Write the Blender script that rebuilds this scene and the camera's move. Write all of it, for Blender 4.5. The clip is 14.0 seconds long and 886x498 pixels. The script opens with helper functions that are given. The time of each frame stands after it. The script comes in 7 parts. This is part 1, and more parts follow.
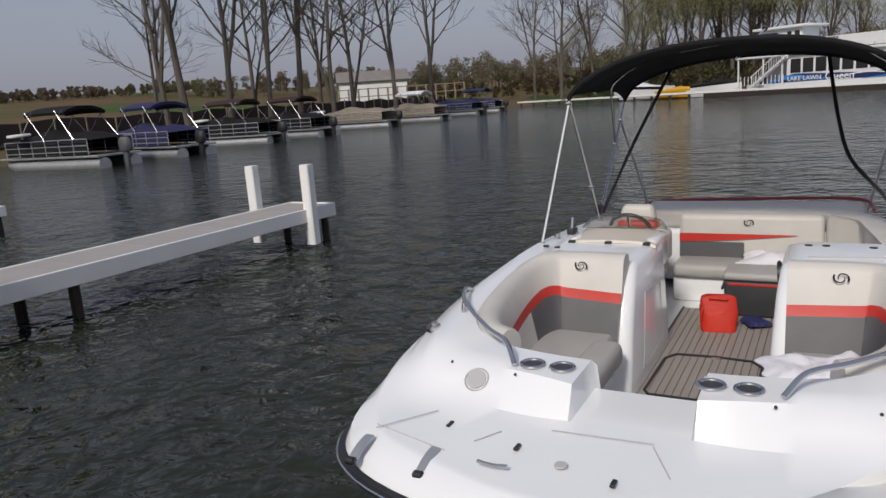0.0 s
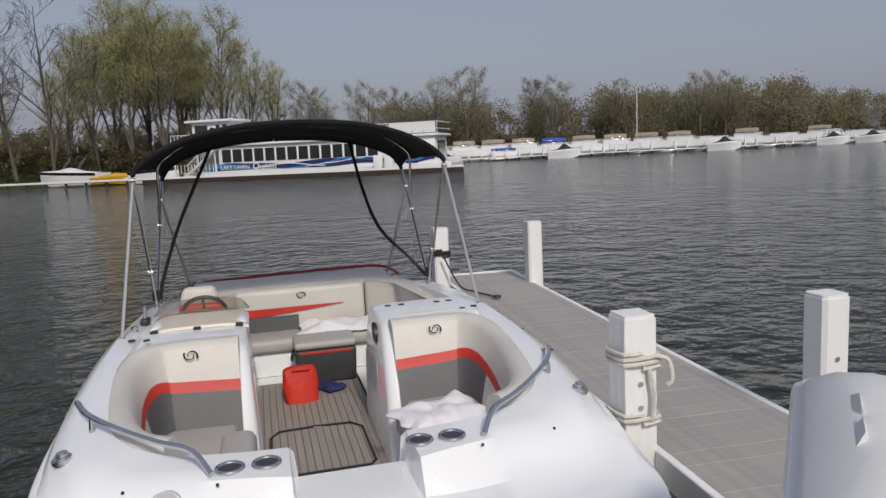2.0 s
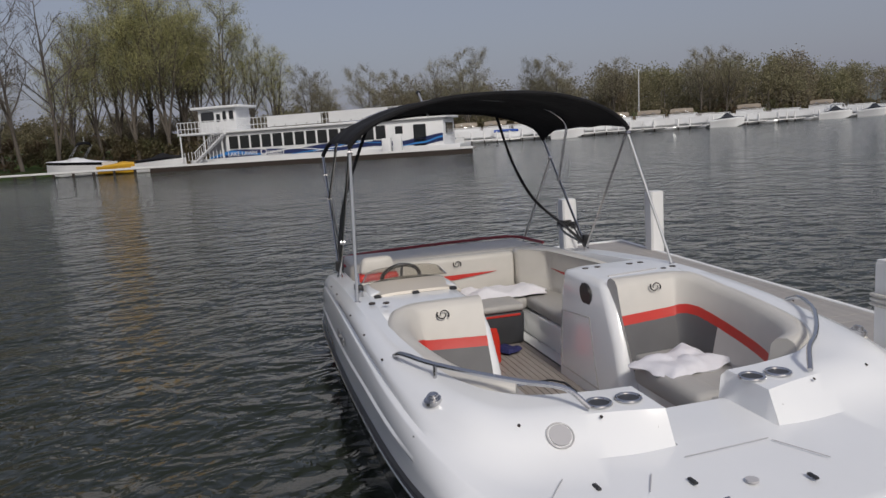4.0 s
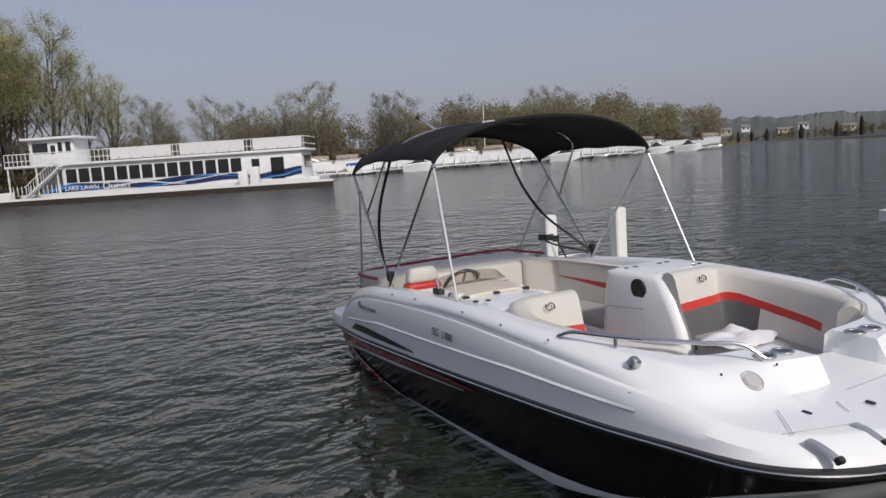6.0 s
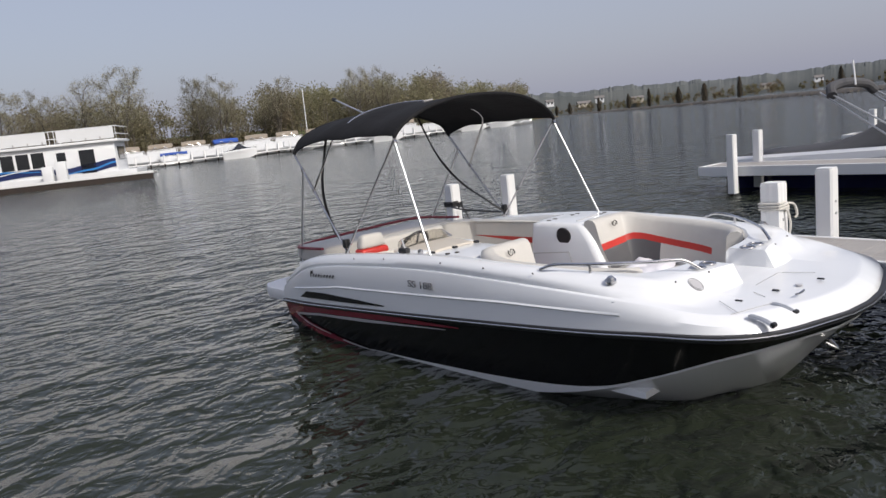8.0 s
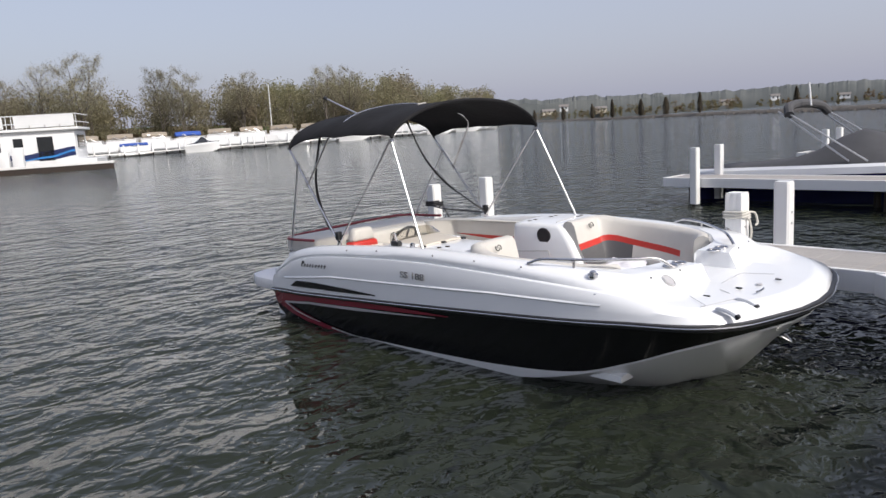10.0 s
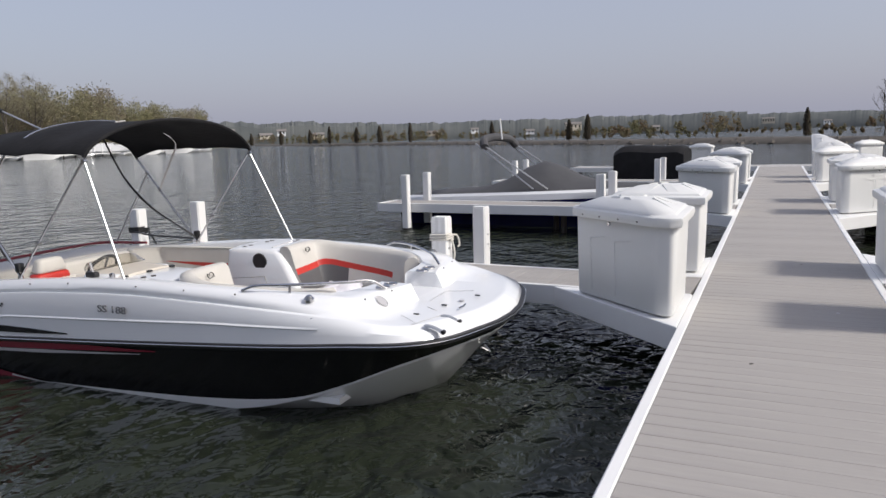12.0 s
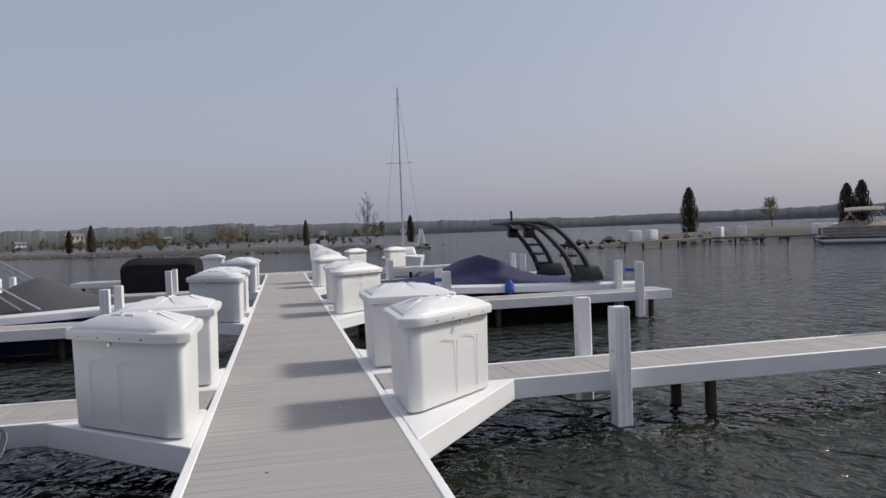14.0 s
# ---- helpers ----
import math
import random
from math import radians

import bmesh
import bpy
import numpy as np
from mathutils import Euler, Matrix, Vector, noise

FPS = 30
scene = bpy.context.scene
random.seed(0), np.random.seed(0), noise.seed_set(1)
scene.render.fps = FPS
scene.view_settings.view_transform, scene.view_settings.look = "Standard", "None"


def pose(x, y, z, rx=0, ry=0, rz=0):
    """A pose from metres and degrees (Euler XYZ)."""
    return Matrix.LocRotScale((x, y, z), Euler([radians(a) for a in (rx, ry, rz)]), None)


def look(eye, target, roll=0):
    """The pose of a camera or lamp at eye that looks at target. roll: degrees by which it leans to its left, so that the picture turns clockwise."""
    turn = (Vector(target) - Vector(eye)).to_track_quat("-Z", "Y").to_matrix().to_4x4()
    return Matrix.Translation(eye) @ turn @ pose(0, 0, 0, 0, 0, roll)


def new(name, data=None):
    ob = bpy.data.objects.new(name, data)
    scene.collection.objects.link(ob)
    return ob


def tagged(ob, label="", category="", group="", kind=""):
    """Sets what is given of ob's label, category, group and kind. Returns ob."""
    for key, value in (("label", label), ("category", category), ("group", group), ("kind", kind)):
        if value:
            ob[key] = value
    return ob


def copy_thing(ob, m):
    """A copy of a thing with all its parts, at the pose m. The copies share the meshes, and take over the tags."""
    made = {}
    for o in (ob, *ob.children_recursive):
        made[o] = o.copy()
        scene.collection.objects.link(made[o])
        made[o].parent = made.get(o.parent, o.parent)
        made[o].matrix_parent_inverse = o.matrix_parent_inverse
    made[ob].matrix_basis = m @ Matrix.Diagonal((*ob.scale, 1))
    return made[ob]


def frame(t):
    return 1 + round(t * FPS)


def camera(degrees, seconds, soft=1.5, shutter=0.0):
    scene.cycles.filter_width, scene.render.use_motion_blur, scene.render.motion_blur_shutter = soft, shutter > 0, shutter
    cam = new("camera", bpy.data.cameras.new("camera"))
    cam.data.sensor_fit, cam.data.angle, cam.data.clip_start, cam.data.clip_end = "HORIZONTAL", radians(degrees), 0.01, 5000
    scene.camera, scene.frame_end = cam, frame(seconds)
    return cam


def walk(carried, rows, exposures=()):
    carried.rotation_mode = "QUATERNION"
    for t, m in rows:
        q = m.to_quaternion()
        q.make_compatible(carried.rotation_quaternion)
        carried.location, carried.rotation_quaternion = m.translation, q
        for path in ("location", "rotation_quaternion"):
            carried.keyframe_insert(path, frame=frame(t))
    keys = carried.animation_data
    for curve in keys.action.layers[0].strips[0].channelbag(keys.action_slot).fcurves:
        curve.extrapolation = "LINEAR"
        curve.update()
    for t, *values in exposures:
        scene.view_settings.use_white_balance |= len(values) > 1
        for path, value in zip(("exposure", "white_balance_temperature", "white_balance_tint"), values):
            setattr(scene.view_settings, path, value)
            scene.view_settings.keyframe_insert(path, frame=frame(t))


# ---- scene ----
cam = camera(63.3, 14.0)
PATH = [
    (0, (-0.266, 0.289, 2.069), (-1.963, -0.686, 1.661), -4.1),
    (0.5, (-0.288, 0.087, 2.073), (-2.121, -0.635, 1.729), -2.0),
    (1, (-0.31, -0.138, 2.09), (-2.236, -0.618, 1.844), -1.3),
    (1.5, (-0.234, -0.402, 2.069), (-2.202, -0.194, 1.781), -3.8),
    (2, (-0.295, -0.685, 2.054), (-2.224, -0.227, 1.79), -2.7),
    (2.5, (-0.317, -0.993, 2.042), (-2.258, -0.548, 1.854), -2.5),
    (3, (-0.223, -1.373, 2.035), (-2.136, -0.855, 1.766), -1.8),
    (3.5, (-0.325, -1.772, 2.042), (-2.256, -1.354, 1.731), -3.9),
    (6, (-0.498, -4.027, 2.02), (-2.284, -3.16, 1.773), -3.8),
    (6.5, (-0.468, -4.48, 2.015), (-2.235, -3.574, 1.78), -4.6),
    (7, (-0.475, -4.86, 2.028), (-2.181, -3.854, 1.75), -5.2),
    (7.5, (-0.484, -5.183, 2.05), (-2.151, -4.115, 1.769), -6.2),
    (8, (-0.395, -5.474, 2.061), (-1.913, -4.217, 1.724), -6.2),
    (10.5, (-0.226, -5.984, 2.084), (-1.625, -4.597, 1.738), -2.3),
    (11, (-0.203, -5.961, 2.067), (-1.444, -4.434, 1.708), -2.0),
    (11.5, (-0.208, -5.953, 2.073), (-1.276, -4.298, 1.725), -1.9),
    (12, (-0.205, -5.95, 2.08), (-1.037, -4.157, 1.772), -1.7),
    (12.5, (-0.228, -5.9, 2.087), (-0.785, -4.0, 1.807), -1.6),
    (13, (-0.209, -5.861, 2.093), (-0.384, -3.875, 1.934), -2.1),
    (13.5, (-0.165, -5.846, 2.115), (-0.042, -3.852, 2.018), -1.0),
    (14, (-0.138, -5.816, 2.083), (0.298, -3.865, 2.035), -2.2),
]
walk(cam, [(t, look(eye, target, roll)) for t, eye, target, roll in PATH], [(0, -0.04), (0.5, -0.03), (1, 0.12), (1.5, 0.05), (2, -0.06), (2.5, 0.05), (3, -0.03), (3.5, -0.24), (6, 0.08), (7.5, 0.42), (8, 0.38), (10.5, 0.66), (11.5, 0.64), (12, 0.45), (12.5, 0.36), (13.2, 0.27), (14, 0.28)])

# ---- sky and sun ----
SUN_EL, SUN_AZ = radians(40), radians(3)      # sun stands over +x, a little towards +y
world = bpy.data.worlds.new("world")
scene.world = world
world.use_nodes = True
wn, wl = world.node_tree.nodes, world.node_tree.links
wn.clear()
sky = wn.new("ShaderNodeTexSky")
sky.sky_type, sky.sun_disc = "NISHITA", False
sky.sun_elevation, sky.sun_rotation = SUN_EL, radians(87)
sky.dust_density, sky.air_density = 4.0, 1.2
sky_bg, haze_bg = wn.new("ShaderNodeBackground"), wn.new("ShaderNodeBackground")
sky_bg.inputs[1].default_value = 0.08
haze_bg.inputs[0].default_value, haze_bg.inputs[1].default_value = (0.495, 0.515, 0.665, 1), 0.80
mixed, world_out = wn.new("ShaderNodeMixShader"), wn.new("ShaderNodeOutputWorld")
mixed.inputs[0].default_value = 0.56
wl.new(sky.outputs[0], sky_bg.inputs[0])
wl.new(sky_bg.outputs[0], mixed.inputs[1])
wl.new(haze_bg.outputs[0], mixed.inputs[2])
wl.new(mixed.outputs[0], world_out.inputs[0])

sun = new("sun", bpy.data.lights.new("sun", "SUN"))
sun.data.energy, sun.data.angle, sun.data.color = 2.4, radians(8), (1.0, 0.95, 0.88)
sun.matrix_world = look((math.cos(SUN_EL) * math.cos(SUN_AZ) * 50, math.cos(SUN_EL) * math.sin(SUN_AZ) * 50, math.sin(SUN_EL) * 50), (0, 0, 0))

# ---- materials ----
def material(name, color, rough=0.5, metal=0.0, second=None, scale=4.0, bump=0.0, bump_scale=60.0, detail=4.0, amount=0.5, islands=0.0, coat=0.0, squeeze=(1, 1, 1), spec=0.5, objects=0.0):
    """A principled material: two tones mixed by noise, fine bump, and a spread of lightness by island or by object."""
    m = bpy.data.materials.new(name)
    m.use_nodes = True
    n, l = m.node_tree.nodes, m.node_tree.links
    p = n["Principled BSDF"]
    p.inputs["Roughness"].default_value, p.inputs["Metallic"].default_value = rough, metal
    p.inputs["Coat Weight"].default_value, p.inputs["Specular IOR Level"].default_value = coat, spec
    p.inputs["Coat Roughness"].default_value = 0.08
    where = n.new("ShaderNodeTexCoord")
    stretch = n.new("ShaderNodeMapping")
    stretch.inputs["Scale"].default_value = squeeze
    l.new(where.outputs["Object"], stretch.inputs[0])
    grain = n.new("ShaderNodeTexNoise")
    grain.inputs["Scale"].default_value, grain.inputs["Detail"].default_value = scale, detail
    l.new(stretch.outputs[0], grain.inputs["Vector"])
    ramp = n.new("ShaderNodeValToRGB")
    ramp.color_ramp.elements[0].position, ramp.color_ramp.elements[1].position = 0.5 - amount / 2, 0.5 + amount / 2
    second = second or tuple(c * 0.86 for c in color)
    ramp.color_ramp.elements[0].color, ramp.color_ramp.elements[1].color = (*second, 1), (*color, 1)
    l.new(grain.outputs["Fac"], ramp.inputs[0])
    last = ramp.outputs[0]
    if islands or objects:
        spread = islands or objects
        source = n.new("ShaderNodeNewGeometry").outputs["Random Per Island"] if islands else n.new("ShaderNodeObjectInfo").outputs["Random"]
        shift, hue = n.new("ShaderNodeMapRange"), n.new("ShaderNodeHueSaturation")
        shift.inputs["To Min"].default_value, shift.inputs["To Max"].default_value = 1 - spread, 1 + spread
        l.new(source, shift.inputs["Value"])
        l.new(shift.outputs[0], hue.inputs["Value"])
        l.new(last, hue.inputs["Color"])
        last = hue.outputs[0]
    l.new(last, p.inputs["Base Color"])
    if bump:
        fine, relief = n.new("ShaderNodeTexNoise"), n.new("ShaderNodeBump")
        fine.inputs["Scale"].default_value, fine.inputs["Detail"].default_value = bump_scale, 3
        l.new(stretch.outputs[0], fine.inputs["Vector"])
        relief.inputs["Strength"].default_value, relief.inputs["Distance"].default_value = bump, 0.01
        l.new(fine.outputs["Fac"], relief.inputs["Height"])
        l.new(relief.outputs[0], p.inputs["Normal"])
    return m


gelcoat = material("white_gelcoat", (0.83, 0.84, 0.85), 0.22, second=(0.79, 0.80, 0.81), scale=1.5, coat=0.5, bump=0.02, bump_scale=6)
gelcoat_grip = material("white_nonslip", (0.83, 0.83, 0.83), 0.5, second=(0.78, 0.78, 0.78), scale=2, bump=0.15, bump_scale=220)
hull_black = material("black_gelcoat", (0.008, 0.008, 0.009), 0.16, second=(0.012, 0.012, 0.013), scale=2, coat=0.1, spec=0.3)
burgundy = material("burgundy_stripe", (0.24, 0.018, 0.04), 0.25, second=(0.19, 0.014, 0.032), scale=3, coat=0.5)
silver = material("silver_stripe", (0.50, 0.49, 0.50), 0.3, scale=3)
vinyl_cream = material("cream_vinyl", (0.60, 0.575, 0.53), 0.42, second=(0.54, 0.52, 0.48), scale=5, bump=0.25, bump_scale=190)
vinyl_grey = material("grey_vinyl", (0.105, 0.105, 0.11), 0.45, second=(0.085, 0.085, 0.09), scale=5, bump=0.25, bump_scale=190)
vinyl_seat = material("light_grey_vinyl", (0.42, 0.405, 0.385), 0.48, second=(0.37, 0.36, 0.345), scale=5, bump=0.25, bump_scale=190)
vinyl_red = material("red_vinyl", (0.55, 0.035, 0.025), 0.4, second=(0.48, 0.03, 0.022), scale=6, bump=0.2, bump_scale=190)
tan_panel = material("tan_panel", (0.60, 0.55, 0.475), 0.4, second=(0.55, 0.50, 0.43), scale=4, bump=0.1, bump_scale=150)
canvas_black = material("black_canvas", (0.010, 0.010, 0.011), 0.85, second=(0.018, 0.018, 0.02), scale=3, bump=0.5, bump_scale=14, spec=0.2)
chrome = material("stainless_steel", (0.62, 0.62, 0.63), 0.2, metal=1.0, second=(0.52, 0.52, 0.53), scale=8)
black_plastic = material("black_plastic", (0.02, 0.02, 0.022), 0.45, scale=10, bump=0.1)
teak_mat = material("woven_deck_floor", (0.33, 0.295, 0.265), 0.65, second=(0.27, 0.24, 0.215), scale=9, bump=0.3, bump_scale=160, squeeze=(0.3, 4, 1))
red_fabric = material("red_nylon", (0.60, 0.03, 0.012), 0.55, second=(0.48, 0.022, 0.01), scale=9, bump=0.5, bump_scale=18)
dull_red = material("dull_red_vinyl", (0.26, 0.03, 0.045), 0.5, second=(0.21, 0.025, 0.038), scale=5, bump=0.2, bump_scale=150)
cooler_dark = material("charcoal_plastic", (0.045, 0.047, 0.052), 0.5, second=(0.035, 0.036, 0.04), scale=6, bump=0.1)
blue_cloth = material("navy_cloth", (0.02, 0.022, 0.10), 0.8, scale=12, bump=0.5, bump_scale=40)
towel_mat = material("white_terry", (0.80, 0.79, 0.83), 0.95, second=(0.72, 0.71, 0.75), scale=12, bump=0.7, bump_scale=120)
dock_white = material("white_vinyl_trim", (0.83, 0.83, 0.83), 0.45, second=(0.74, 0.74, 0.73), scale=1.6, bump=0.08, bump_scale=30, amount=0.7)
deck_board = material("grey_composite_board", (0.375, 0.352, 0.332), 0.7, second=(0.30, 0.284, 0.268), scale=6, bump=0.3, bump_scale=90, squeeze=(0.25, 3, 1), objects=0.035)
steel_dark = material("rusty_black_steel", (0.022, 0.019, 0.018), 0.6, second=(0.05, 0.032, 0.022), scale=7, bump=0.3, bump_scale=30)
box_white = material("white_fibreglass", (0.77, 0.775, 0.77), 0.4, second=(0.66, 0.66, 0.64), scale=1.3, bump=0.06, bump_scale=25, amount=0.8)
rope_mat = material("pale_dock_rope", (0.70, 0.68, 0.63), 0.85, second=(0.55, 0.52, 0.47), scale=60, bump=0.6, bump_scale=120)
bark = material("grey_bark", (0.125, 0.108, 0.092), 0.9, second=(0.08, 0.068, 0.056), scale=3, bump=0.5, bump_scale=8, squeeze=(1, 1, 0.25))
leaf_spring = material("spring_leaves", (0.42, 0.42, 0.18), 0.8, second=(0.36, 0.34, 0.17), scale=0.8, islands=0.35)
leaf_tan = material("budding_leaves", (0.32, 0.30, 0.19), 0.9, second=(0.27, 0.24, 0.17), scale=0.5, islands=0.2)
# olive-brown foliage, paled in its base colour to stand for distance haze
leaf_woods = material("haze_pale_foliage", (0.30, 0.285, 0.165), 0.9, second=(0.27, 0.225, 0.16), scale=0.045, islands=0.25, amount=0.25)
leaf_shrub = material("shrub_foliage", (0.15, 0.15, 0.075), 0.9, second=(0.175, 0.125, 0.08), scale=0.15, islands=0.35, amount=0.3)
conifer_leaf = material("juniper_foliage", (0.035, 0.030, 0.018), 0.85, second=(0.045, 0.032, 0.02), scale=1.2, islands=0.3)
rock_mat = material("breakwater_rock", (0.10, 0.088, 0.075), 0.85, second=(0.055, 0.048, 0.04), scale=0.8, bump=0.6, bump_scale=4, islands=0.3)
glass_dark = material("tinted_glass", (0.02, 0.022, 0.025), 0.08, second=(0.03, 0.032, 0.035), scale=1, coat=0.4)
ferry_white = material("white_ship_paint", (0.78, 0.79, 0.80), 0.4, second=(0.72, 0.73, 0.74), scale=0.7)
ferry_navy = material("navy_paint", (0.018, 0.03, 0.11), 0.35, second=(0.015, 0.025, 0.09), scale=0.8)
ferry_blue = material("blue_paint", (0.04, 0.22, 0.55), 0.35, second=(0.035, 0.19, 0.5), scale=0.8)
alu = material("aluminium", (0.55, 0.56, 0.57), 0.35, metal=0.7, second=(0.45, 0.46, 0.47), scale=3)
navy_canvas = material("navy_canvas", (0.022, 0.022, 0.085), 0.75, second=(0.016, 0.016, 0.065), scale=2, bump=0.4, bump_scale=7)
charcoal_canvas = material("charcoal_canvas", (0.075, 0.075, 0.08), 0.8, second=(0.055, 0.055, 0.06), scale=2, bump=0.4, bump_scale=7)
maroon_canvas = material("maroon_canvas", (0.035, 0.014, 0.016), 0.8, second=(0.028, 0.012, 0.013), scale=2, bump=0.4, bump_scale=7)
tan_canvas = material("tan_canvas", (0.30, 0.255, 0.20), 0.8, second=(0.25, 0.21, 0.165), scale=2, bump=0.4, bump_scale=7)
blue_canvas = material("bright_blue_canvas", (0.03, 0.09, 0.38), 0.7, second=(0.025, 0.075, 0.32), scale=2, bump=0.4, bump_scale=7)
hull_navy = material("navy_hull", (0.014, 0.016, 0.09), 0.15, second=(0.012, 0.014, 0.07), scale=2, coat=0.5)
yellow_paint = material("yellow_hull", (0.62, 0.36, 0.03), 0.35, second=(0.55, 0.31, 0.025), scale=2)
wood_fence = material("weathered_timber", (0.30, 0.24, 0.17), 0.8, second=(0.22, 0.17, 0.12), scale=2, bump=0.3)
silt_black = material("black_silt_fabric", (0.03, 0.024, 0.022), 0.85, second=(0.045, 0.03, 0.026), scale=0.5, bump=0.4, bump_scale=5)
beige_siding = material("beige_siding", (0.50, 0.46, 0.38), 0.7, second=(0.44, 0.40, 0.33), scale=0.8)
roof_grey = material("grey_roof", (0.22, 0.20, 0.19), 0.8, second=(0.17, 0.16, 0.15), scale=0.8)
# the lake haze is put into the hills' grey base colour
far_woods = material("haze_grey_hills", (0.150, 0.158, 0.155), 1.0, second=(0.095, 0.105, 0.108), scale=0.05, detail=10, spec=0.0, bump=0.25, bump_scale=0.05)


clear_acrylic = material("clear_acrylic", (0.75, 0.72, 0.66), 0.05, scale=2)
clear_acrylic.node_tree.nodes["Principled BSDF"].inputs["Transmission Weight"].default_value = 0.95


def ground_material():
    m = material("spring_ground", (0.095, 0.082, 0.038), 0.95, second=(0.13, 0.088, 0.05), scale=0.05, detail=8, bump=0.8, bump_scale=1.5, amount=0.3, spec=0.1)
    n, l = m.node_tree.nodes, m.node_tree.links
    where, patches, ramp, mix = n.new("ShaderNodeTexCoord"), n.new("ShaderNodeTexNoise"), n.new("ShaderNodeValToRGB"), n.new("ShaderNodeMix")
    mix.data_type = "RGBA"
    patches.inputs["Scale"].default_value, patches.inputs["Detail"].default_value = 0.028, 5
    ramp.color_ramp.elements[0].position, ramp.color_ramp.elements[1].position = 0.5, 0.58
    l.new(where.outputs["Object"], patches.inputs["Vector"])
    l.new(patches.outputs["Fac"], ramp.inputs[0])
    l.new(ramp.outputs[0], mix.inputs[0])
    base = n["Principled BSDF"].inputs["Base Color"]
    l.new(base.links[0].from_socket, mix.inputs[6])
    mix.inputs[7].default_value = (0.055, 0.088, 0.026, 1)
    l.new(mix.outputs[2], base)
    return m


def water_material():
    """Lake water: dark body, wind ripples at four sizes."""
    m = bpy.data.materials.new("lake_water")
    m.use_nodes = True
    n, l = m.node_tree.nodes, m.node_tree.links
    p = n["Principled BSDF"]
    p.inputs["Roughness"].default_value, p.inputs["IOR"].default_value = 0.06, 1.333
    where, turn = n.new("ShaderNodeTexCoord"), n.new("ShaderNodeMapping")
    turn.inputs["Rotation"].default_value, turn.inputs["Scale"].default_value = (0, 0, radians(28)), (1.0, 0.8, 1.0)
    l.new(where.outputs["Object"], turn.inputs[0])
    total = None
    for scale, height, detail in ((0.45, 0.55, 2.0), (1.2, 0.60, 2.0), (2.9, 0.46, 2.0), (6.5, 0.17, 2.0)):
        wave, gain = n.new("ShaderNodeTexNoise"), n.new("ShaderNodeMath")
        wave.inputs["Scale"].default_value, wave.inputs["Detail"].default_value, wave.inputs["Distortion"].default_value = scale, detail, 0.6
        gain.operation, gain.inputs[1].default_value = "MULTIPLY", height
        l.new(turn.outputs[0], wave.inputs["Vector"])
        l.new(wave.outputs["Fac"], gain.inputs[0])
        if total is None:
            total = gain.outputs[0]
        else:
            add = n.new("ShaderNodeMath")
            l.new(total, add.inputs[0])
            l.new(gain.outputs[0], add.inputs[1])
            total = add.outputs[0]
    relief = n.new("ShaderNodeBump")
    relief.inputs["Strength"].default_value, relief.inputs["Distance"].default_value = 1.0, 0.31
    l.new(total, relief.inputs["Height"])
    l.new(relief.outputs[0], p.inputs["Normal"])
    murk, tone = n.new("ShaderNodeTexNoise"), n.new("ShaderNodeValToRGB")
    murk.inputs["Scale"].default_value = 0.35
    tone.color_ramp.elements[0].color, tone.color_ramp.elements[1].color = (0.014, 0.018, 0.012, 1), (0.023, 0.028, 0.019, 1)
    l.new(where.outputs["Object"], murk.inputs["Vector"])
    l.new(murk.outputs["Fac"], tone.inputs[0])
    l.new(tone.outputs[0], p.inputs["Base Color"])
    return m


def translucent(m, share):
    """Lets part of the light through thin leaves."""
    n, l = m.node_tree.nodes, m.node_tree.links
    p, thin, mix = n["Principled BSDF"], n.new("ShaderNodeBsdfTranslucent"), n.new("ShaderNodeMixShader")
    mix.inputs[0].default_value = share
    l.new(p.inputs["Base Color"].links[0].from_socket, thin.inputs[0])
    l.new(p.outputs[0], mix.inputs[1])
    l.new(thin.outputs[0], mix.inputs[2])
    l.new(mix.outputs[0], n["Material Output"].inputs[0])


for leaf in (leaf_spring, leaf_tan, leaf_woods, leaf_shrub):
    translucent(leaf, 0.45)
ground_mat, water_mat = ground_material(), water_material()

# ---- builders ----
def part(name, bm, mats, parent=None, label="", smooth=True, angle=35):
    """Links a bmesh as one mesh object, under a thing or a part."""
    if smooth:
        for f in bm.faces:
            f.smooth = True
    me = bpy.data.meshes.new(name)
    bm.to_mesh(me)
    bm.free()
    for m in mats if isinstance(mats, (list, tuple)) else [mats]:
        me.materials.append(m)
    if smooth:
        me.set_sharp_from_angle(angle=radians(angle))
    ob = new(name, me)
    ob.parent = parent
    if label:
        ob["label"] = label
    return ob


def empty(name, label, category, group="", at=(0, 0, 0), turn=0, kind=""):
    e = tagged(new(name), label, category, group, kind)
    e.empty_display_size = 0.2
    e.matrix_basis = pose(*at, 0, 0, turn)
    return e


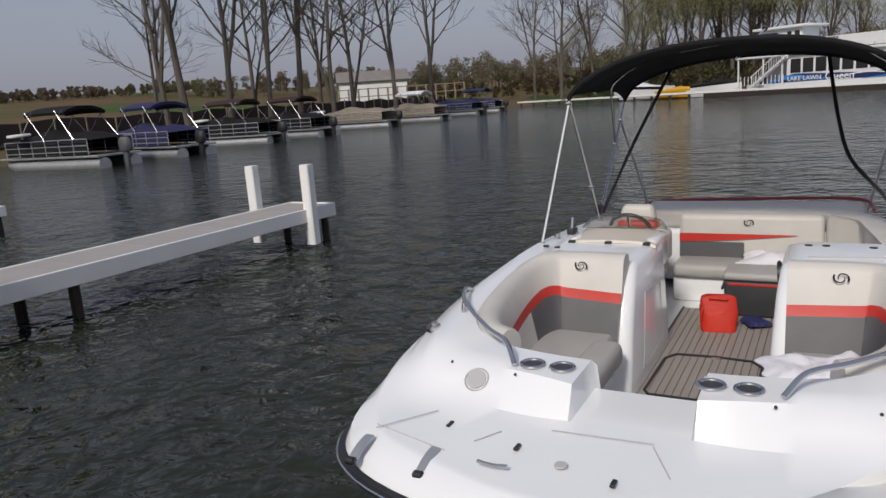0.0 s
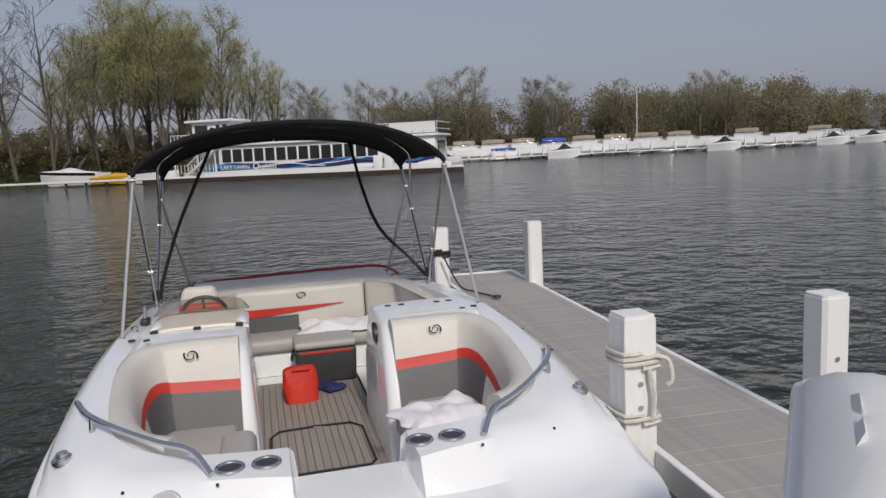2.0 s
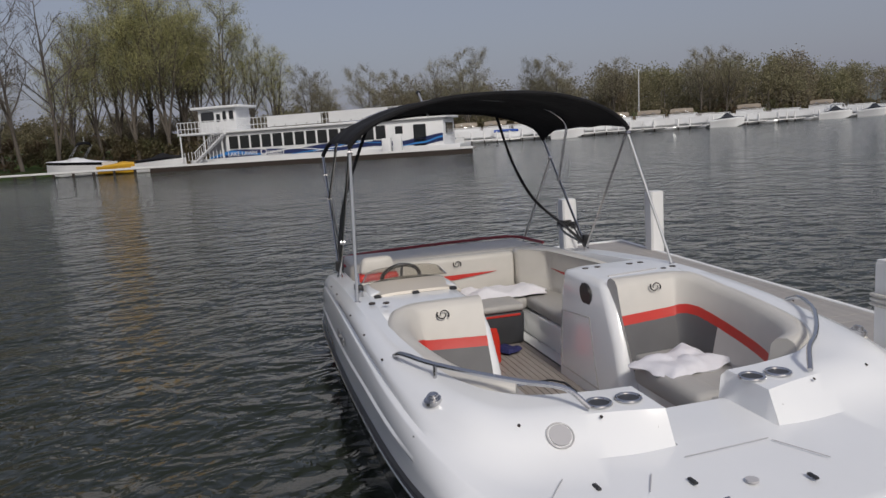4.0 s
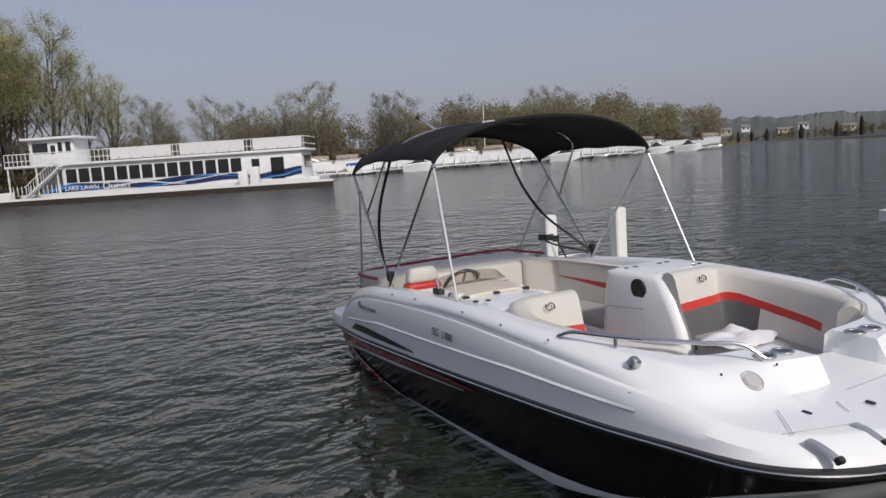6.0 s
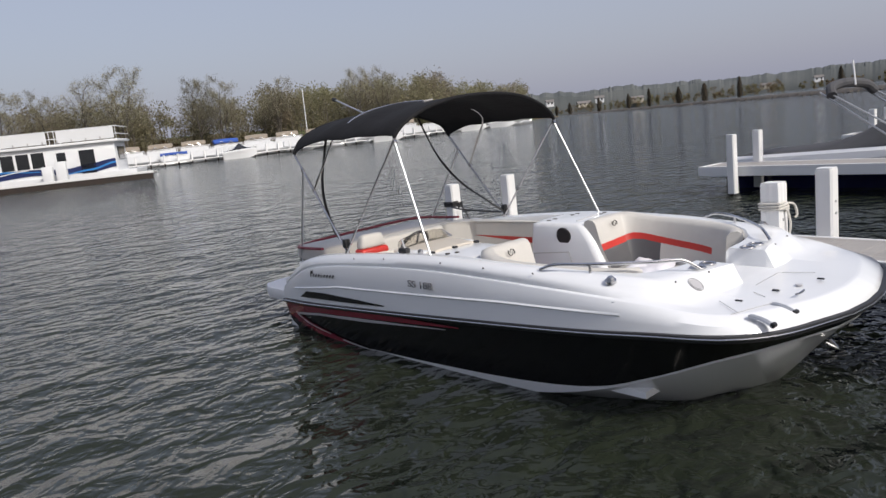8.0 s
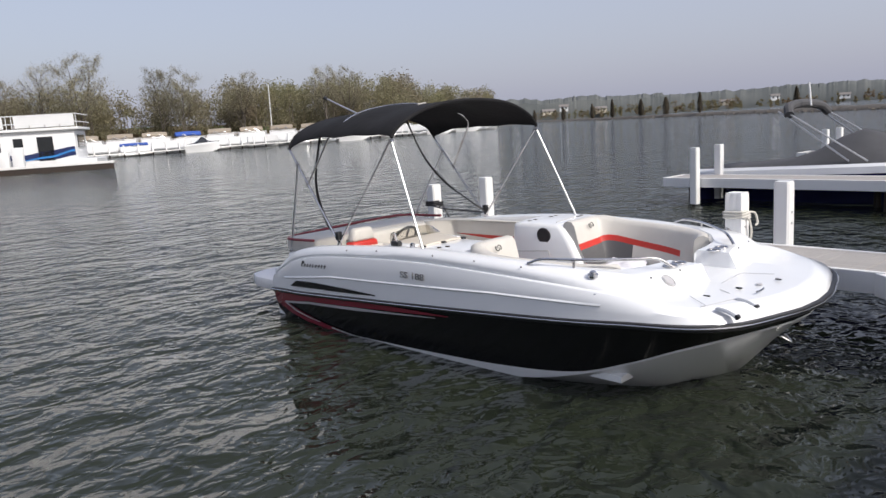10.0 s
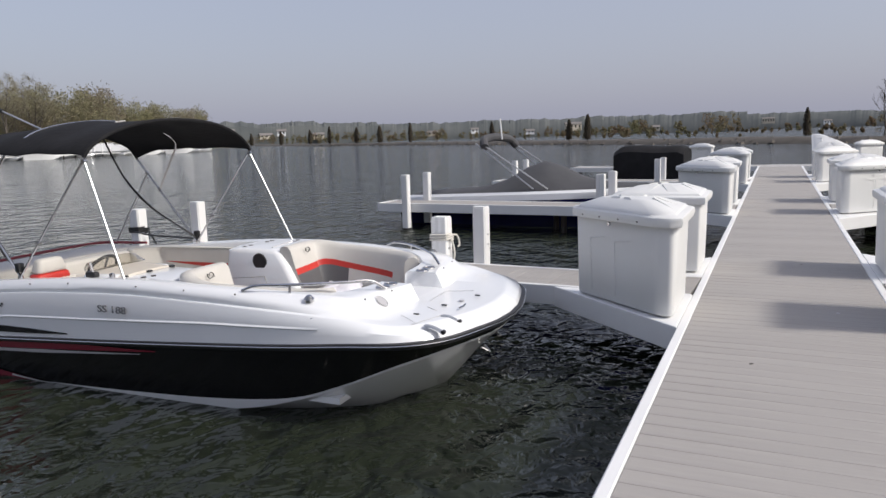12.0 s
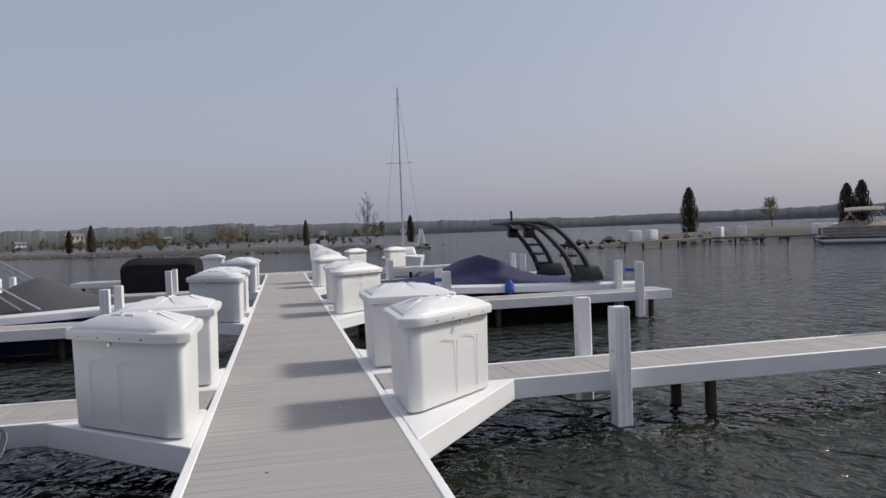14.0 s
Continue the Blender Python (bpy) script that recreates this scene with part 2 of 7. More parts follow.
def add_box(bm, lo, hi, bevel=0.0, segs=2, mat=0, taper=1.0, m=None):
    """A box between two corners; its top is drawn in by taper, its edges rounded."""
    (x0, y0, z0), (x1, y1, z1) = lo, hi
    cx, cy = (x0 + x1) / 2, (y0 + y1) / 2
    vs = []
    for z, k in ((z0, 1.0), (z1, taper)):
        for x, y in ((x0, y0), (x1, y0), (x1, y1), (x0, y1)):
            v = Vector((cx + (x - cx) * k, cy + (y - cy) * k, z))
            vs.append(bm.verts.new(m @ v if m else v))
    fs = [bm.faces.new([vs[i] for i in q]) for q in ((3, 2, 1, 0), (4, 5, 6, 7), (0, 1, 5, 4), (1, 2, 6, 5), (2, 3, 7, 6), (3, 0, 4, 7))]
    for f in fs:
        f.material_index = mat
    if bevel:
        edges = {e for f in fs for e in f.edges}
        bmesh.ops.bevel(bm, geom=list(edges), offset=bevel, segments=segs, affect="EDGES", profile=0.5, clamp_overlap=True, material=mat)
    return bm


def box(lo, hi, bevel=0.0, segs=2, taper=1.0, m=None):
    return add_box(bmesh.new(), lo, hi, bevel, segs, 0, taper, m)


def add_prism(bm, outline, z0, z1, bevel=0.0, segs=2, grow=0.0, mat=0):
    """A flat outline (counter-clockwise) raised from z0 to z1; grow pushes the top outwards."""
    n = len(outline)
    c = sum((Vector(p) for p in outline), Vector((0, 0))) / n
    low = [bm.verts.new((x, y, z0)) for x, y in outline]
    high = []
    for x, y in outline:
        d = Vector((x, y)) - c
        d = d * (1 + grow / max(d.length, 1e-6))
        high.append(bm.verts.new((c.x + d.x, c.y + d.y, z1)))
    fs = [bm.faces.new(low[::-1]), bm.faces.new(high)]
    fs += [bm.faces.new((low[i], low[(i + 1) % n], high[(i + 1) % n], high[i])) for i in range(n)]
    for f in fs:
        f.material_index = mat
    if bevel:
        bmesh.ops.bevel(bm, geom=list({e for f in fs for e in f.edges}), offset=bevel, segments=segs, affect="EDGES", profile=0.5, clamp_overlap=True, material=mat)
    return bm


def prism(outline, z0, z1, bevel=0.0, segs=2, grow=0.0):
    return add_prism(bmesh.new(), outline, z0, z1, bevel, segs, grow)


def add_loft(bm, rows, closed=False, mats=None, caps=False):
    """Quads between rows of points; closed joins each row's ends."""
    grid = [[bm.verts.new(p) for p in row] for row in rows]
    for i in range(len(grid) - 1):
        n = len(grid[i])
        for j in range(n if closed else n - 1):
            q = [grid[i][j], grid[i][(j + 1) % n], grid[i + 1][(j + 1) % n], grid[i + 1][j]]
            try:
                f = bm.faces.new(q)
                f.material_index = mats(i, j) if mats else 0
            except ValueError:
                pass
    if caps:
        for row in (grid[0][::-1], grid[-1]):
            bm.faces.new(row)
    return grid


def loft(rows, closed=False, mats=None, caps=False):
    bm = bmesh.new()
    add_loft(bm, rows, closed, mats, caps)
    bmesh.ops.recalc_face_normals(bm, faces=bm.faces)
    return bm


def add_tube(bm, points, r, segs=8, r_end=None, mat=0):
    """A round bar along points, with closed ends; it narrows to r_end."""
    pts = [Vector(p) for p in points]
    rows, side = [], None
    for i, p in enumerate(pts):
        d = (pts[min(i + 1, len(pts) - 1)] - pts[max(i - 1, 0)]).normalized()
        if side is None:
            side = d.orthogonal().normalized()
        side = (side - d * side.dot(d)).normalized()
        up = d.cross(side)
        k = r if r_end is None else r + (r_end - r) * i / (len(pts) - 1)
        rows.append([p + (side * math.cos(a) + up * math.sin(a)) * k for a in (2 * math.pi * j / segs for j in range(segs))])
    add_loft(bm, rows, True, (lambda i, j: mat), True)
    return bm


def tube(points, r, segs=8, r_end=None):
    return add_tube(bmesh.new(), points, r, segs, r_end)


def spline(keys, n=8):
    """Catmull-Rom points through the keys."""
    ks = [Vector(k) for k in keys]
    ks = [ks[0] * 2 - ks[1]] + ks + [ks[-1] * 2 - ks[-2]]
    out = []
    for i in range(1, len(ks) - 2):
        a, b, c, d = ks[i - 1 : i + 3]
        for j in range(n):
            t = j / n
            out.append(0.5 * (2 * b + (c - a) * t + (2 * a - 5 * b + 4 * c - d) * t * t + (3 * b - a - 3 * c + d) * t**3))
    return out + [ks[-2]]


def disc(center, r, depth, axis=(0, 0, 1), segs=20, bevel=0.0):
    c, a = Vector(center), Vector(axis).normalized()
    bm = tube([c, c + a * depth], r, segs)
    if bevel:
        bmesh.ops.bevel(bm, geom=[e for e in bm.edges if len(e.link_faces) == 2 and any(len(f.verts) > 4 for f in e.link_faces)], offset=bevel, segments=2, affect="EDGES")
    return bm


def ring(center, r, tube_r, axis=(0, 0, 1), segs=24):
    a = Vector(axis).normalized()
    u = a.orthogonal().normalized()
    v = a.cross(u)
    rows = []
    for i in range(segs):
        t = 2 * math.pi * i / segs
        d = u * math.cos(t) + v * math.sin(t)
        rows.append([Vector(center) + d * (r + tube_r * math.cos(s)) + a * tube_r * math.sin(s) for s in (2 * math.pi * k / 8 for k in range(8))])
    rows.append(rows[0])
    bm = loft(rows, True)
    bmesh.ops.remove_doubles(bm, verts=bm.verts, dist=1e-5)
    return bm


def lettering(name, text, size, m, mat, parent, depth=0.004):
    """Words in the built-in font as a mesh at pose m."""
    cu = bpy.data.curves.new(name, "FONT")
    cu.body, cu.size, cu.extrude, cu.align_x, cu.align_y = text, size, depth, "CENTER", "CENTER"
    tmp = new(name, cu)
    dg = bpy.context.evaluated_depsgraph_get()
    dg.update()
    me = bpy.data.meshes.new_from_object(tmp.evaluated_get(dg))
    bpy.data.objects.remove(tmp)
    me.materials.clear()
    me.materials.append(mat)
    ob = new(name, me)
    ob.parent = parent
    ob.matrix_basis = m
    return ob


def lerp_keys(keys, t):
    """Linear value of a list of (t, value)."""
    for (a, va), (b, vb) in zip(keys, keys[1:]):
        if t <= b:
            k = max(0.0, min(1.0, (t - a) / (b - a)))
            return va + (vb - va) * k
    return keys[-1][1]

# ---- water and land ----
WATER = -0.05
water_bm = bmesh.new()
add_loft(water_bm, [[(x, y, WATER) for x in (-3500, -600, -150, -40, 40, 150, 600, 3500)] for y in (-3500, -600, -150, -40, 40, 150, 600, 3500)])
tagged(part("water", water_bm, water_mat), "dark grey-green lake water with wind ripples", "water", kind="structure")


def shore_land(name, line, reach, label, seed):
    """Ground that rises from a shoreline; line: x, y along the water with the land on the left-hand side."""
    pts = [Vector((x, y, 0)) for x, y in line]
    dense = []
    for a, b in zip(pts, pts[1:]):
        k = max(1, int((b - a).length / 6))
        dense += [a.lerp(b, i / k) for i in range(k)]
    dense.append(pts[-1])
    cols = []
    for i, p in enumerate(dense):
        d = (dense[min(i + 3, len(dense) - 1)] - dense[max(i - 3, 0)]).normalized()
        out = Vector((-d.y, d.x, 0))
        p = p + out * (noise.noise(p * 0.11 + Vector((seed, 0, 0))) * 1.2)
        cols.append([p + out * far + Vector((0, 0, z + (noise.noise((p + out * far) * 0.05) * z * 0.25 if z > 0 else 0))) for far, z in reach])
    rows = [list(r) for r in zip(*cols)]
    return tagged(part(name, loft(rows), ground_mat), label, "ground", kind="structure")


BANK = ((-1.0, -0.5), (0.4, 0.15), (2.5, 0.5), (6, 0.75), (14, 1.0), (30, 2.0), (70, 4.6), (140, 9.0), (260, 12), (700, 14))
shore_land("ground", [(60, -47), (0, -43), (-45, -42), (-75, -44), (-112, -52), (-124, -30), (-132, 0), (-150, 35), (-172, 60), (-185, 120), (-230, 230), (-285, 330), (-420, 420)], BANK, "brown and green spring grass bank above the lake", 3)

# ---- docks ----
DECK = 0.55
EDGE_L, EDGE_R = -0.84, 0.755
main_dock = empty("main_dock", "long grey composite dock with white vinyl edging", "dock", kind="structure")
trim = bmesh.new()
for x0, x1 in ((EDGE_L - 0.02, EDGE_L + 0.05), (EDGE_R - 0.05, EDGE_R + 0.02)):
    add_box(trim, (x0, -24, DECK - 0.20), (x1, 25.6, DECK + 0.006), 0.008, 1)
add_box(trim, (EDGE_L + 0.05, 25.53, DECK - 0.2), (EDGE_R - 0.05, 25.6, DECK + 0.006), 0.006, 1)
part("edge_trim", trim, dock_white, main_dock, "white vinyl edging")
part("joists", box((EDGE_L + 0.05, -24, DECK - 0.18), (EDGE_R - 0.05, 25.5, DECK - 0.034)), steel_dark, main_dock, "dark frame under the boards")
part("far_boards", box((EDGE_L + 0.05, -24, DECK - 0.034), (EDGE_R - 0.05, -9.0, DECK)), deck_board, main_dock)
for y in range(-22, 26, 4):
    for x in (EDGE_L + 0.2, EDGE_R - 0.2):
        part("pile", tube([(x, y, -1.5), (x, y, DECK - 0.18)], 0.07, 10), steel_dark, main_dock)

FINGERS = []


def finger_line(side, row):
    """The axis of a finger pier: its root and its end."""
    if side < 0:
        if row < 0:
            return (EDGE_L - 0.02, -7.60 + 7.8 * (row + 1)), (-9.47 - 0.85 * (row + 1), -7.41 + 7.8 * (row + 1))
        return (EDGE_L - 0.02, 1.44 + 7.8 * row), (-8.88, 1.76 + 7.8 * row)
    return (EDGE_R + 0.02, 1.61 + 8.05 * row), (8.6, 1.63 + 8.05 * row)


def place_on(root, end):
    """Matrix whose x runs along the finger from its root."""
    a, b = Vector((*root, 0)), Vector((*end, 0))
    d = (b - a).normalized()
    return Matrix(((d.x, -d.y, 0, a.x), (d.y, d.x, 0, a.y), (0, 0, 1, 0), (0, 0, 0, 1))), (b - a).length


def finger_pier(root, end, legs=0.0, gap=0.34):
    m, length = place_on(root, end)
    pier = empty("finger_pier", "narrow grey finger pier with white fascia on steel legs", "dock", "finger piers")
    pier.matrix_basis = m
    w = 0.47
    fascia = bmesh.new()
    add_box(fascia, (0, -w, DECK - 0.2), (length, -w + 0.045, DECK + 0.006), 0.006, 1)
    add_box(fascia, (0, w - 0.045, DECK - 0.2), (length, w, DECK + 0.006), 0.006, 1)
    add_box(fascia, (length - 0.045, -w + 0.045, DECK - 0.2), (length, w - 0.045, DECK + 0.006), 0.006, 1)
    part("fascia", fascia, dock_white, pier, "white vinyl fascia")
    part("joists", box((0.02, -w + 0.05, DECK - 0.19), (length - 0.05, w - 0.05, DECK - 0.031)), deck_board, pier)
    for x0 in (3.45 + legs, length - 0.62 + legs * 0.5):
        for x, y in ((x0, 0.22), (x0 + gap, -0.30)):
            part("leg", tube([(x, y, -1.6), (x, y, DECK - 0.19)], 0.062, 10), steel_dark, pier, "dark round steel leg")
    return pier, length


def fluted_post(height=0.92, width=0.168, fluted=False):
    """A hollow-looking square vinyl sleeve with rounded corners and a low cap."""
    bm = bmesh.new()
    h = width / 2
    outline = []
    n = 5 if fluted else 1
    for cx, cy, ax, ay in ((-h, -h, 1, 0), (h, -h, 0, 1), (h, h, -1, 0), (-h, h, 0, -1)):
        for k in range(n):
            f = (k + 0.12) / n if n > 1 else 0.12
            g = (k + 0.88) / n if n > 1 else 0.88
            dent = 0.0035 if fluted and k % 2 else 0.0
            nx, ny = -ay * dent, ax * dent
            outline += [(cx + ax * width * f + nx, cy + ay * width * f + ny), (cx + ax * width * g + nx, cy + ay * width * g + ny)]
    add_prism(bm, outline, -0.3, height)
    add_prism(bm, [(x * 0.94, y * 0.94) for x, y in outline], height, height + 0.018)
    return bm


def mooring_post(at, fluted, group="white mooring posts"):
    ob = part("mooring_post", fluted_post(fluted=fluted), dock_white)
    tagged(ob, "white fluted vinyl mooring post bolted to the pier" if fluted else "white square vinyl mooring post bolted to the pier", "mooring post", group)
    ob.matrix_basis = pose(at[0], at[1], 0.30)
    return ob


def dock_cleat(at, turn, parent=None):
    bm = bmesh.new()
    add_box(bm, (-0.03, -0.015, 0), (0.03, 0.015, 0.03), 0.004, 1)
    add_tube(bm, spline([(-0.09, 0, 0.042), (-0.04, 0, 0.034), (0.04, 0, 0.034), (0.09, 0, 0.042)], 3), 0.011, 6)
    ob = part("dock_cleat", bm, alu, parent)
    ob.matrix_basis = pose(*at, 0, 0, turn)
    return ob


def corner_shape(grow=0.0):
    """The plan of a corner box: long slanted front, short sides along dock and pier (x away from the dock, y away from the pier)."""
    g = grow
    return [(-g, -g), (0.88 + g, -g), (0.925 + g, 0.05 + g * 0.4), (0.905 + g * 0.8, 0.165 + g * 0.9), (0.165 + g * 0.5, 0.875 + g), (0.05, 0.90 + g), (-g, 0.86 + g)]


def dock_box(flip_x, flip_y, lid_turn=0.0, worn=0.0):
    """A moulded corner box: tapered tub with panels, overhanging crowned lid with ribs, hinges at the pier side."""
    thing = empty("dock_box", "white fibreglass corner dock box with a ribbed lid", "dock box", "dock boxes")
    mirror = Matrix.Diagonal((flip_x, flip_y, 1, 1))

    def done(name, bm, mat, label="", parent=None):
        bmesh.ops.transform(bm, matrix=mirror, verts=bm.verts)
        if flip_x * flip_y < 0:
            bmesh.ops.reverse_faces(bm, faces=bm.faces)
        return part(name, bm, mat, parent or thing, label)

    tub = prism(corner_shape(-0.02), 0.012, 0.775, 0.028, 3, grow=0.02)
    # arched panels pressed into the slanted front
    a, b = Vector((0.905, 0.165)), Vector((0.165, 0.875))
    along = (b - a).normalized()
    outward = Vector((along.y, -along.x))
    if outward.dot(Vector((1, 1))) < 0:
        outward = -outward
    for s in (0.30, 0.62):
        c = a.lerp(b, s)
        pts = []
        for u, z in ((-0.10, 0.08), (-0.10, 0.50), (-0.07, 0.55), (0.10, 0.58)):
            lean = -0.018 + 0.03 * z
            q = c + along * u + outward * lean
            pts.append((q.x, q.y, z))
        add_tube(tub, spline(pts, 4), 0.0032, 5)
    done("tub", tub, box_white)
    lid = bmesh.new()
    lips = []
    for g, z in ((0.03, 0.725), (0.038, 0.77), (0.032, 0.795), (0.012, 0.808)):
        lips.append([(x, y, z) for x, y in corner_shape(g)])
    for k, z in ((0.90, 0.812), (0.86, 0.832), (0.46, 0.905), (0.2, 0.912)):
        lips.append([(0.42 + (x - 0.42) * k, 0.40 + (y - 0.40) * k, z) for x, y in corner_shape(0.03)])
    add_loft(lid, lips, True)
    lid.faces.new([v for v in list(lid.verts)[-7:]])
    bmesh.ops.bevel(lid, geom=[e for e in lid.edges], offset=0.007, segments=2, affect="EDGES", clamp_overlap=True)
    # flat-topped ribs running down from the crown to every long side
    ribs = []
    rim, middle = [Vector(q) for q in corner_shape(0.0)], Vector((0.42, 0.40))
    for q0, q1 in zip(rim, rim[1:] + rim[:1]):
        if (q1 - q0).length < 0.4:
            continue
        for s in (0.28, 0.72):
            foot, edge = q0.lerp(q1, s), (q1 - q0).normalized()
            p0, p1 = middle.lerp(foot, 0.90), middle.lerp(q0.lerp(q1, 0.5 + (s - 0.5) * 0.55), 0.42)
            rows = []
            for f, z, w in ((0.0, 0.800, 0.060), (0.06, 0.840, 0.054), (0.9, 0.922, 0.040), (1.0, 0.900, 0.036)):
                c = p0.lerp(p1, f)
                rows.append([(*(c - edge * (w + 0.012)), z - 0.035), (*(c - edge * w), z), (*(c + edge * w), z), (*(c + edge * (w + 0.012)), z - 0.035)])
            ribs.append(loft(rows))
    for bm in [lid] + ribs:
        bmesh.ops.recalc_face_normals(bm, faces=bm.faces)
        if lid_turn:
            bmesh.ops.rotate(bm, verts=bm.verts, cent=(0, 0, 0.78), matrix=Matrix.Rotation(radians(lid_turn), 3, "X"))
    lid_ob = done("lid", lid, box_white, "crowned white lid with moulded ribs")
    for bm in ribs:
        done("rib", bm, box_white, "", lid_ob)
    for s in (0.15, 0.38, 0.62, 0.85):
        q = a.lerp(b, s) + outward * 0.035
        done("lid_screw", disc((q.x, q.y, 0.75), 0.007, 0.008, (outward.x, outward.y, 0), 8), steel_dark, "rusty screw head")
    latch = disc((0.5 * (a.x + b.x) + outward.x * 0.03, 0.5 * (a.y + b.y) + outward.y * 0.03, 0.70), 0.018, 0.014, (outward.x, outward.y, 0), 10)
    done("latch", latch, chrome, "small steel latch")
    return thing


ROPE_POST = (2.56, 0.545)          # along and beside the pier's axis
boxes = {(fx, fy): None for fx in (-1, 1) for fy in (-1, 1)}
ROWS_L, ROWS_R = (-2, -1, 0, 1, 2), (-1, 0, 1, 2)
for side, rows_here in ((-1, ROWS_L), (1, ROWS_R)):
    for row in rows_here:
        root, end = finger_line(side, row)
        if row == -1 and side > 0:
            continue
        pier, length = finger_pier(root, end, *((0.35, 0.34) if row < 0 else (0.0, 0.34) if side < 0 else (0.1, 0.12)))
        m, _ = place_on(root, end)
        FINGERS.append((side, row, pier, m, length))
        # slanted corner plates and the boxes on them
        for fy in (-1, 1):
            edge = EDGE_L - 0.022 if side < 0 else EDGE_R + 0.022
            y0 = root[1] + fy * 0.47
            plan = [(0, 0.0), (1.33, 0.0), (0, 1.22 if side < 0 else 1.76)]
            pts = [(edge + side * x, y0 - 0.06 * side * 0 + fy * y) for x, y in plan]
            if (pts[1][0] - pts[0][0]) * (pts[2][1] - pts[0][1]) - (pts[1][1] - pts[0][1]) * (pts[2][0] - pts[0][0]) < 0:
                pts = pts[::-1]
            plate = part("corner_plate", prism(pts, DECK - 0.2, DECK + 0.008, 0.006, 1), dock_white)
            tagged(plate, "white slanted corner plate joining pier and dock", "dock corner", "corner plates")
            if row == -2 or (row == -1 and fy > 0):
                continue
            where = pose(edge + side * 0.03, y0 + fy * (0.11 if side < 0 else 0.18), DECK + 0.010) @ Matrix.Diagonal((1.05, 1.0, 1.02, 1))
            if (side, row, fy) == (1, 2, 1):
                dock_box(side, fy, lid_turn=30).matrix_basis = where
                continue
            if boxes[(side, fy)] is None:
                boxes[(side, fy)] = dock_box(side, fy)
                boxes[(side, fy)].matrix_basis = where
            else:
                copy_thing(boxes[(side, fy)], where)
        # posts near root and end, on both edges
        for x, y, fluted in ((ROPE_POST[0] if side < 0 else 2.47, -ROPE_POST[1], True), (2.59 if side < 0 else 2.55, 0.57, False), (length - (1.6 if row < -1 else 0.68 if row < 0 else 0.89), -0.61, False), (length - (1.6 if row < -1 else 0.62 if row < 0 else 0.87), 0.48, False)):
            # on the left side the pier's own y axis points back along the dock
            p = m @ Vector((x, -y if side < 0 else y, 0))
            mooring_post(p, fluted)

# the cross dock at the far end, with its boxes
end_dock = empty("end_dock", "white-edged grey dock across the far end", "dock", kind="structure")
for y0, y1 in ((25.62, 25.69), (26.85, 26.92)):
    part("edge_trim", box((-8.5, y0, DECK - 0.2), (8.5, y1, DECK + 0.006), 0.006, 1), dock_white, end_dock, "white vinyl edging")
part("boards", box((-8.45, 25.69, DECK - 0.04), (8.45, 26.85, DECK)), deck_board, end_dock)
for x in (-8.2, -5.5, -2.7, 2.7, 5.5, 8.2):
    part("pile", tube([(x, 26.3, -1.5), (x, 26.3, DECK - 0.04)], 0.07, 8), steel_dark, end_dock)
for x, flip in ((-5.3, -1), (-2.6, -1), (2.6, 1), (4.4, 1)):
    copy_thing(boxes[(flip, -1)], pose(x, 26.8, DECK + 0.008))

# main dock boards, one by one
board_me = None
y = -9.0 + 0.0705
while y < 25.5:
    if board_me is None:
        first_board = part("deck_plank", box((EDGE_L + 0.052, -0.0694, DECK - 0.03), (EDGE_R - 0.052, 0.0694, DECK), 0.003, 1), deck_board, main_dock)
        board_me = first_board.data
        ob = first_board
    else:
        ob = new("deck_plank", board_me)
        ob.parent = main_dock
    ob.matrix_basis = pose(0, y, 0.0012 * math.sin(y * 37))
    y += 0.141
# finger boards
plank_me = None
for side, row, pier, m, length in FINGERS:
    x = 0.09
    near = row in (0, -1)
    loose = bmesh.new()
    while x < length - 0.1:
        if near and plank_me is None:
            ob = part("pier_plank", box((-0.0697, -0.422, DECK - 0.03), (0.0697, 0.422, DECK), 0.002, 1), deck_board, pier)
            plank_me = ob.data
            ob.matrix_basis = pose(x, 0, 0)
        elif near:
            ob = new("pier_plank", plank_me)
            ob.parent = pier
            ob.matrix_basis = pose(x, 0, 0.0012 * math.sin(x * 31))
        else:
            add_box(loose, (x - 0.068, -0.422, DECK - 0.03), (x + 0.068, 0.422, DECK))
        x += 0.141
    if near:
        loose.free()
    else:
        tagged(part("far_planking", loose, deck_board, pier, smooth=False), kind="stuff")

# ---- the moored deck boat ----
MID = -0.29
deck_boat = empty("deck_boat", "white and black deck boat with cream, red and grey seats", "boat")
MOORED = pose(0.015, -0.09, 0, 0, 0, 1.02)
deck_boat.matrix_basis = MOORED

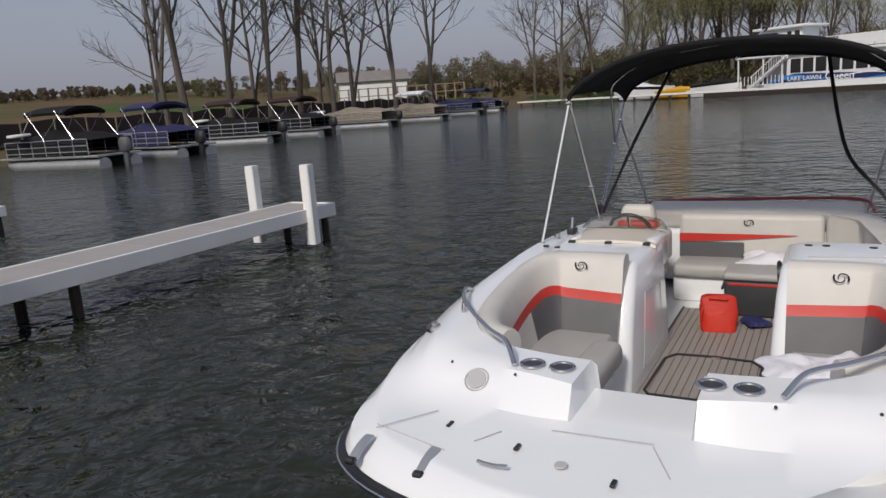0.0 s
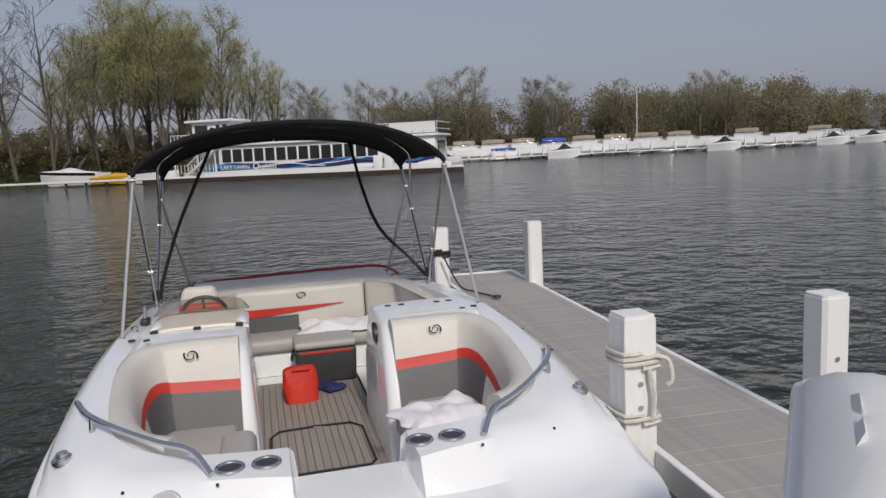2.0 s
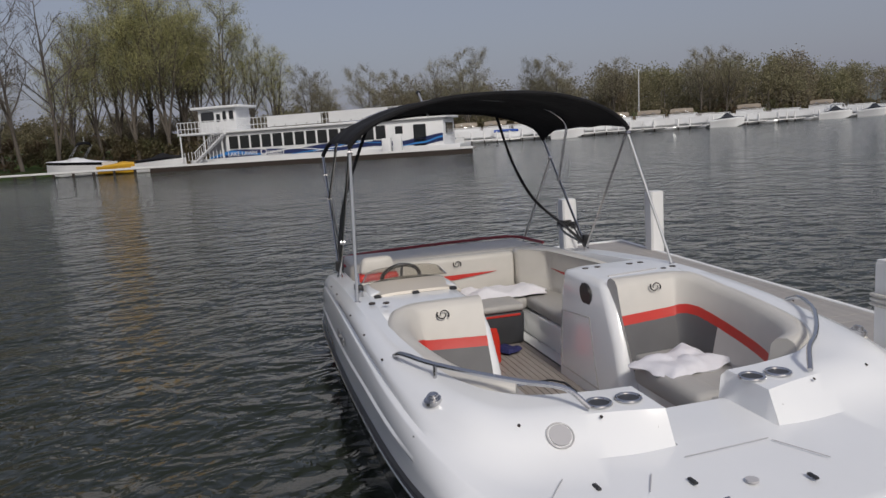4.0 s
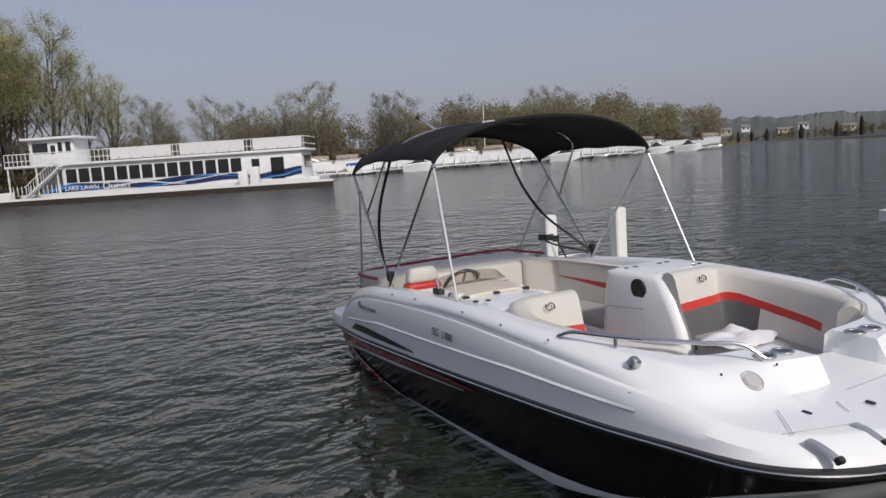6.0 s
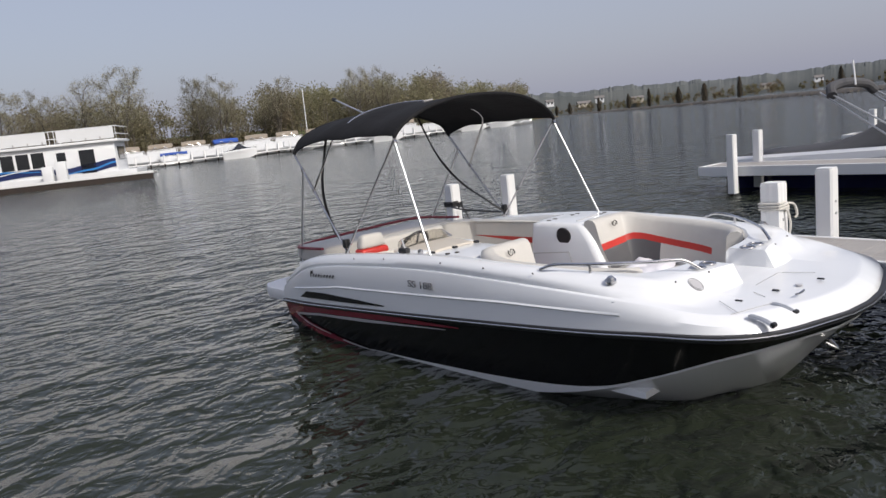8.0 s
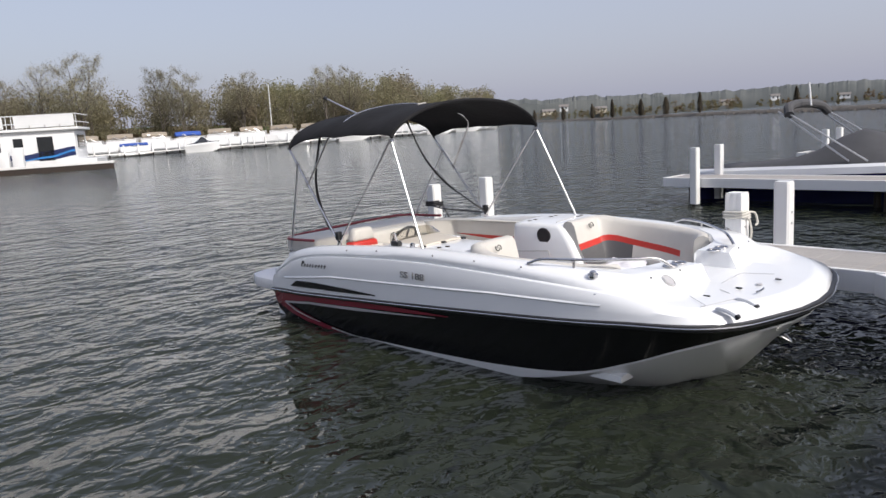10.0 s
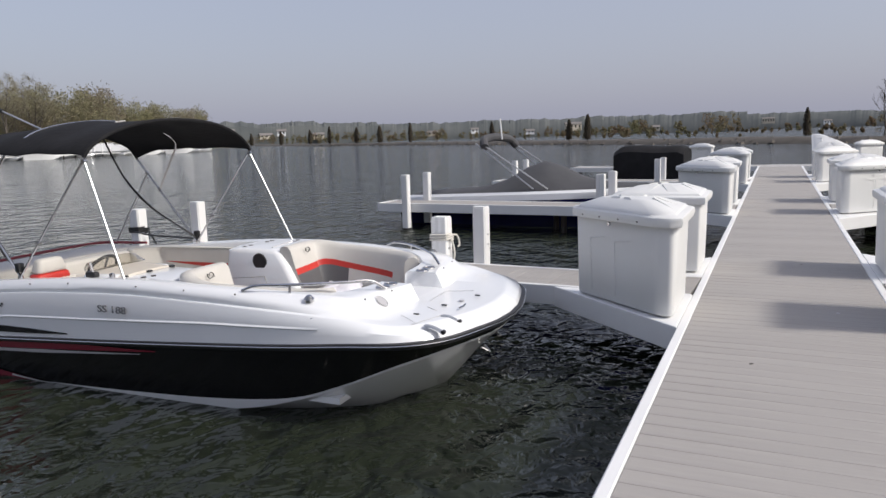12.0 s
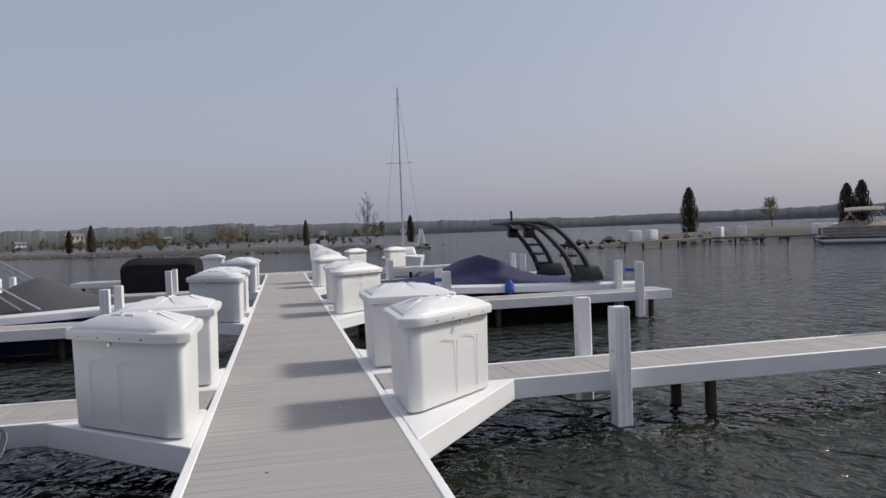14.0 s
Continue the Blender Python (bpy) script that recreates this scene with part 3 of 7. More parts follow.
# hull columns from stern to stem: keel, chine, rail, side, shoulder, foot, top, coaming as (x, half-beam, z)
COLUMNS = [
    ((-7.95, 0, -0.35), (-7.95, 1.10, -0.12), (-7.95, 1.19, 0.27), (-7.95, 1.185, 0.38), (-7.93, 1.17, 0.44), (-7.90, 1.15, 0.50), (-7.86, 1.12, 0.55), (-7.80, 1.00, 0.57)),
    ((-7.60, 0, -0.35), (-7.60, 1.14, -0.11), (-7.60, 1.23, 0.295), (-7.60, 1.225, 0.45), (-7.60, 1.215, 0.58), (-7.60, 1.19, 0.64), (-7.58, 1.16, 0.69), (-7.56, 1.02, 0.71)),
    ((-7.25, 0, -0.35), (-7.25, 1.17, -0.10), (-7.25, 1.26, 0.315), (-7.25, 1.26, 0.54), (-7.25, 1.245, 0.70), (-7.25, 1.225, 0.76), (-7.25, 1.19, 0.805), (-7.25, 1.04, 0.815)),
    ((-6.60, 0, -0.35), (-6.60, 1.20, -0.06), (-6.60, 1.29, 0.36), (-6.60, 1.29, 0.58), (-6.60, 1.275, 0.79), (-6.60, 1.255, 0.85), (-6.60, 1.21, 0.895), (-6.60, 1.07, 0.885)),
    ((-5.30, 0, -0.35), (-5.30, 1.21, -0.015), (-5.30, 1.315, 0.445), (-5.30, 1.315, 0.645), (-5.30, 1.30, 0.86), (-5.30, 1.275, 0.93), (-5.30, 1.22, 0.975), (-5.30, 1.10, 0.965)),
    ((-4.30, 0, -0.35), (-4.30, 1.20, 0.035), (-4.30, 1.315, 0.51), (-4.30, 1.31, 0.695), (-4.30, 1.295, 0.85), (-4.30, 1.265, 0.92), (-4.30, 1.20, 0.96), (-4.30, 1.09, 0.95)),
    ((-3.60, 0, -0.34), (-3.60, 1.165, 0.11), (-3.55, 1.30, 0.56), (-3.55, 1.29, 0.725), (-3.55, 1.265, 0.82), (-3.57, 1.215, 0.88), (-3.62, 1.12, 0.925), (-3.72, 1.02, 0.925)),
    ((-3.35, 0, -0.32), (-3.15, 1.12, 0.25), (-3.05, 1.265, 0.60), (-3.06, 1.25, 0.72), (-3.08, 1.20, 0.785), (-3.12, 1.11, 0.815), (-3.24, 1.04, 0.905), (-3.48, 0.92, 0.905)),
    ((-3.06, 0, -0.24), (-2.76, 1.06, 0.41), (-2.62, 1.185, 0.62), (-2.65, 1.16, 0.69), (-2.74, 1.08, 0.735), (-2.93, 0.93, 0.745), (-3.10, 0.91, 0.872), (-3.38, 0.80, 0.885)),
    ((-2.78, 0, -0.04), (-2.48, 0.88, 0.50), (-2.38, 0.93, 0.615), (-2.42, 0.92, 0.68), (-2.53, 0.87, 0.725), (-2.93, 0.72, 0.74), (-3.08, 0.71, 0.868), (-3.31, 0.66, 0.88)),
    ((-2.50, 0, 0.27), (-2.33, 0.48, 0.51), (-2.25, 0.49, 0.605), (-2.29, 0.49, 0.67), (-2.39, 0.47, 0.715), (-2.90, 0.43, 0.735), (-3.03, 0.43, 0.868), (-3.27, 0.43, 0.875)),
    ((-2.38, 0, 0.39), (-2.27, 0.25, 0.51), (-2.20, 0.26, 0.60), (-2.24, 0.26, 0.665), (-2.34, 0.255, 0.712), (-2.91, 0.25, 0.733), (-2.98, 0.25, 0.868), (-3.26, 0.25, 0.872)),
    ((-2.37, 0, 0.40), (-2.27, 0.235, 0.51), (-2.20, 0.24, 0.60), (-2.24, 0.24, 0.665), (-2.34, 0.238, 0.712), (-2.91, 0.238, 0.733), (-2.98, 0.235, 0.738), (-3.26, 0.235, 0.738)),
    ((-2.33, 0, 0.43), (-2.25, 0, 0.51), (-2.18, 0, 0.60), (-2.22, 0, 0.665), (-2.32, 0, 0.712), (-2.90, 0, 0.733), (-2.97, 0, 0.738), (-3.26, 0, 0.738)),
]


def smooth_columns(cols, n=5):
    """More columns between the given ones, by a spline in every row; the notch at the stem keeps its sharp step."""
    rows = list(zip(*cols))
    dense = []
    for row in rows:
        dense.append(spline(row[:12], n) + [Vector(row[12]), Vector(row[13])])
    return [list(c) for c in zip(*dense)]


HALF = smooth_columns(COLUMNS)
FULL = [[Vector((p.x, -p.y, p.z)) for p in c] for c in HALF] + [c for c in HALF[-2::-1]]
BOAT = Matrix.Translation((0, MID, 0))


def boat_part(name, bm, mats, label="", parent=None, angle=35, smooth=True):
    if parent is None:
        bmesh.ops.transform(bm, matrix=BOAT, verts=bm.verts)
        parent = deck_boat
    else:
        bmesh.ops.transform(bm, matrix=BOAT, verts=bm.verts)
    return part(name, bm, mats, parent, label, smooth, angle)


def between(a, b, k):
    return a + (b - a) * k


# lower hull: white bottom to the chine, black side up to the rail
def boot(c):
    """The lower chine, under the painted white band."""
    drop = lerp_keys([(-8, 0.08), (-4.3, 0.12), (-3.9, 0.08), (-3.55, 0.03), (-3.2, 0.015), (-3.1, 0.015), (-2.6, 0.02), (-2.2, 0.015)], c[1].x)
    return Vector((c[1].x - 0.4 * drop, c[1].y * (1 - 0.12 * drop / 0.14 * 0.35), c[1].z - drop))


lower = [[c[0].copy(), between(c[0], boot(c), 0.6) + Vector((0, 0, lerp_keys([(-8, -0.012), (-4.3, -0.03), (-3.7, -0.12), (-3.35, -0.14), (-3.0, -0.05), (-2.7, 0.0), (-2, 0.0)], c[0].x))), boot(c), c[1], between(c[1], c[2], 0.5), c[2]] for c in FULL]
bm = bmesh.new()
grid = add_loft(bm, lower, mats=lambda i, j: 0 if j < 3 else 1)
f = bm.faces.new(grid[0][::1] + grid[-1][::-1][:-1])
f.material_index = 1
bmesh.ops.remove_doubles(bm, verts=bm.verts, dist=1e-4)
bmesh.ops.recalc_face_normals(bm, faces=bm.faces)
boat_part("hull", bm, [gelcoat, hull_black], "black hull with white bottom", angle=24)

# rub rail: black band with a bright insert
rail_path = [c[2] for c in FULL]
bm = bmesh.new()
outs = []
for i, p in enumerate(rail_path):
    d = (rail_path[min(i + 1, len(rail_path) - 1)] - rail_path[max(i - 1, 0)]).normalized()
    o = Vector((-d.y, d.x, 0)).normalized()
    if o.dot(Vector((p.x + 5.0, p.y, 0))) < 0:
        o = -o
    outs.append(o)
add_loft(bm, [[p + o * w + Vector((0, 0, z)) for w, z in ((-0.01, -0.026), (0.018, -0.022), (0.024, 0.0), (0.018, 0.020), (-0.01, 0.024))] for p, o in zip(rail_path, outs)])
bmesh.ops.recalc_face_normals(bm, faces=bm.faces)
boat_part("rub_rail", bm, black_plastic, "black rubber rub rail")
boat_part("rail_insert", tube([p + o * 0.026 + Vector((0, 0, 0.003)) for p, o in zip(rail_path, outs)], 0.007, 6), chrome, "thin bright rail insert")

# deck moulding: side, shoulder, gunwale, foredeck and riser, then down to the cockpit floor
FLOOR = 0.13
upper = []
for c in FULL:
    inner = c[7]
    side = 0.02 if inner.y > 0.02 else (-0.02 if inner.y < -0.02 else 0)
    ledge = Vector((c[4].x, c[4].y * 0.982, c[4].z + 0.004)) if c[4].x < -3.0 else between(c[4], c[5], 0.05)
    upper.append([c[2], between(c[2], c[3], 0.6), c[3], between(c[3], c[4], 0.93) + Vector((0, 0.006 * (c[4].y > 0.3) - 0.006 * (c[4].y < -0.3), 0)), c[4], ledge, between(c[4], c[5], 0.5), c[5], between(c[5], c[6], 0.5), c[6], between(c[6], c[7], 0.5), c[7], c[7] + Vector((-0.02, -side, -0.03)), Vector((c[7].x - 0.04, c[7].y - 2 * side, FLOOR - 0.01))])
bm = loft(upper)
bmesh.ops.remove_doubles(bm, verts=bm.verts, dist=1e-4)
boat_part("deck_moulding", bm, gelcoat, "glossy white deck moulding", angle=40)
boat_part("cockpit_sole", box((-7.85, -1.10, FLOOR - 0.05), (-3.2, 1.10, FLOOR)), gelcoat, "white cockpit sole")

# stern: transom, swim platform, engine hatch with sun pad
stern = bmesh.new()
add_box(stern, (-7.99, -1.13, -0.2), (-7.80, 1.13, 0.52), 0.03, 2)
boat_part("transom", stern, gelcoat)
plat = [(-7.9, -1.1), (-7.9, 1.1), (-8.55, 1.08), (-8.78, 0.98), (-8.86, 0.78), (-8.88, 0), (-8.86, -0.78), (-8.78, -0.98), (-8.55, -1.08)]
boat_part("swim_platform", prism(plat, 0.20, 0.34, 0.025, 2), gelcoat_grip, "white swim platform")
boat_part("engine_hatch", box((-7.88, -1.0, 0.2), (-7.22, 0.98, 0.70), 0.05, 3), gelcoat)
boat_part("sun_pad", box((-7.90, -0.98, 0.70), (-7.27, 0.96, 0.875), 0.045, 3), vinyl_cream, "cream sun pad")
trim_pts = [(-7.23, -1.03, 0.88), (-7.55, -1.03, 0.87), (-7.86, -0.96, 0.86), (-7.93, -0.6, 0.875), (-7.93, 0.6, 0.895), (-7.86, 0.94, 0.89), (-7.55, 1.0, 0.89), (-7.23, 1.0, 0.90)]
boat_part("red_piping", tube(spline(trim_pts, 4), 0.016, 7), dull_red, "dull red bolster round the sun pad")

# teak-look floor strips along the cockpit
sole = bmesh.new()
lanes, x_front, x_back = 17, -3.62, -6.55
lo_y, hi_y = -0.42, 0.44
step_y = (hi_y - lo_y) / lanes
flooring = boat_part("floor_mat", box((x_back, lo_y - 0.01, FLOOR), (x_front, hi_y + 0.01, FLOOR + 0.006)), black_plastic, "dark seams of the floor mat")
for k in range(lanes):
    bm = box((x_back + 0.01, lo_y + k * step_y + 0.0018, FLOOR + 0.004), (x_front - 0.01, lo_y + (k + 1) * step_y - 0.0018, FLOOR + 0.013), 0.002, 1)
    boat_part("floor_strip", bm, teak_mat, parent=flooring)
hatch = [(-4.60, -0.30), (-4.60, 0.27), (-4.66, 0.31), (-5.26, 0.31), (-5.36, 0.24), (-5.38, 0.0), (-5.36, -0.27), (-5.26, -0.33), (-4.66, -0.34)]
hatch_line = [(x, y, FLOOR + 0.016) for x, y in hatch] + [(*hatch[0], FLOOR + 0.016)]
boat_part("hatch_seam", tube(hatch_line, 0.011, 5), black_plastic, "black seam of the floor hatch")
boat_part("hatch_latch", box((-5.40, -0.035, FLOOR + 0.012), (-5.34, 0.035, FLOOR + 0.022), 0.004, 1), chrome)
for y in (lo_y - 0.005, hi_y + 0.005):
    boat_part("floor_edge", tube([(x_front, y, FLOOR + 0.012), (x_back, y, FLOOR + 0.012)], 0.010, 5), black_plastic)


def well_path(side, inset, z):
    """The line of the bow seat's backrest: along the gunwale from the bow, round the corner, across the console front."""
    keys = [(-3.47, 0.72), (-3.54, 0.85), (-3.78, 0.965), (-4.25, 1.045), (-4.56, 1.035), (-4.725, 0.95), (-4.765, 0.80), (-4.76, 0.47)]
    pts = spline([(x, y, 0) for x, y in keys], 6)
    out = []
    for i, p in enumerate(pts):
        d = (pts[min(i + 1, len(pts) - 1)] - pts[max(i - 1, 0)]).normalized()
        n = Vector((-d.y, d.x, 0))
        q = p + n * inset
        out.append(Vector((q.x, side * q.y, z)))
    return out


def bow_seat(side):
    """Padded surround with red and grey bands, seat cushion on a white base."""
    # profile from the coaming down the padded face: inset from the line, height
    prof = [(-0.085, 0.90), (-0.075, 0.945), (-0.035, 0.965), (0.02, 0.955), (0.05, 0.92), (0.062, 0.80), (0.066, 0.74), (0.072, 0.60), (0.08, 0.44)]
    n = len(well_path(side, 0, 0))
    rows = []
    for i in range(n):
        t = i / (n - 1)
        row = []
        for k, (inset, z) in enumerate(prof):
            rise = lerp_keys([(0, -0.055), (0.25, -0.03), (0.5, 0.0), (0.66, 0.05), (1, 0.05)], t)
            # the band slopes down towards the bow
            band = lerp_keys([(0, -0.12), (0.2, -0.10), (0.55, 0.015), (0.62, 0.02), (1, -0.02)], t) if 5 <= k <= 6 else 0
            zz = z + (rise if k < 5 else 0) + band
            row.append(zz)
        rows.append(row)
    lean = [lerp_keys([(0, 0.02), (0.3, 0.05), (0.55, 0.08), (0.7, 0.13), (1, 0.16)], i / (n - 1)) for i in range(n)]
    line, inner = well_path(side, 0, 0), well_path(side, 0.1, 0)
    grid_pts = []
    for i in range(n):
        inward = (inner[i] - line[i]) * 10
        row = []
        for k, (inset, z) in enumerate(prof):
            q = line[i] + inward * (inset + (lean[i] * (0.92 - z) / 0.48 if k > 4 else 0))
            row.append(Vector((q.x, q.y, rows[i][k])))
        grid_pts.append(row)

    def tone(i, j):
        t = (i + 0.5) / (n - 1)
        if j == 5:
            return 1 if t > 0.27 else 0
        if j >= 6:
            return 2 if t > 0.45 else 0
        return 0

    padded = bmesh.new()
    made = add_loft(padded, grid_pts, mats=tone)
    for ends in (made[0][::-1], made[-1]):
        padded.faces.new(ends)
    bmesh.ops.recalc_face_normals(padded, faces=padded.faces)
    boat_part("seat_surround", padded, [vinyl_cream, vinyl_red, vinyl_grey], "cream padded backrest with red and grey bands", angle=60)
    # base and cushion
    s = side
    plan = [(-3.55, 0.46), (-3.52, 0.62), (-3.62, 0.80), (-3.88, 0.93), (-4.3, 0.99), (-4.72, 0.97), (-4.74, 0.50), (-4.3, 0.50), (-4.0, 0.49)]
    outline = [(x, s * y) for x, y in plan]
    area = sum(outline[i][0] * outline[(i + 1) % 9][1] - outline[(i + 1) % 9][0] * outline[i][1] for i in range(9))
    outline = outline if area > 0 else outline[::-1]
    boat_part("seat_base", prism(outline, FLOOR, 0.37, 0.02, 2), gelcoat)
    boat_part("seat_cushion", prism([(x * 0.99 - 0.04, y) for x, y in outline], 0.37, 0.535, 0.04, 3), vinyl_seat, "light grey seat cushion")
    rollup = box((-4.42, min(s * 0.40, s * 0.60), 0.40), (-3.72, max(s * 0.40, s * 0.60), 0.56), 0.055, 4)
    boat_part("seat_roll", rollup, vinyl_seat, "rounded edge of the seat cushion")
    emblem(-4.683, s * 0.742, 0.945, s)


def emblem(x, y, z, s):
    """Two dark curls round a light gap, sewn on the cream vinyl."""
    bm = bmesh.new()
    for flip in (1, -1):
        pts = []
        for k in range(9):
            a = radians(-35 + k * 30)
            r = 0.038 - 0.0026 * k
            pts.append((x, y + flip * (r * math.cos(a) + 0.003), z + flip * (r * 0.9 * math.sin(a))))
        add_tube(bm, pts, 0.0055, 6, 0.002)
    bmesh.ops.rotate(bm, verts=bm.verts, cent=(x, y, z), matrix=Matrix.Rotation(radians(-10), 3, "Y"))
    boat_part("seat_emblem", bm, hull_black, "dark swirl emblem")


bow_seat(-1)
bow_seat(1)

# consoles behind the bow seats
def console(side, x0, y1, top):
    """A moulded pod: its front flares forward under the backrest, its top edges are rounded."""
    rings = []
    for z, front, aisle, r in ((FLOOR, -4.47, 0.385, 0.05), (0.40, -4.54, 0.39, 0.06), (0.60, -4.61, 0.40, 0.07), (0.80, -4.71, 0.41, 0.08), (top - 0.05, -4.80, 0.425, 0.09), (top - 0.022, -4.83, 0.437, 0.09), (top - 0.006, -4.87, 0.465, 0.09), (top, -4.92, 0.51, 0.09)):
        back = x0 + 0.03 * (z - FLOOR) + (0.05 if z > top - 0.01 else 0)
        ring_pts = []
        for cx, cy, a0 in ((front - r, aisle + r, 270), (front - r, y1 - r, 0), (back + r, y1 - r, 90), (back + r, aisle + r, 180)):
            for k in range(5):
                a = radians(a0 + 22.5 * k)
                ring_pts.append((cx + r * math.cos(a), side * (cy + r * math.sin(a)), z))
        rings.append(ring_pts)
    bm = loft(rings, True, caps=True)
    bmesh.ops.recalc_face_normals(bm, faces=bm.faces)
    return boat_part("helm_console" if side < 0 else "port_console", bm, gelcoat, "white moulded console", angle=50)


helm = console(-1, -5.72, 1.12, 0.945)
port = console(1, -5.54, 1.12, 0.98)
for s in (-1, 1):
    door = [(-4.86, 0.22), (-5.46, 0.22), (-5.46, 0.66), (-5.00, 0.70)]
    pts = [(x, s * (0.386 + 0.035 * (z - 0.2)), z) for x, z in door]
    boat_part("console_door_seam", tube(pts + [pts[0]], 0.006, 5), vinyl_seat, "seam of the console door")
boat_part("console_speaker", disc((-5.06, 0.425, 0.855), 0.088, -0.022, (0, 1, 0.1), 24, 0.006), black_plastic, "round black speaker")
for x, y in ((-5.36, 0.56), (-5.36, 0.66), (-5.34, 0.92), (-5.34, 1.01)):
    boat_part("top_socket", disc((x, y, 0.977), 0.024, 0.007, (0, 0, 1), 12), steel_dark, "small dark socket in the console top")
# dashboard: a tan lid that rises towards the wheel, with a low bowed screen behind it
lid_rows = []
for x, z, drop in ((-5.39, 0.948, 0.0), (-5.40, 0.966, 0.0), (-5.55, 0.982, 0.01), (-5.70, 0.996, 0.02), (-5.78, 1.002, 0.03), (-5.80, 0.96, 0.03)):
    lid_rows.append([(x, -0.745 + 0.33 * v, z - drop * v * v - 0.03 * abs(v) ** 5) for v in (k / 8 - 1 for k in range(17))])
lid = loft(lid_rows)
bmesh.ops.recalc_face_normals(lid, faces=lid.faces)
bmesh.ops.solidify(lid, geom=lid.faces[:], thickness=0.02)
boat_part("dash_lid", lid, tan_panel, "tan dashboard lid", angle=50)
boat_part("dash_body", box((-5.86, -1.08, 0.70), (-5.44, -0.42, 0.965), 0.04, 3), gelcoat, "white dashboard pod")
for y in (-1.03, -0.755, -0.477):
    boat_part("lid_hinge", box((-5.405, y - 0.025, 0.938), (-5.362, y + 0.025, 0.962), 0.006, 1), black_plastic, "black hinge")
shield = []
for k in range(17):
    a = math.pi * k / 16
    shield.append([(-5.80 + 0.10 * math.sin(a), -0.745 + 0.34 * math.cos(a), 0.98 + 0.02 * math.sin(a)), (-5.86 + 0.06 * math.sin(a), -0.745 + 0.30 * math.cos(a), 1.0 + 0.085 * math.sin(a) ** 0.6)])
screen_bm = loft(shield)
bmesh.ops.solidify(screen_bm, geom=screen_bm.faces[:], thickness=0.005)
boat_part("windscreen", screen_bm, clear_acrylic, "low clear acrylic windscreen")
wheel = boat_part("steering_wheel", ring((-5.99, -0.74, 0.945), 0.155, 0.016, (-0.80, 0, 0.60)), black_plastic, "black steering wheel")
for a in (90, 210, 330):
    d = Vector((0.60 * math.sin(radians(a)), math.cos(radians(a)), 0.80 * math.sin(radians(a)))).normalized()
    boat_part("wheel_spoke", tube([(-5.97, -0.74, 0.93), Vector((-5.99, -0.74, 0.945)) + d * 0.15], 0.012, 6), chrome, parent=wheel)
boat_part("throttle_base", box((-5.73, -1.15, 0.95), (-5.61, -1.09, 1.0), 0.015, 2), black_plastic)
boat_part("throttle_lever", tube([(-5.66, -1.12, 0.99), (-5.69, -1.12, 1.08)], 0.012, 8), chrome, "chrome throttle lever")
boat_part("horn", disc((-5.40, -1.15, 0.955), 0.024, 0.05, (0, 0, 1), 12, 0.006), chrome, "chrome light socket")
boat_part("grab_handle", tube([(-5.00, 0.56, 0.983), (-5.06, 0.98, 0.983)], 0.006, 6), silver)

# helm seat
seat = boat_part("helm_seat", box((-6.63, -1.06, 0.42), (-6.12, -0.56, 0.58), 0.06, 4), vinyl_seat, "light grey helm seat")
boat_part("helm_seat_pedestal", disc((-6.36, -0.8, FLOOR), 0.06, 0.3, (0, 0, 1), 14), chrome)
back = [(-6.70, -1.07), (-6.50, -1.09), (-6.52, -0.82), (-6.50, -0.55), (-6.70, -0.57)]
boat_part("helm_seat_back", prism(back, 0.52, 0.84, 0.05, 4), vinyl_cream, "cream wrap-round helm backrest", parent=seat)
for s in (-1, 1):
    boat_part("helm_seat_wing", box((-6.66, -0.82 + s * 0.24 - 0.045, 0.56), (-6.38, -0.82 + s * 0.24 + 0.045, 0.83), 0.04, 4), vinyl_cream, "cream side wing", parent=seat)
boat_part("helm_seat_panel", box((-6.505, -1.0, 0.56), (-6.488, -0.64, 0.70), 0.006, 2), vinyl_grey, "grey lower panel", parent=seat)
boat_part("headrest_band", prism([(-6.69, -1.00), (-6.53, -1.00), (-6.53, -0.64), (-6.69, -0.64)], 0.82, 0.90, 0.03, 3, grow=-0.012), vinyl_red, "red band under the headrest", parent=seat)
boat_part("helm_headrest", prism([(-6.68, -0.985), (-6.54, -0.985), (-6.54, -0.655), (-6.68, -0.655)], 0.895, 1.04, 0.04, 4, grow=-0.04), vinyl_cream, parent=seat)

# rear bench along the stern and port side
boat_part("bench_base", box((-7.22, -0.56, FLOOR), (-6.78, 1.05, 0.36), 0.02, 2), gelcoat)
boat_part("side_bench_base", box((-6.78, 0.58, FLOOR), (-5.68, 1.05, 0.36), 0.02, 2), gelcoat)
for y0, y1 in ((-0.56, 0.02), (0.03, 0.62)):
    boat_part("bench_cushion", box((-7.12, y0, 0.36), (-6.72, y1, 0.48), 0.045, 4), vinyl_seat, "light grey bench cushion")
boat_part("side_cushion", box((-6.90, 0.60, 0.36), (-5.68, 1.02, 0.48), 0.045, 4), vinyl_seat, "light grey side cushion")
boat_part("bench_back", box((-7.24, -0.56, 0.46), (-7.10, 0.64, 0.87), 0.05, 4), vinyl_cream, "cream bench backrest")
boat_part("bench_corner", prism([(-7.24, 0.65), (-7.10, 0.65), (-6.88, 0.93), (-5.66, 0.99), (-5.66, 1.10), (-7.0, 1.09), (-7.24, 0.98)], 0.46, 0.875, 0.045, 3), vinyl_cream, "cream corner backrest")
wedge = bmesh.new()
add_loft(wedge, [[(-7.088, -0.555 + 0.055 * k, 0.695), (-7.086, -0.555 + 0.055 * k, 0.695 - 0.075 * (1 - (k / 18) ** 1.5) - 0.004)] for k in range(19)])
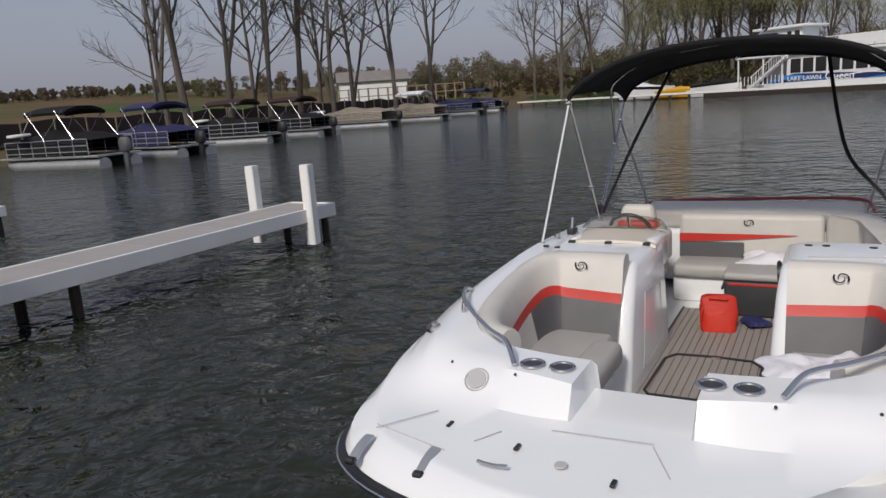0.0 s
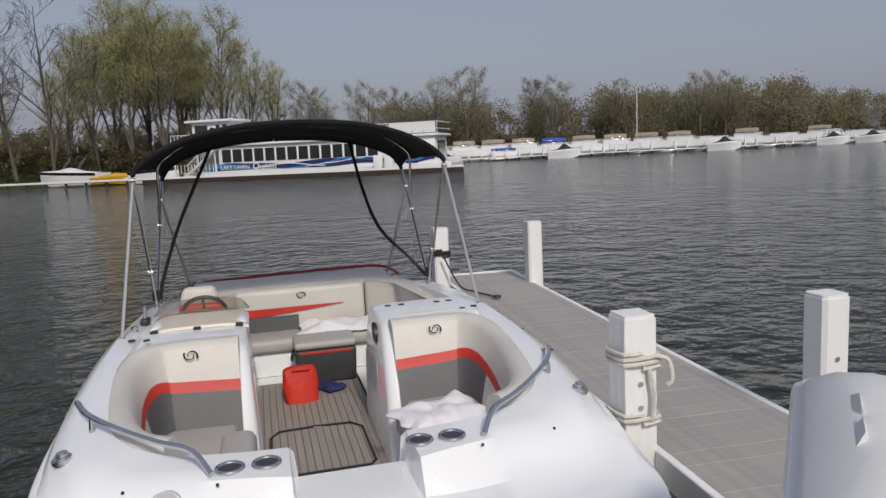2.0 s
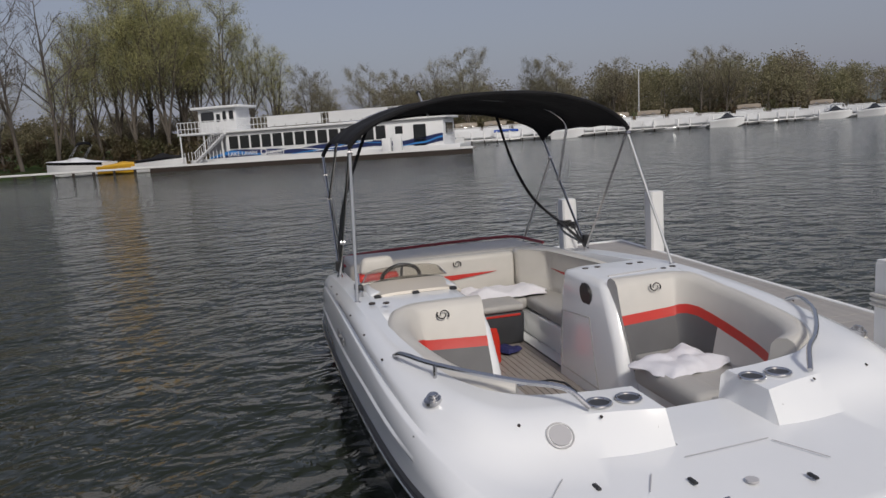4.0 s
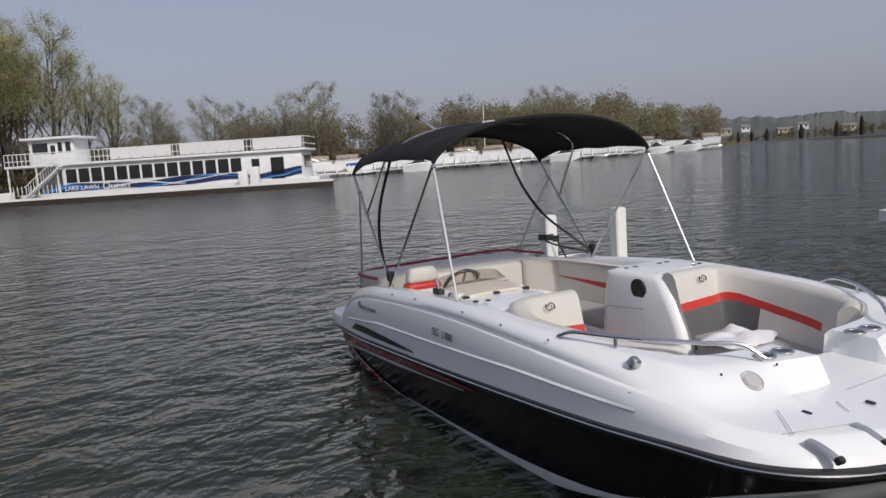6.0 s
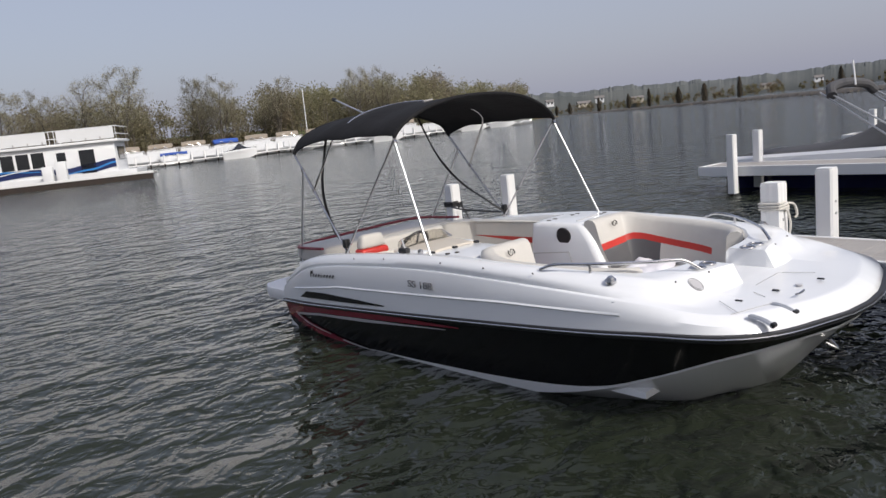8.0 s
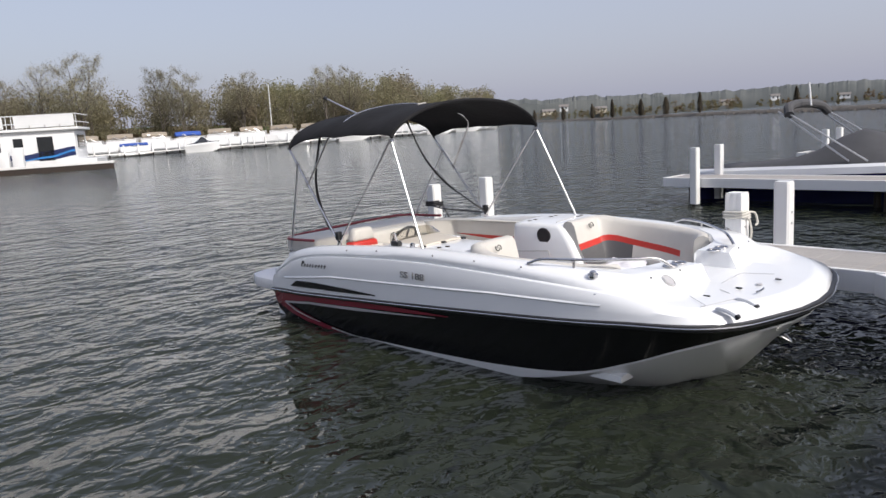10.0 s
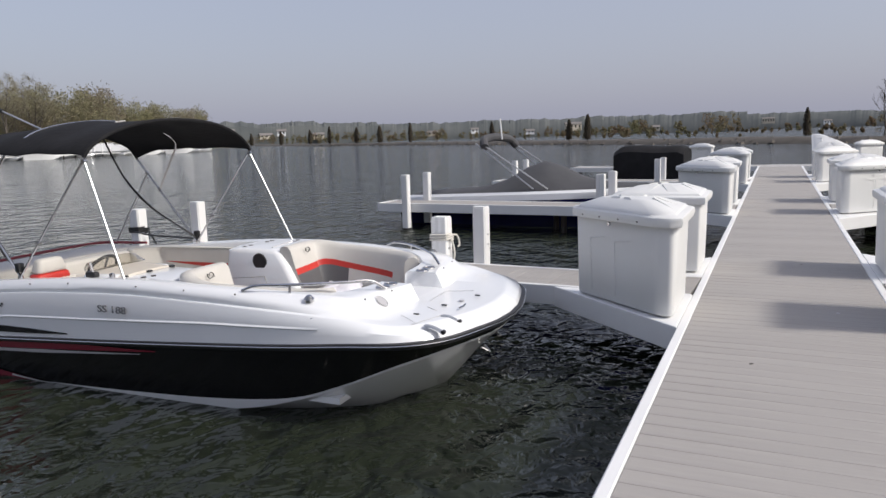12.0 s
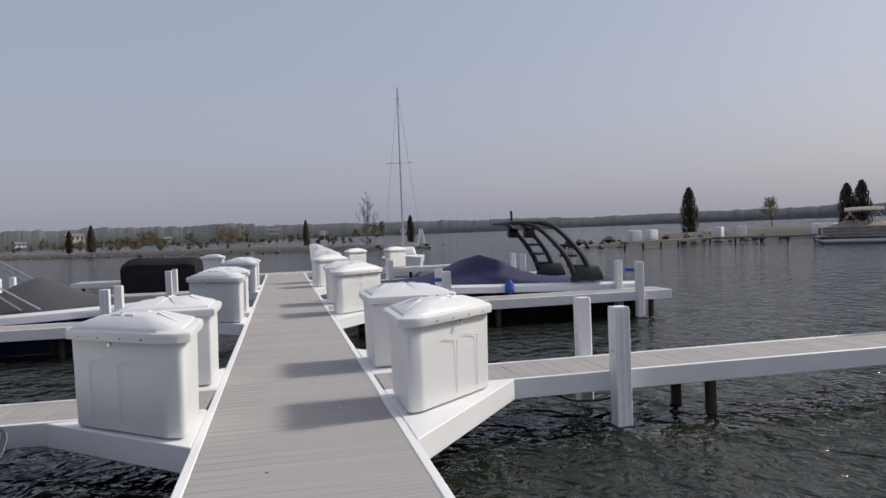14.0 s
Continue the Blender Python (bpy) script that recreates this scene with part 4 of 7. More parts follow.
boat_part("bench_red_band", wedge, vinyl_red, "red tapered band on the bench back")
wedge = bmesh.new()
add_loft(wedge, [[(-7.092, -0.555 + 0.04 * k, 0.618), (-7.088, -0.555 + 0.04 * k, 0.47)] for k in range(15)])
boat_part("bench_grey_band", wedge, vinyl_grey, "grey panel on the bench back")
wedge = bmesh.new()
add_loft(wedge, [[(-6.90 + 0.09 * k, 0.922 + 0.0046 * k, 0.70), (-6.90 + 0.09 * k, 0.918 + 0.0046 * k, 0.70 - 0.09 * k / 14)] for k in range(15)])
boat_part("side_red_band", wedge, vinyl_red, "red tapered band on the side backrest")
emblem(-7.087, 0.04, 0.80, 1)

# deck fittings
for s in (-1, 1):
    grab = [(-3.98, 1.19, 0.945), (-3.86, 1.17, 0.985), (-3.66, 1.08, 0.985), (-3.45, 0.92, 0.975), (-3.28, 0.76, 0.965), (-3.16, 0.62, 0.955), (-3.07, 0.545, 0.885)]
    boat_part("grab_rail", tube([(p.x, s * p.y, p.z) for p in spline(grab, 6)], 0.0125, 9), chrome, "bent stainless grab rail")
    boat_part("rail_foot", tube([(-3.62, s * 1.07, 0.92), (-3.62, s * 1.065, 0.98)], 0.011, 7), chrome)
    for y in (0.31, 0.45):
        cup = boat_part("cup_holder", ring((-3.125, s * y - 0.03, 0.878), 0.052, 0.008), chrome, "stainless cup holder")
        boat_part("cup_well", disc((-3.125, s * y - 0.03, 0.872), 0.048, 0.006, (0, 0, 1), 20), cooler_dark, "dark cup well", parent=cup)
    if s < 0:
      spk = boat_part("bow_speaker", disc((-3.035, s * 0.71, 0.808), 0.062, 0.02, (0.62, 0, 0.78), 24, 0.006), gelcoat, "round white bow speaker with grey grille")
      boat_part("speaker_ring", ring((-3.012, s * 0.71, 0.818), 0.056, 0.004, (0.62, 0, 0.78)), silver, parent=spk)
      boat_part("speaker_grille", disc((-3.013, s * 0.71, 0.818), 0.047, 0.004, (0.62, 0, 0.78), 20), silver, parent=spk)
    cleat = boat_part("pop_up_cleat", disc((-3.40, s * 1.135, 0.885), 0.04, 0.03, (0.1, s * 0.2, 1), 16, 0.006), chrome, "stainless pop-up cleat")
    boat_part("cleat_cap", disc((-3.40, s * 1.135, 0.91), 0.026, 0.022, (0.1, s * 0.2, 1), 14, 0.006), chrome, parent=cleat)
    lens = loft([[(-3.415 + 0.02 * k, s * (1.252 + 0.016 * math.sin(math.pi * k / 9) * math.cos(a) - 0.0022 * k), 0.772 + 0.0012 * k + 0.021 * math.sin(math.pi * k / 9) ** 0.6 * math.sin(a)) for a in (math.pi * j / 5 for j in range(10))] for k in range(10)], True, caps=True)
    boat_part("side_light", lens, chrome, "oval chrome side light")
    boat_part("deck_socket", disc((-5.07, s * 1.12, 0.978), 0.022, 0.008, (0, 0, 1), 12), steel_dark, "small dark deck socket")
    boat_part("deck_socket", disc((-5.05, s * 1.03, 0.975), 0.022, 0.008, (0, 0, 1), 12), steel_dark, "small dark deck socket")
    for x, y, z in ((-3.02, 0.52, 0.86), (-3.075, 0.86, 0.86), (-3.17, 0.98, 0.865), (-2.96, 0.30, 0.80), (-4.0, 1.25, 0.925), (-4.5, 1.265, 0.93), (-5.0, 1.275, 0.935), (-5.8, 1.27, 0.915), (-6.3, 1.26, 0.88)):
        boat_part("snap_button", disc((x, s * y, z), 0.0065, 0.007, (0.3, s * 0.5, 0.6), 8), steel_dark)
# bow ladder hatch, rollers and cleat on the foredeck
for y in (-0.97, -0.66):
    chock = bmesh.new()
    rows = []
    for k in range(7):
        x = -2.52 + 0.024 * k
        z = 0.728 - 0.0012 * k * k
        rows.append([(x, y - 0.024, z - 0.006), (x, y - 0.018, z + 0.006), (x, y + 0.018, z + 0.006), (x, y + 0.024, z - 0.006)])
    add_loft(chock, rows)
    bmesh.ops.recalc_face_normals(chock, faces=chock.faces)
    ob = boat_part("bow_chock", chock, alu, "grey stainless bow step bracket")
    boat_part("chock_roller", disc((-2.376, y - 0.022, 0.688), 0.017, 0.044, (0, 1, 0), 14, 0.005), black_plastic, "black roller", parent=ob)
for a, b in (((-2.58, -0.98, 0.737), (-2.80, -0.80, 0.745)), ((-2.80, -0.28, 0.738), (-2.82, 0.12, 0.738)), ((-2.62, -0.54, 0.732), (-2.73, -0.47, 0.735)), ((-2.52, -0.62, 0.726), (-2.62, -1.0, 0.732)), ((-2.80, 0.12, 0.738), (-2.60, 0.22, 0.732))):
    boat_part("hatch_joint", tube([a, b], 0.0024, 5), silver, "dark joint of the foredeck hatch")
for x, y in ((-2.72, -0.70), (-2.63, -0.36), (-2.50, 0.05)):
    boat_part("hatch_catch", box((x - 0.024, y - 0.009, 0.728), (x + 0.024, y + 0.009, 0.739), 0.003, 1), black_plastic, "small black hatch catch")
boat_part("drain_cap", disc((-2.56, -0.16, 0.727), 0.024, 0.008, (0, 0, 1), 16), silver)
bow_cleat = boat_part("bow_cleat", tube(spline([(-2.46, -0.45, 0.744), (-2.46, -0.39, 0.738), (-2.46, -0.33, 0.744)], 4), 0.008, 7), chrome, "stainless bow cleat")
boat_part("bow_eye", tube(spline([(-2.44, -0.04, 0.30), (-2.38, 0.0, 0.26), (-2.44, 0.04, 0.30)], 4), 0.012, 7), chrome, "bow eye")


def side_off(x, z):
    """Half-beam of the hull at x and height z between chine and rail, or between rail and side."""
    for a, b in zip(HALF, HALF[1:]):
        if a[2].x <= x <= b[2].x:
            k = (x - a[2].x) / max(b[2].x - a[2].x, 1e-6)
            chine, rail, sidep, shoulder = (between(a[r], b[r], k) for r in (1, 2, 3, 4))
            if z < rail.z:
                f = (z - chine.z) / (rail.z - chine.z)
                return between(chine, rail, f).y
            if z < sidep.z:
                return between(rail, sidep, (z - rail.z) / (sidep.z - rail.z)).y
            return between(sidep, shoulder, min(1, (z - sidep.z) / (shoulder.z - sidep.z))).y
    return 1.2


def stripe(name, keys, mat, lift, label):
    """A painted band on both hull sides; keys: x, lower z, upper z."""
    for s in (-1, 1):
        rows = []
        for a, b in zip(keys, keys[1:]):
            for k in range(8):
                t = k / 8
                x, z0, z1 = (a[i] + (b[i] - a[i]) * t for i in range(3))
                rows.append([Vector((x, s * (side_off(x, z0 + (z1 - z0) * j / 3) + lift), z0 + (z1 - z0) * j / 3)) for j in range(4)])
        boat_part(name, loft(rows), mat, label)


stripe("hull_stripe", [(-7.92, 0.12, 0.245), (-7.55, 0.175, 0.272), (-7.1, 0.235, 0.312), (-6.4, 0.285, 0.356), (-5.6, 0.345, 0.395), (-4.7, 0.412, 0.416)], burgundy, 0.011, "burgundy stripe along the black hull")
stripe("hull_stripe", [(-7.92, 0.10, 0.20), (-7.6, 0.02, 0.135), (-7.25, -0.035, 0.06), (-6.85, -0.055, 0.0), (-6.3, -0.06, -0.05)], burgundy, 0.012, "burgundy slanted stripe on the black hull")
stripe("hull_pinstripe", [(-7.68, 0.135, 0.16), (-7.1, 0.205, 0.232), (-6.2, 0.262, 0.296), (-5.6, 0.315, 0.333), (-4.9, 0.375, 0.379)], silver, 0.015, "silver pinstripe")
stripe("hull_pinstripe", [(-7.68, 0.135, 0.155), (-7.45, 0.06, 0.08), (-7.15, 0.02, 0.032), (-6.95, 0.008, 0.012)], silver, 0.016, "silver pinstripe")
stripe("hull_pinstripe", [(-6.75, -0.03, -0.012), (-6.45, -0.05, -0.035), (-6.15, -0.055, -0.05)], silver, 0.016, "silver pinstripe")
stripe("side_graphic", [(-7.45, 0.375, 0.38), (-7.3, 0.385, 0.455), (-6.9, 0.41, 0.48), (-6.3, 0.44, 0.485), (-5.75, 0.475, 0.48)], hull_black, 0.010, "black tapered side graphic")
for s in (-1, 1):
    ridge = []
    for a, b in (((-7.6, 0.45), (-6.6, 0.572)), ((-6.6, 0.572), (-5.3, 0.637)), ((-5.3, 0.637), (-4.3, 0.687)), ((-4.3, 0.687), (-3.1, 0.715))):
        for k in range(8):
            x, z = a[0] + (b[0] - a[0]) * k / 8, a[1] + (b[1] - a[1]) * k / 8
            ridge.append([Vector((x, s * (side_off(x, z + dz) + lift), z + dz)) for dz, lift in ((-0.009, 0.001), (0.0, 0.001 + 0.011 * min(1, (-3.1 - x) / 0.5)), (0.004, 0.001 + 0.011 * min(1, (-3.1 - x) / 0.5)), (0.015, 0.001))])
    boat_part("knuckle_line", loft(ridge), gelcoat, "fine moulded line", angle=25)
mark_grey = material("grey_lettering", (0.17, 0.17, 0.18), 0.4, second=(0.13, 0.13, 0.14), scale=8)
# the maker's script becomes a row of slanted strokes; the type mark stays readable
for k, (w, h) in enumerate(((0.07, 0.095), (0.045, 0.05), (0.04, 0.05), (0.04, 0.05), (0.02, 0.065), (0.045, 0.05), (0.05, 0.05), (0.045, 0.05), (0.045, 0.05))):
    x, z = -7.16 + 0.058 * k, 0.632 + 0.003 * k
    stripe("script_stroke", [(x, z, z + h * 0.3), (x + 0.024, z, z + h)], cooler_dark, 0.012, "dark grey script stroke")
    stripe("script_stroke", [(x + 0.018, z + h * 0.30, z + h * 0.62), (x + w, z + h * 0.42, z + h * 0.80)], cooler_dark, 0.012, "dark grey script stroke")
lettering("type_mark", "SS 188", 0.085, Matrix.Translation((-5.24, MID - side_off(-5.0, 0.74) - 0.020, 0.735)) @ pose(0, 0, 0, 86, 0, 0) @ Matrix.Diagonal((1.45, 1, 1, 1)), mark_grey, deck_boat)

# bimini: steel bows and struts, black canopy, straps
FRONT, REAR, PIVOT = -5.63, -7.40, -6.56
bimini = bmesh.new()


def canopy_point(u, v):
    """u -1 rear to 1 front, v -1 to 1 across; the sides hang lowest at the rear corners."""
    a = abs(v)
    arch = max(0.0, 1 - a ** 2.4) ** 0.7
    edge = 2.035 - 0.028 * max(0.0, u) ** 6 - 0.11 * max(0.0, -u - 0.35) ** 1.6
    top = 2.345 - 0.075 * max(0.0, -u) ** 1.8 - 0.012 * max(0.0, u) ** 4
    sag = 0.022 * math.sin(math.pi * abs(u)) ** 2 * (1 - a ** 4) + 0.006 * math.sin(u * 11 + v * 5) * (1 - u * u)
    z = edge + (top - edge) * arch - sag
    if a > 0.93 and u < -0.55:
        z -= 0.05 * ((a - 0.93) / 0.07) * ((-u - 0.55) / 0.45) ** 1.5
    x = (FRONT + REAR) / 2 + u * (FRONT - REAR) / 2 + 0.05 * u * (1 - a * a)
    return Vector((x, v * (1.115 - 0.01 * u), z))


def across(k, n):
    """Even steps across the canopy, closer together towards its edges."""
    return math.sin(math.pi / 2 * (2 * k / n - 1))


add_loft(bimini, [[canopy_point(-1 + i / 12, across(j, 36)) for j in range(37)] for i in range(25)])
bmesh.ops.recalc_face_normals(bimini, faces=bimini.faces)
bmesh.ops.solidify(bimini, geom=bimini.faces[:], thickness=0.01)
canopy = boat_part("canopy", bimini, canvas_black, "black canvas bimini top", angle=50)
for u in (-0.985, 0.985):
    pts = [canopy_point(u, across(j, 30)) + Vector((0, 0, -0.012)) for j in range(31)]
    boat_part("canopy_hem", tube(pts, 0.019, 8), canvas_black, "black canvas sleeve round the bow", parent=canopy)


def webbing(pts, width=0.03):
    """A flat strap along a line, its width turned across the boat."""
    pts = [Vector(p) for p in pts]
    rows = []
    for i, p in enumerate(pts):
        d = (pts[min(i + 1, len(pts) - 1)] - pts[max(i - 1, 0)]).normalized()
        w = d.cross(Vector((0.75, 0.2 * math.sin(i * 0.35), 0.3))).normalized() * width / 2
        n = d.cross(w).normalized() * 0.002
        rows.append([p - w - n, p + w - n, p + w + n, p - w + n])
    return loft(rows, True, caps=True)


mid_ends = []
for s in (-1, 1):
    fc, rc = canopy_point(0.985, s) + Vector((0, 0, -0.015)), canopy_point(-0.985, s) + Vector((0, 0, -0.015))
    pivot = Vector((PIVOT, s * 1.155, 0.915))
    front_base, rear_base = Vector((-5.20, s * 1.20, 0.965)), Vector((-7.82, s * 0.965, 0.72))
    brace, hinge = pivot.lerp(rc, 0.83), pivot.lerp(rc, 0.62)
    mid_ends.append(hinge)
    boat_part("bimini_strut", tube([front_base, fc + Vector((0, 0, -0.03))], 0.0105, 8), alu, "stainless front strut")
    boat_part("bimini_leg", tube([pivot, fc], 0.0105, 8), chrome, "stainless bimini leg")
    boat_part("bimini_leg", tube([pivot, rc], 0.0125, 8), chrome, "stainless bimini leg")
    boat_part("bimini_strut", tube([rear_base, brace], 0.0115, 8), alu, "grey rear strut")
    for p in (front_base, pivot, rear_base):
        boat_part("strut_mount", disc(p + Vector((0, 0, -0.03)), 0.024, 0.045, (0, 0, 1), 12, 0.006), chrome, "stainless deck mount")
    for p in (pivot.lerp(fc, 0.30), brace, hinge, fc + Vector((0, 0, -0.03))):
        boat_part("leg_joint", disc(p + Vector((0, -0.02, 0)), 0.019, 0.04, (0, 1, 0), 10, 0.004), chrome, "small steel joint")
    if s < 0:
        sag = spline([canopy_point(-0.93, -0.60) + Vector((0, 0, -0.02)), Vector((-7.16, -0.97, 1.56)), Vector((-6.82, -1.11, 1.12)), pivot + Vector((0, 0.03, 0.05))], 8)
    else:
        sag = spline([canopy_point(-0.93, 0.55) + Vector((0, 0, -0.02)), Vector((-7.17, 0.70, 1.72)), Vector((-6.92, 0.80, 1.38)), Vector((-6.72, 1.02, 1.12)), pivot + Vector((0, -0.03, 0.06))], 8)
    boat_part("bimini_strap", webbing(sag), black_plastic, "black webbing strap")
    boat_part("strap_buckle", box(tuple(pivot + Vector((-0.03, -0.03, 0.04))), tuple(pivot + Vector((0.03, 0.03, 0.13))), 0.012, 2), black_plastic, "black strap buckle")
low = [Vector((-6.69, v * 1.06, 2.05)) for v in (-1, 1)]
middle = [mid_ends[0], mid_ends[0].lerp(low[0], 0.6), low[0]] + [canopy_point(-0.12, v) + Vector((0, 0, -0.022 if abs(v) > 0.8 else 0.002)) for v in (-0.86, -0.72, -0.45, 0, 0.45, 0.72, 0.86)] + [low[1], mid_ends[1].lerp(low[1], 0.6), mid_ends[1]]
boat_part("bimini_bow", tube(spline(middle, 4), 0.0115, 8), chrome, "stainless middle bow")
for u, v in ((0.62, -0.42), (0.66, 0.16), (0.55, 0.42), (-0.35, 0.30)):
    a, b = canopy_point(u, v) + Vector((0, 0, 0.008)), canopy_point(u - 0.02, v + 0.12) + Vector((0, 0, 0.008))
    boat_part("canopy_patch", tube([a, b], 0.009, 6), vinyl_seat, "light zip tab on the canopy")
light_mast = boat_part("stern_light_pole", tube([(-7.30, -0.10, 2.24), (-8.25, 0.05, 2.52)], 0.011, 8), alu, "slender stern light pole")
boat_part("stern_light", disc((-8.22, 0.045, 2.51), 0.024, 0.07, (-0.96, 0.1, 0.28), 14, 0.008), black_plastic, "black stern light", parent=light_mast)

# things lying in the boat
def aboard(name, label, category, at, turn=0):
    thing = empty(name, label, category)
    thing.matrix_basis = MOORED @ pose(*at, 0, 0, turn)
    return thing


def soft_bag():
    """A slouched red carrier bag with gathered sides and two handles."""
    thing = aboard("tote_bag", "bright red carrier bag standing on the boat floor", "bag", at=(-6.02, -0.36, FLOOR + 0.014), turn=12)
    rows = []
    for k in range(10):
        t = k / 9
        hw, hd = 0.128 + 0.012 * math.sin(t * 3.1), 0.09 - 0.065 * t
        row = []
        for j in range(24):
            a = 2 * math.pi * j / 24
            c, s = math.cos(a), math.sin(a)
            x = hd * math.copysign(abs(c) ** 0.5, c) * (1 + 0.12 * math.sin(3 * a + 5 * t))
            y = hw * math.copysign(abs(s) ** 0.45, s) * (1 + 0.03 * math.sin(7 * a + 9 * t))
            row.append((x, y, 0.27 * t + 0.012 * math.sin(2 * a + 1) * t))
        rows.append(row)
    part("bag_body", loft(rows, True, caps=True), red_fabric, thing)
    for x in (-0.03, 0.035):
        part("bag_handle", tube(spline([(x, -0.07, 0.25), (x * 1.4, -0.05, 0.30 - abs(x)), (x * 1.4, 0.04, 0.29 - abs(x)), (x, 0.07, 0.25)], 5), 0.007, 6), red_fabric, thing)
    part("bag_cord", tube(spline([(0.08, -0.12, 0.2), (0.11, -0.14, 0.12), (0.10, -0.13, 0.03)], 5), 0.005, 5), red_fabric, thing)


def cooler():
    thing = aboard("cooler", "charcoal cooler with a light grey lid", "cooler", at=(-6.55, -0.11, FLOOR + 0.014))
    part("cooler_body", box((-0.17, -0.25, 0), (0.17, 0.25, 0.30), 0.03, 3, 1.05), cooler_dark, thing)
    part("cooler_lid", box((-0.185, -0.265, 0.302), (0.185, 0.265, 0.37), 0.03, 3), vinyl_seat, thing, "light grey lid")
    part("cooler_stripe", box((0.172, -0.22, 0.265), (0.183, 0.22, 0.285), 0.003, 1), vinyl_red, thing, "red stripe")
    part("cooler_handle", tube(spline([(0.05, -0.262, 0.27), (0.06, -0.285, 0.20), (-0.06, -0.285, 0.20), (-0.05, -0.262, 0.27)], 4), 0.010, 7), black_plastic, thing)


def crumpled_cloth(name, label, category, mat, at, size, height, seed, turn=0):
    """A thrown-down cloth: a ragged sheet with folds, thick edges lying on its support."""
    bm = bmesh.new()
    n, rows = 26, []
    for i in range(n + 1):
        row = []
        for j in range(n + 1):
            u, v = i / n * 2 - 1, j / n * 2 - 1
            edge = 1 + 0.16 * noise.noise(Vector((u * 2.2 + seed, v * 2.2, seed)))
            p = Vector((u * size[0] * edge, v * size[1] * edge, seed * 3.1))
            h = abs(noise.noise(p * 3.4)) * 0.9 + 0.25 * abs(noise.noise(Vector((p.x * 5, p.y * 14, p.z)))) + 0.25
            fall = max(0.0, 1 - max(abs(u), abs(v)) ** 5)
            row.append((p.x, p.y, 0.006 + height * h * (0.25 + 0.75 * fall)))
        rows.append(row)
    add_loft(bm, rows)
    bmesh.ops.recalc_face_normals(bm, faces=bm.faces)
    bmesh.ops.solidify(bm, geom=bm.faces[:], thickness=0.012)
    ob = part(name, bm, mat, angle=60)
    tagged(ob, label, category)
    ob.matrix_basis = MOORED @ pose(*at, 0, 0, turn)
    return ob


soft_bag()
cooler()
crumpled_cloth("beach_towel", "white towel thrown on the bow seat", "towel", towel_mat, (-4.26, MID + 0.64, 0.530), (0.20, 0.26), 0.12, 2.0, 15)
crumpled_cloth("beach_towel", "white towel bunched on the rear bench", "towel", towel_mat, (-6.90, MID + 0.42, 0.48), (0.17, 0.42), 0.12, 5.0, -8)
crumpled_cloth("folded_cloth", "navy cloth lying beside the red bag", "cloth", blue_cloth, (-6.18, MID + 0.19, FLOOR + 0.016), (0.10, 0.09), 0.11, 8.0, 30)

# ---- trees ----
def bend(rng, start, way, length, steps, wobble, lift):
    """A wandering line that turns slowly upward."""
    pts, p, d = [start.copy()], start.copy(), way.normalized()
    for _ in range(steps):
        d = (d + Vector((rng.uniform(-1, 1), rng.uniform(-1, 1), rng.uniform(-0.5, 0.5))) * wobble + Vector((0, 0, lift))).normalized()
        p = p + d * (length / steps)
        pts.append(p.copy())
    return pts, d


def branch_off(rng, pts, f, rise, turn):
    """A point on a line and a direction leaving it, rise 0 square to it and 1 along it."""
    n = len(pts) - 1
    i = min(int(f * n), n - 1)
    q = pts[i].lerp(pts[i + 1], f * n - i)
    d = (pts[i + 1] - pts[i]).normalized()
    side = d.orthogonal().normalized()
    side.rotate(Matrix.Rotation(turn, 3, d))
    return q, (d * rise + side * (1 - rise)).normalized()


def crown_limbs(rng, limbs, stem, radius, height, low, count, reach, rise, tips):
    """Limbs, branches and twigs along one stem, longest in its lower part."""
    for k in range(count):
        f = low + (1 - low) * (k + rng.random()) / count
        q, aim = branch_off(rng, stem, min(f, 0.99), rise + rng.uniform(-0.1, 0.12), 2.4 * k + rng.uniform(-0.5, 0.5))
        span = height * reach * (1.05 - 0.75 * f) * rng.uniform(0.7, 1.2)
        r1 = radius * (1 - 0.72 * f) * rng.uniform(0.4, 0.6)
        limb, _ = bend(rng, q, aim, span, 4, 0.16, 0.07)
        add_tube(limbs, limb, r1, 5, r1 * 0.3)
        tips.append(limb[-1])
        for j in range(6):
            q2, aim2 = branch_off(rng, limb, 0.28 + 0.70 * (j + rng.random()) / 6, 0.56, rng.uniform(0, 6.28))
            r2 = max(r1 * rng.uniform(0.3, 0.45), 0.0016 * height)
            sub, _ = bend(rng, q2, aim2, span * rng.uniform(0.28, 0.5), 3, 0.2, 0.08)
            add_tube(limbs, sub, r2, 4, r2 * 0.35)
            tips.extend(sub[1:])
            for i in range(4):
                q3, aim3 = branch_off(rng, sub, 0.25 + 0.74 * rng.random(), 0.6, rng.uniform(0, 6.28))
                twig, _ = bend(rng, q3, aim3, span * rng.uniform(0.12, 0.24), 2, 0.22, 0.06)
                add_tube(limbs, twig, r2 * 0.6, 3, r2 * 0.3)
                tips.append(twig[-1])


def leaf_quads(bm, rng, spots, each, size, reach):
    for p in spots:
        for _ in range(each):
            c = p + Vector((rng.gauss(0, reach), rng.gauss(0, reach), rng.gauss(0, reach * 0.8)))
            a = Vector((rng.uniform(-1, 1), rng.uniform(-1, 1), rng.uniform(-1, 1))).normalized() * size * rng.uniform(0.6, 1.3)
            b = a.orthogonal().normalized() * size * rng.uniform(0.5, 1.0)
            bm.faces.new([bm.verts.new(v) for v in (c - a, c + b, c + a, c - b)])


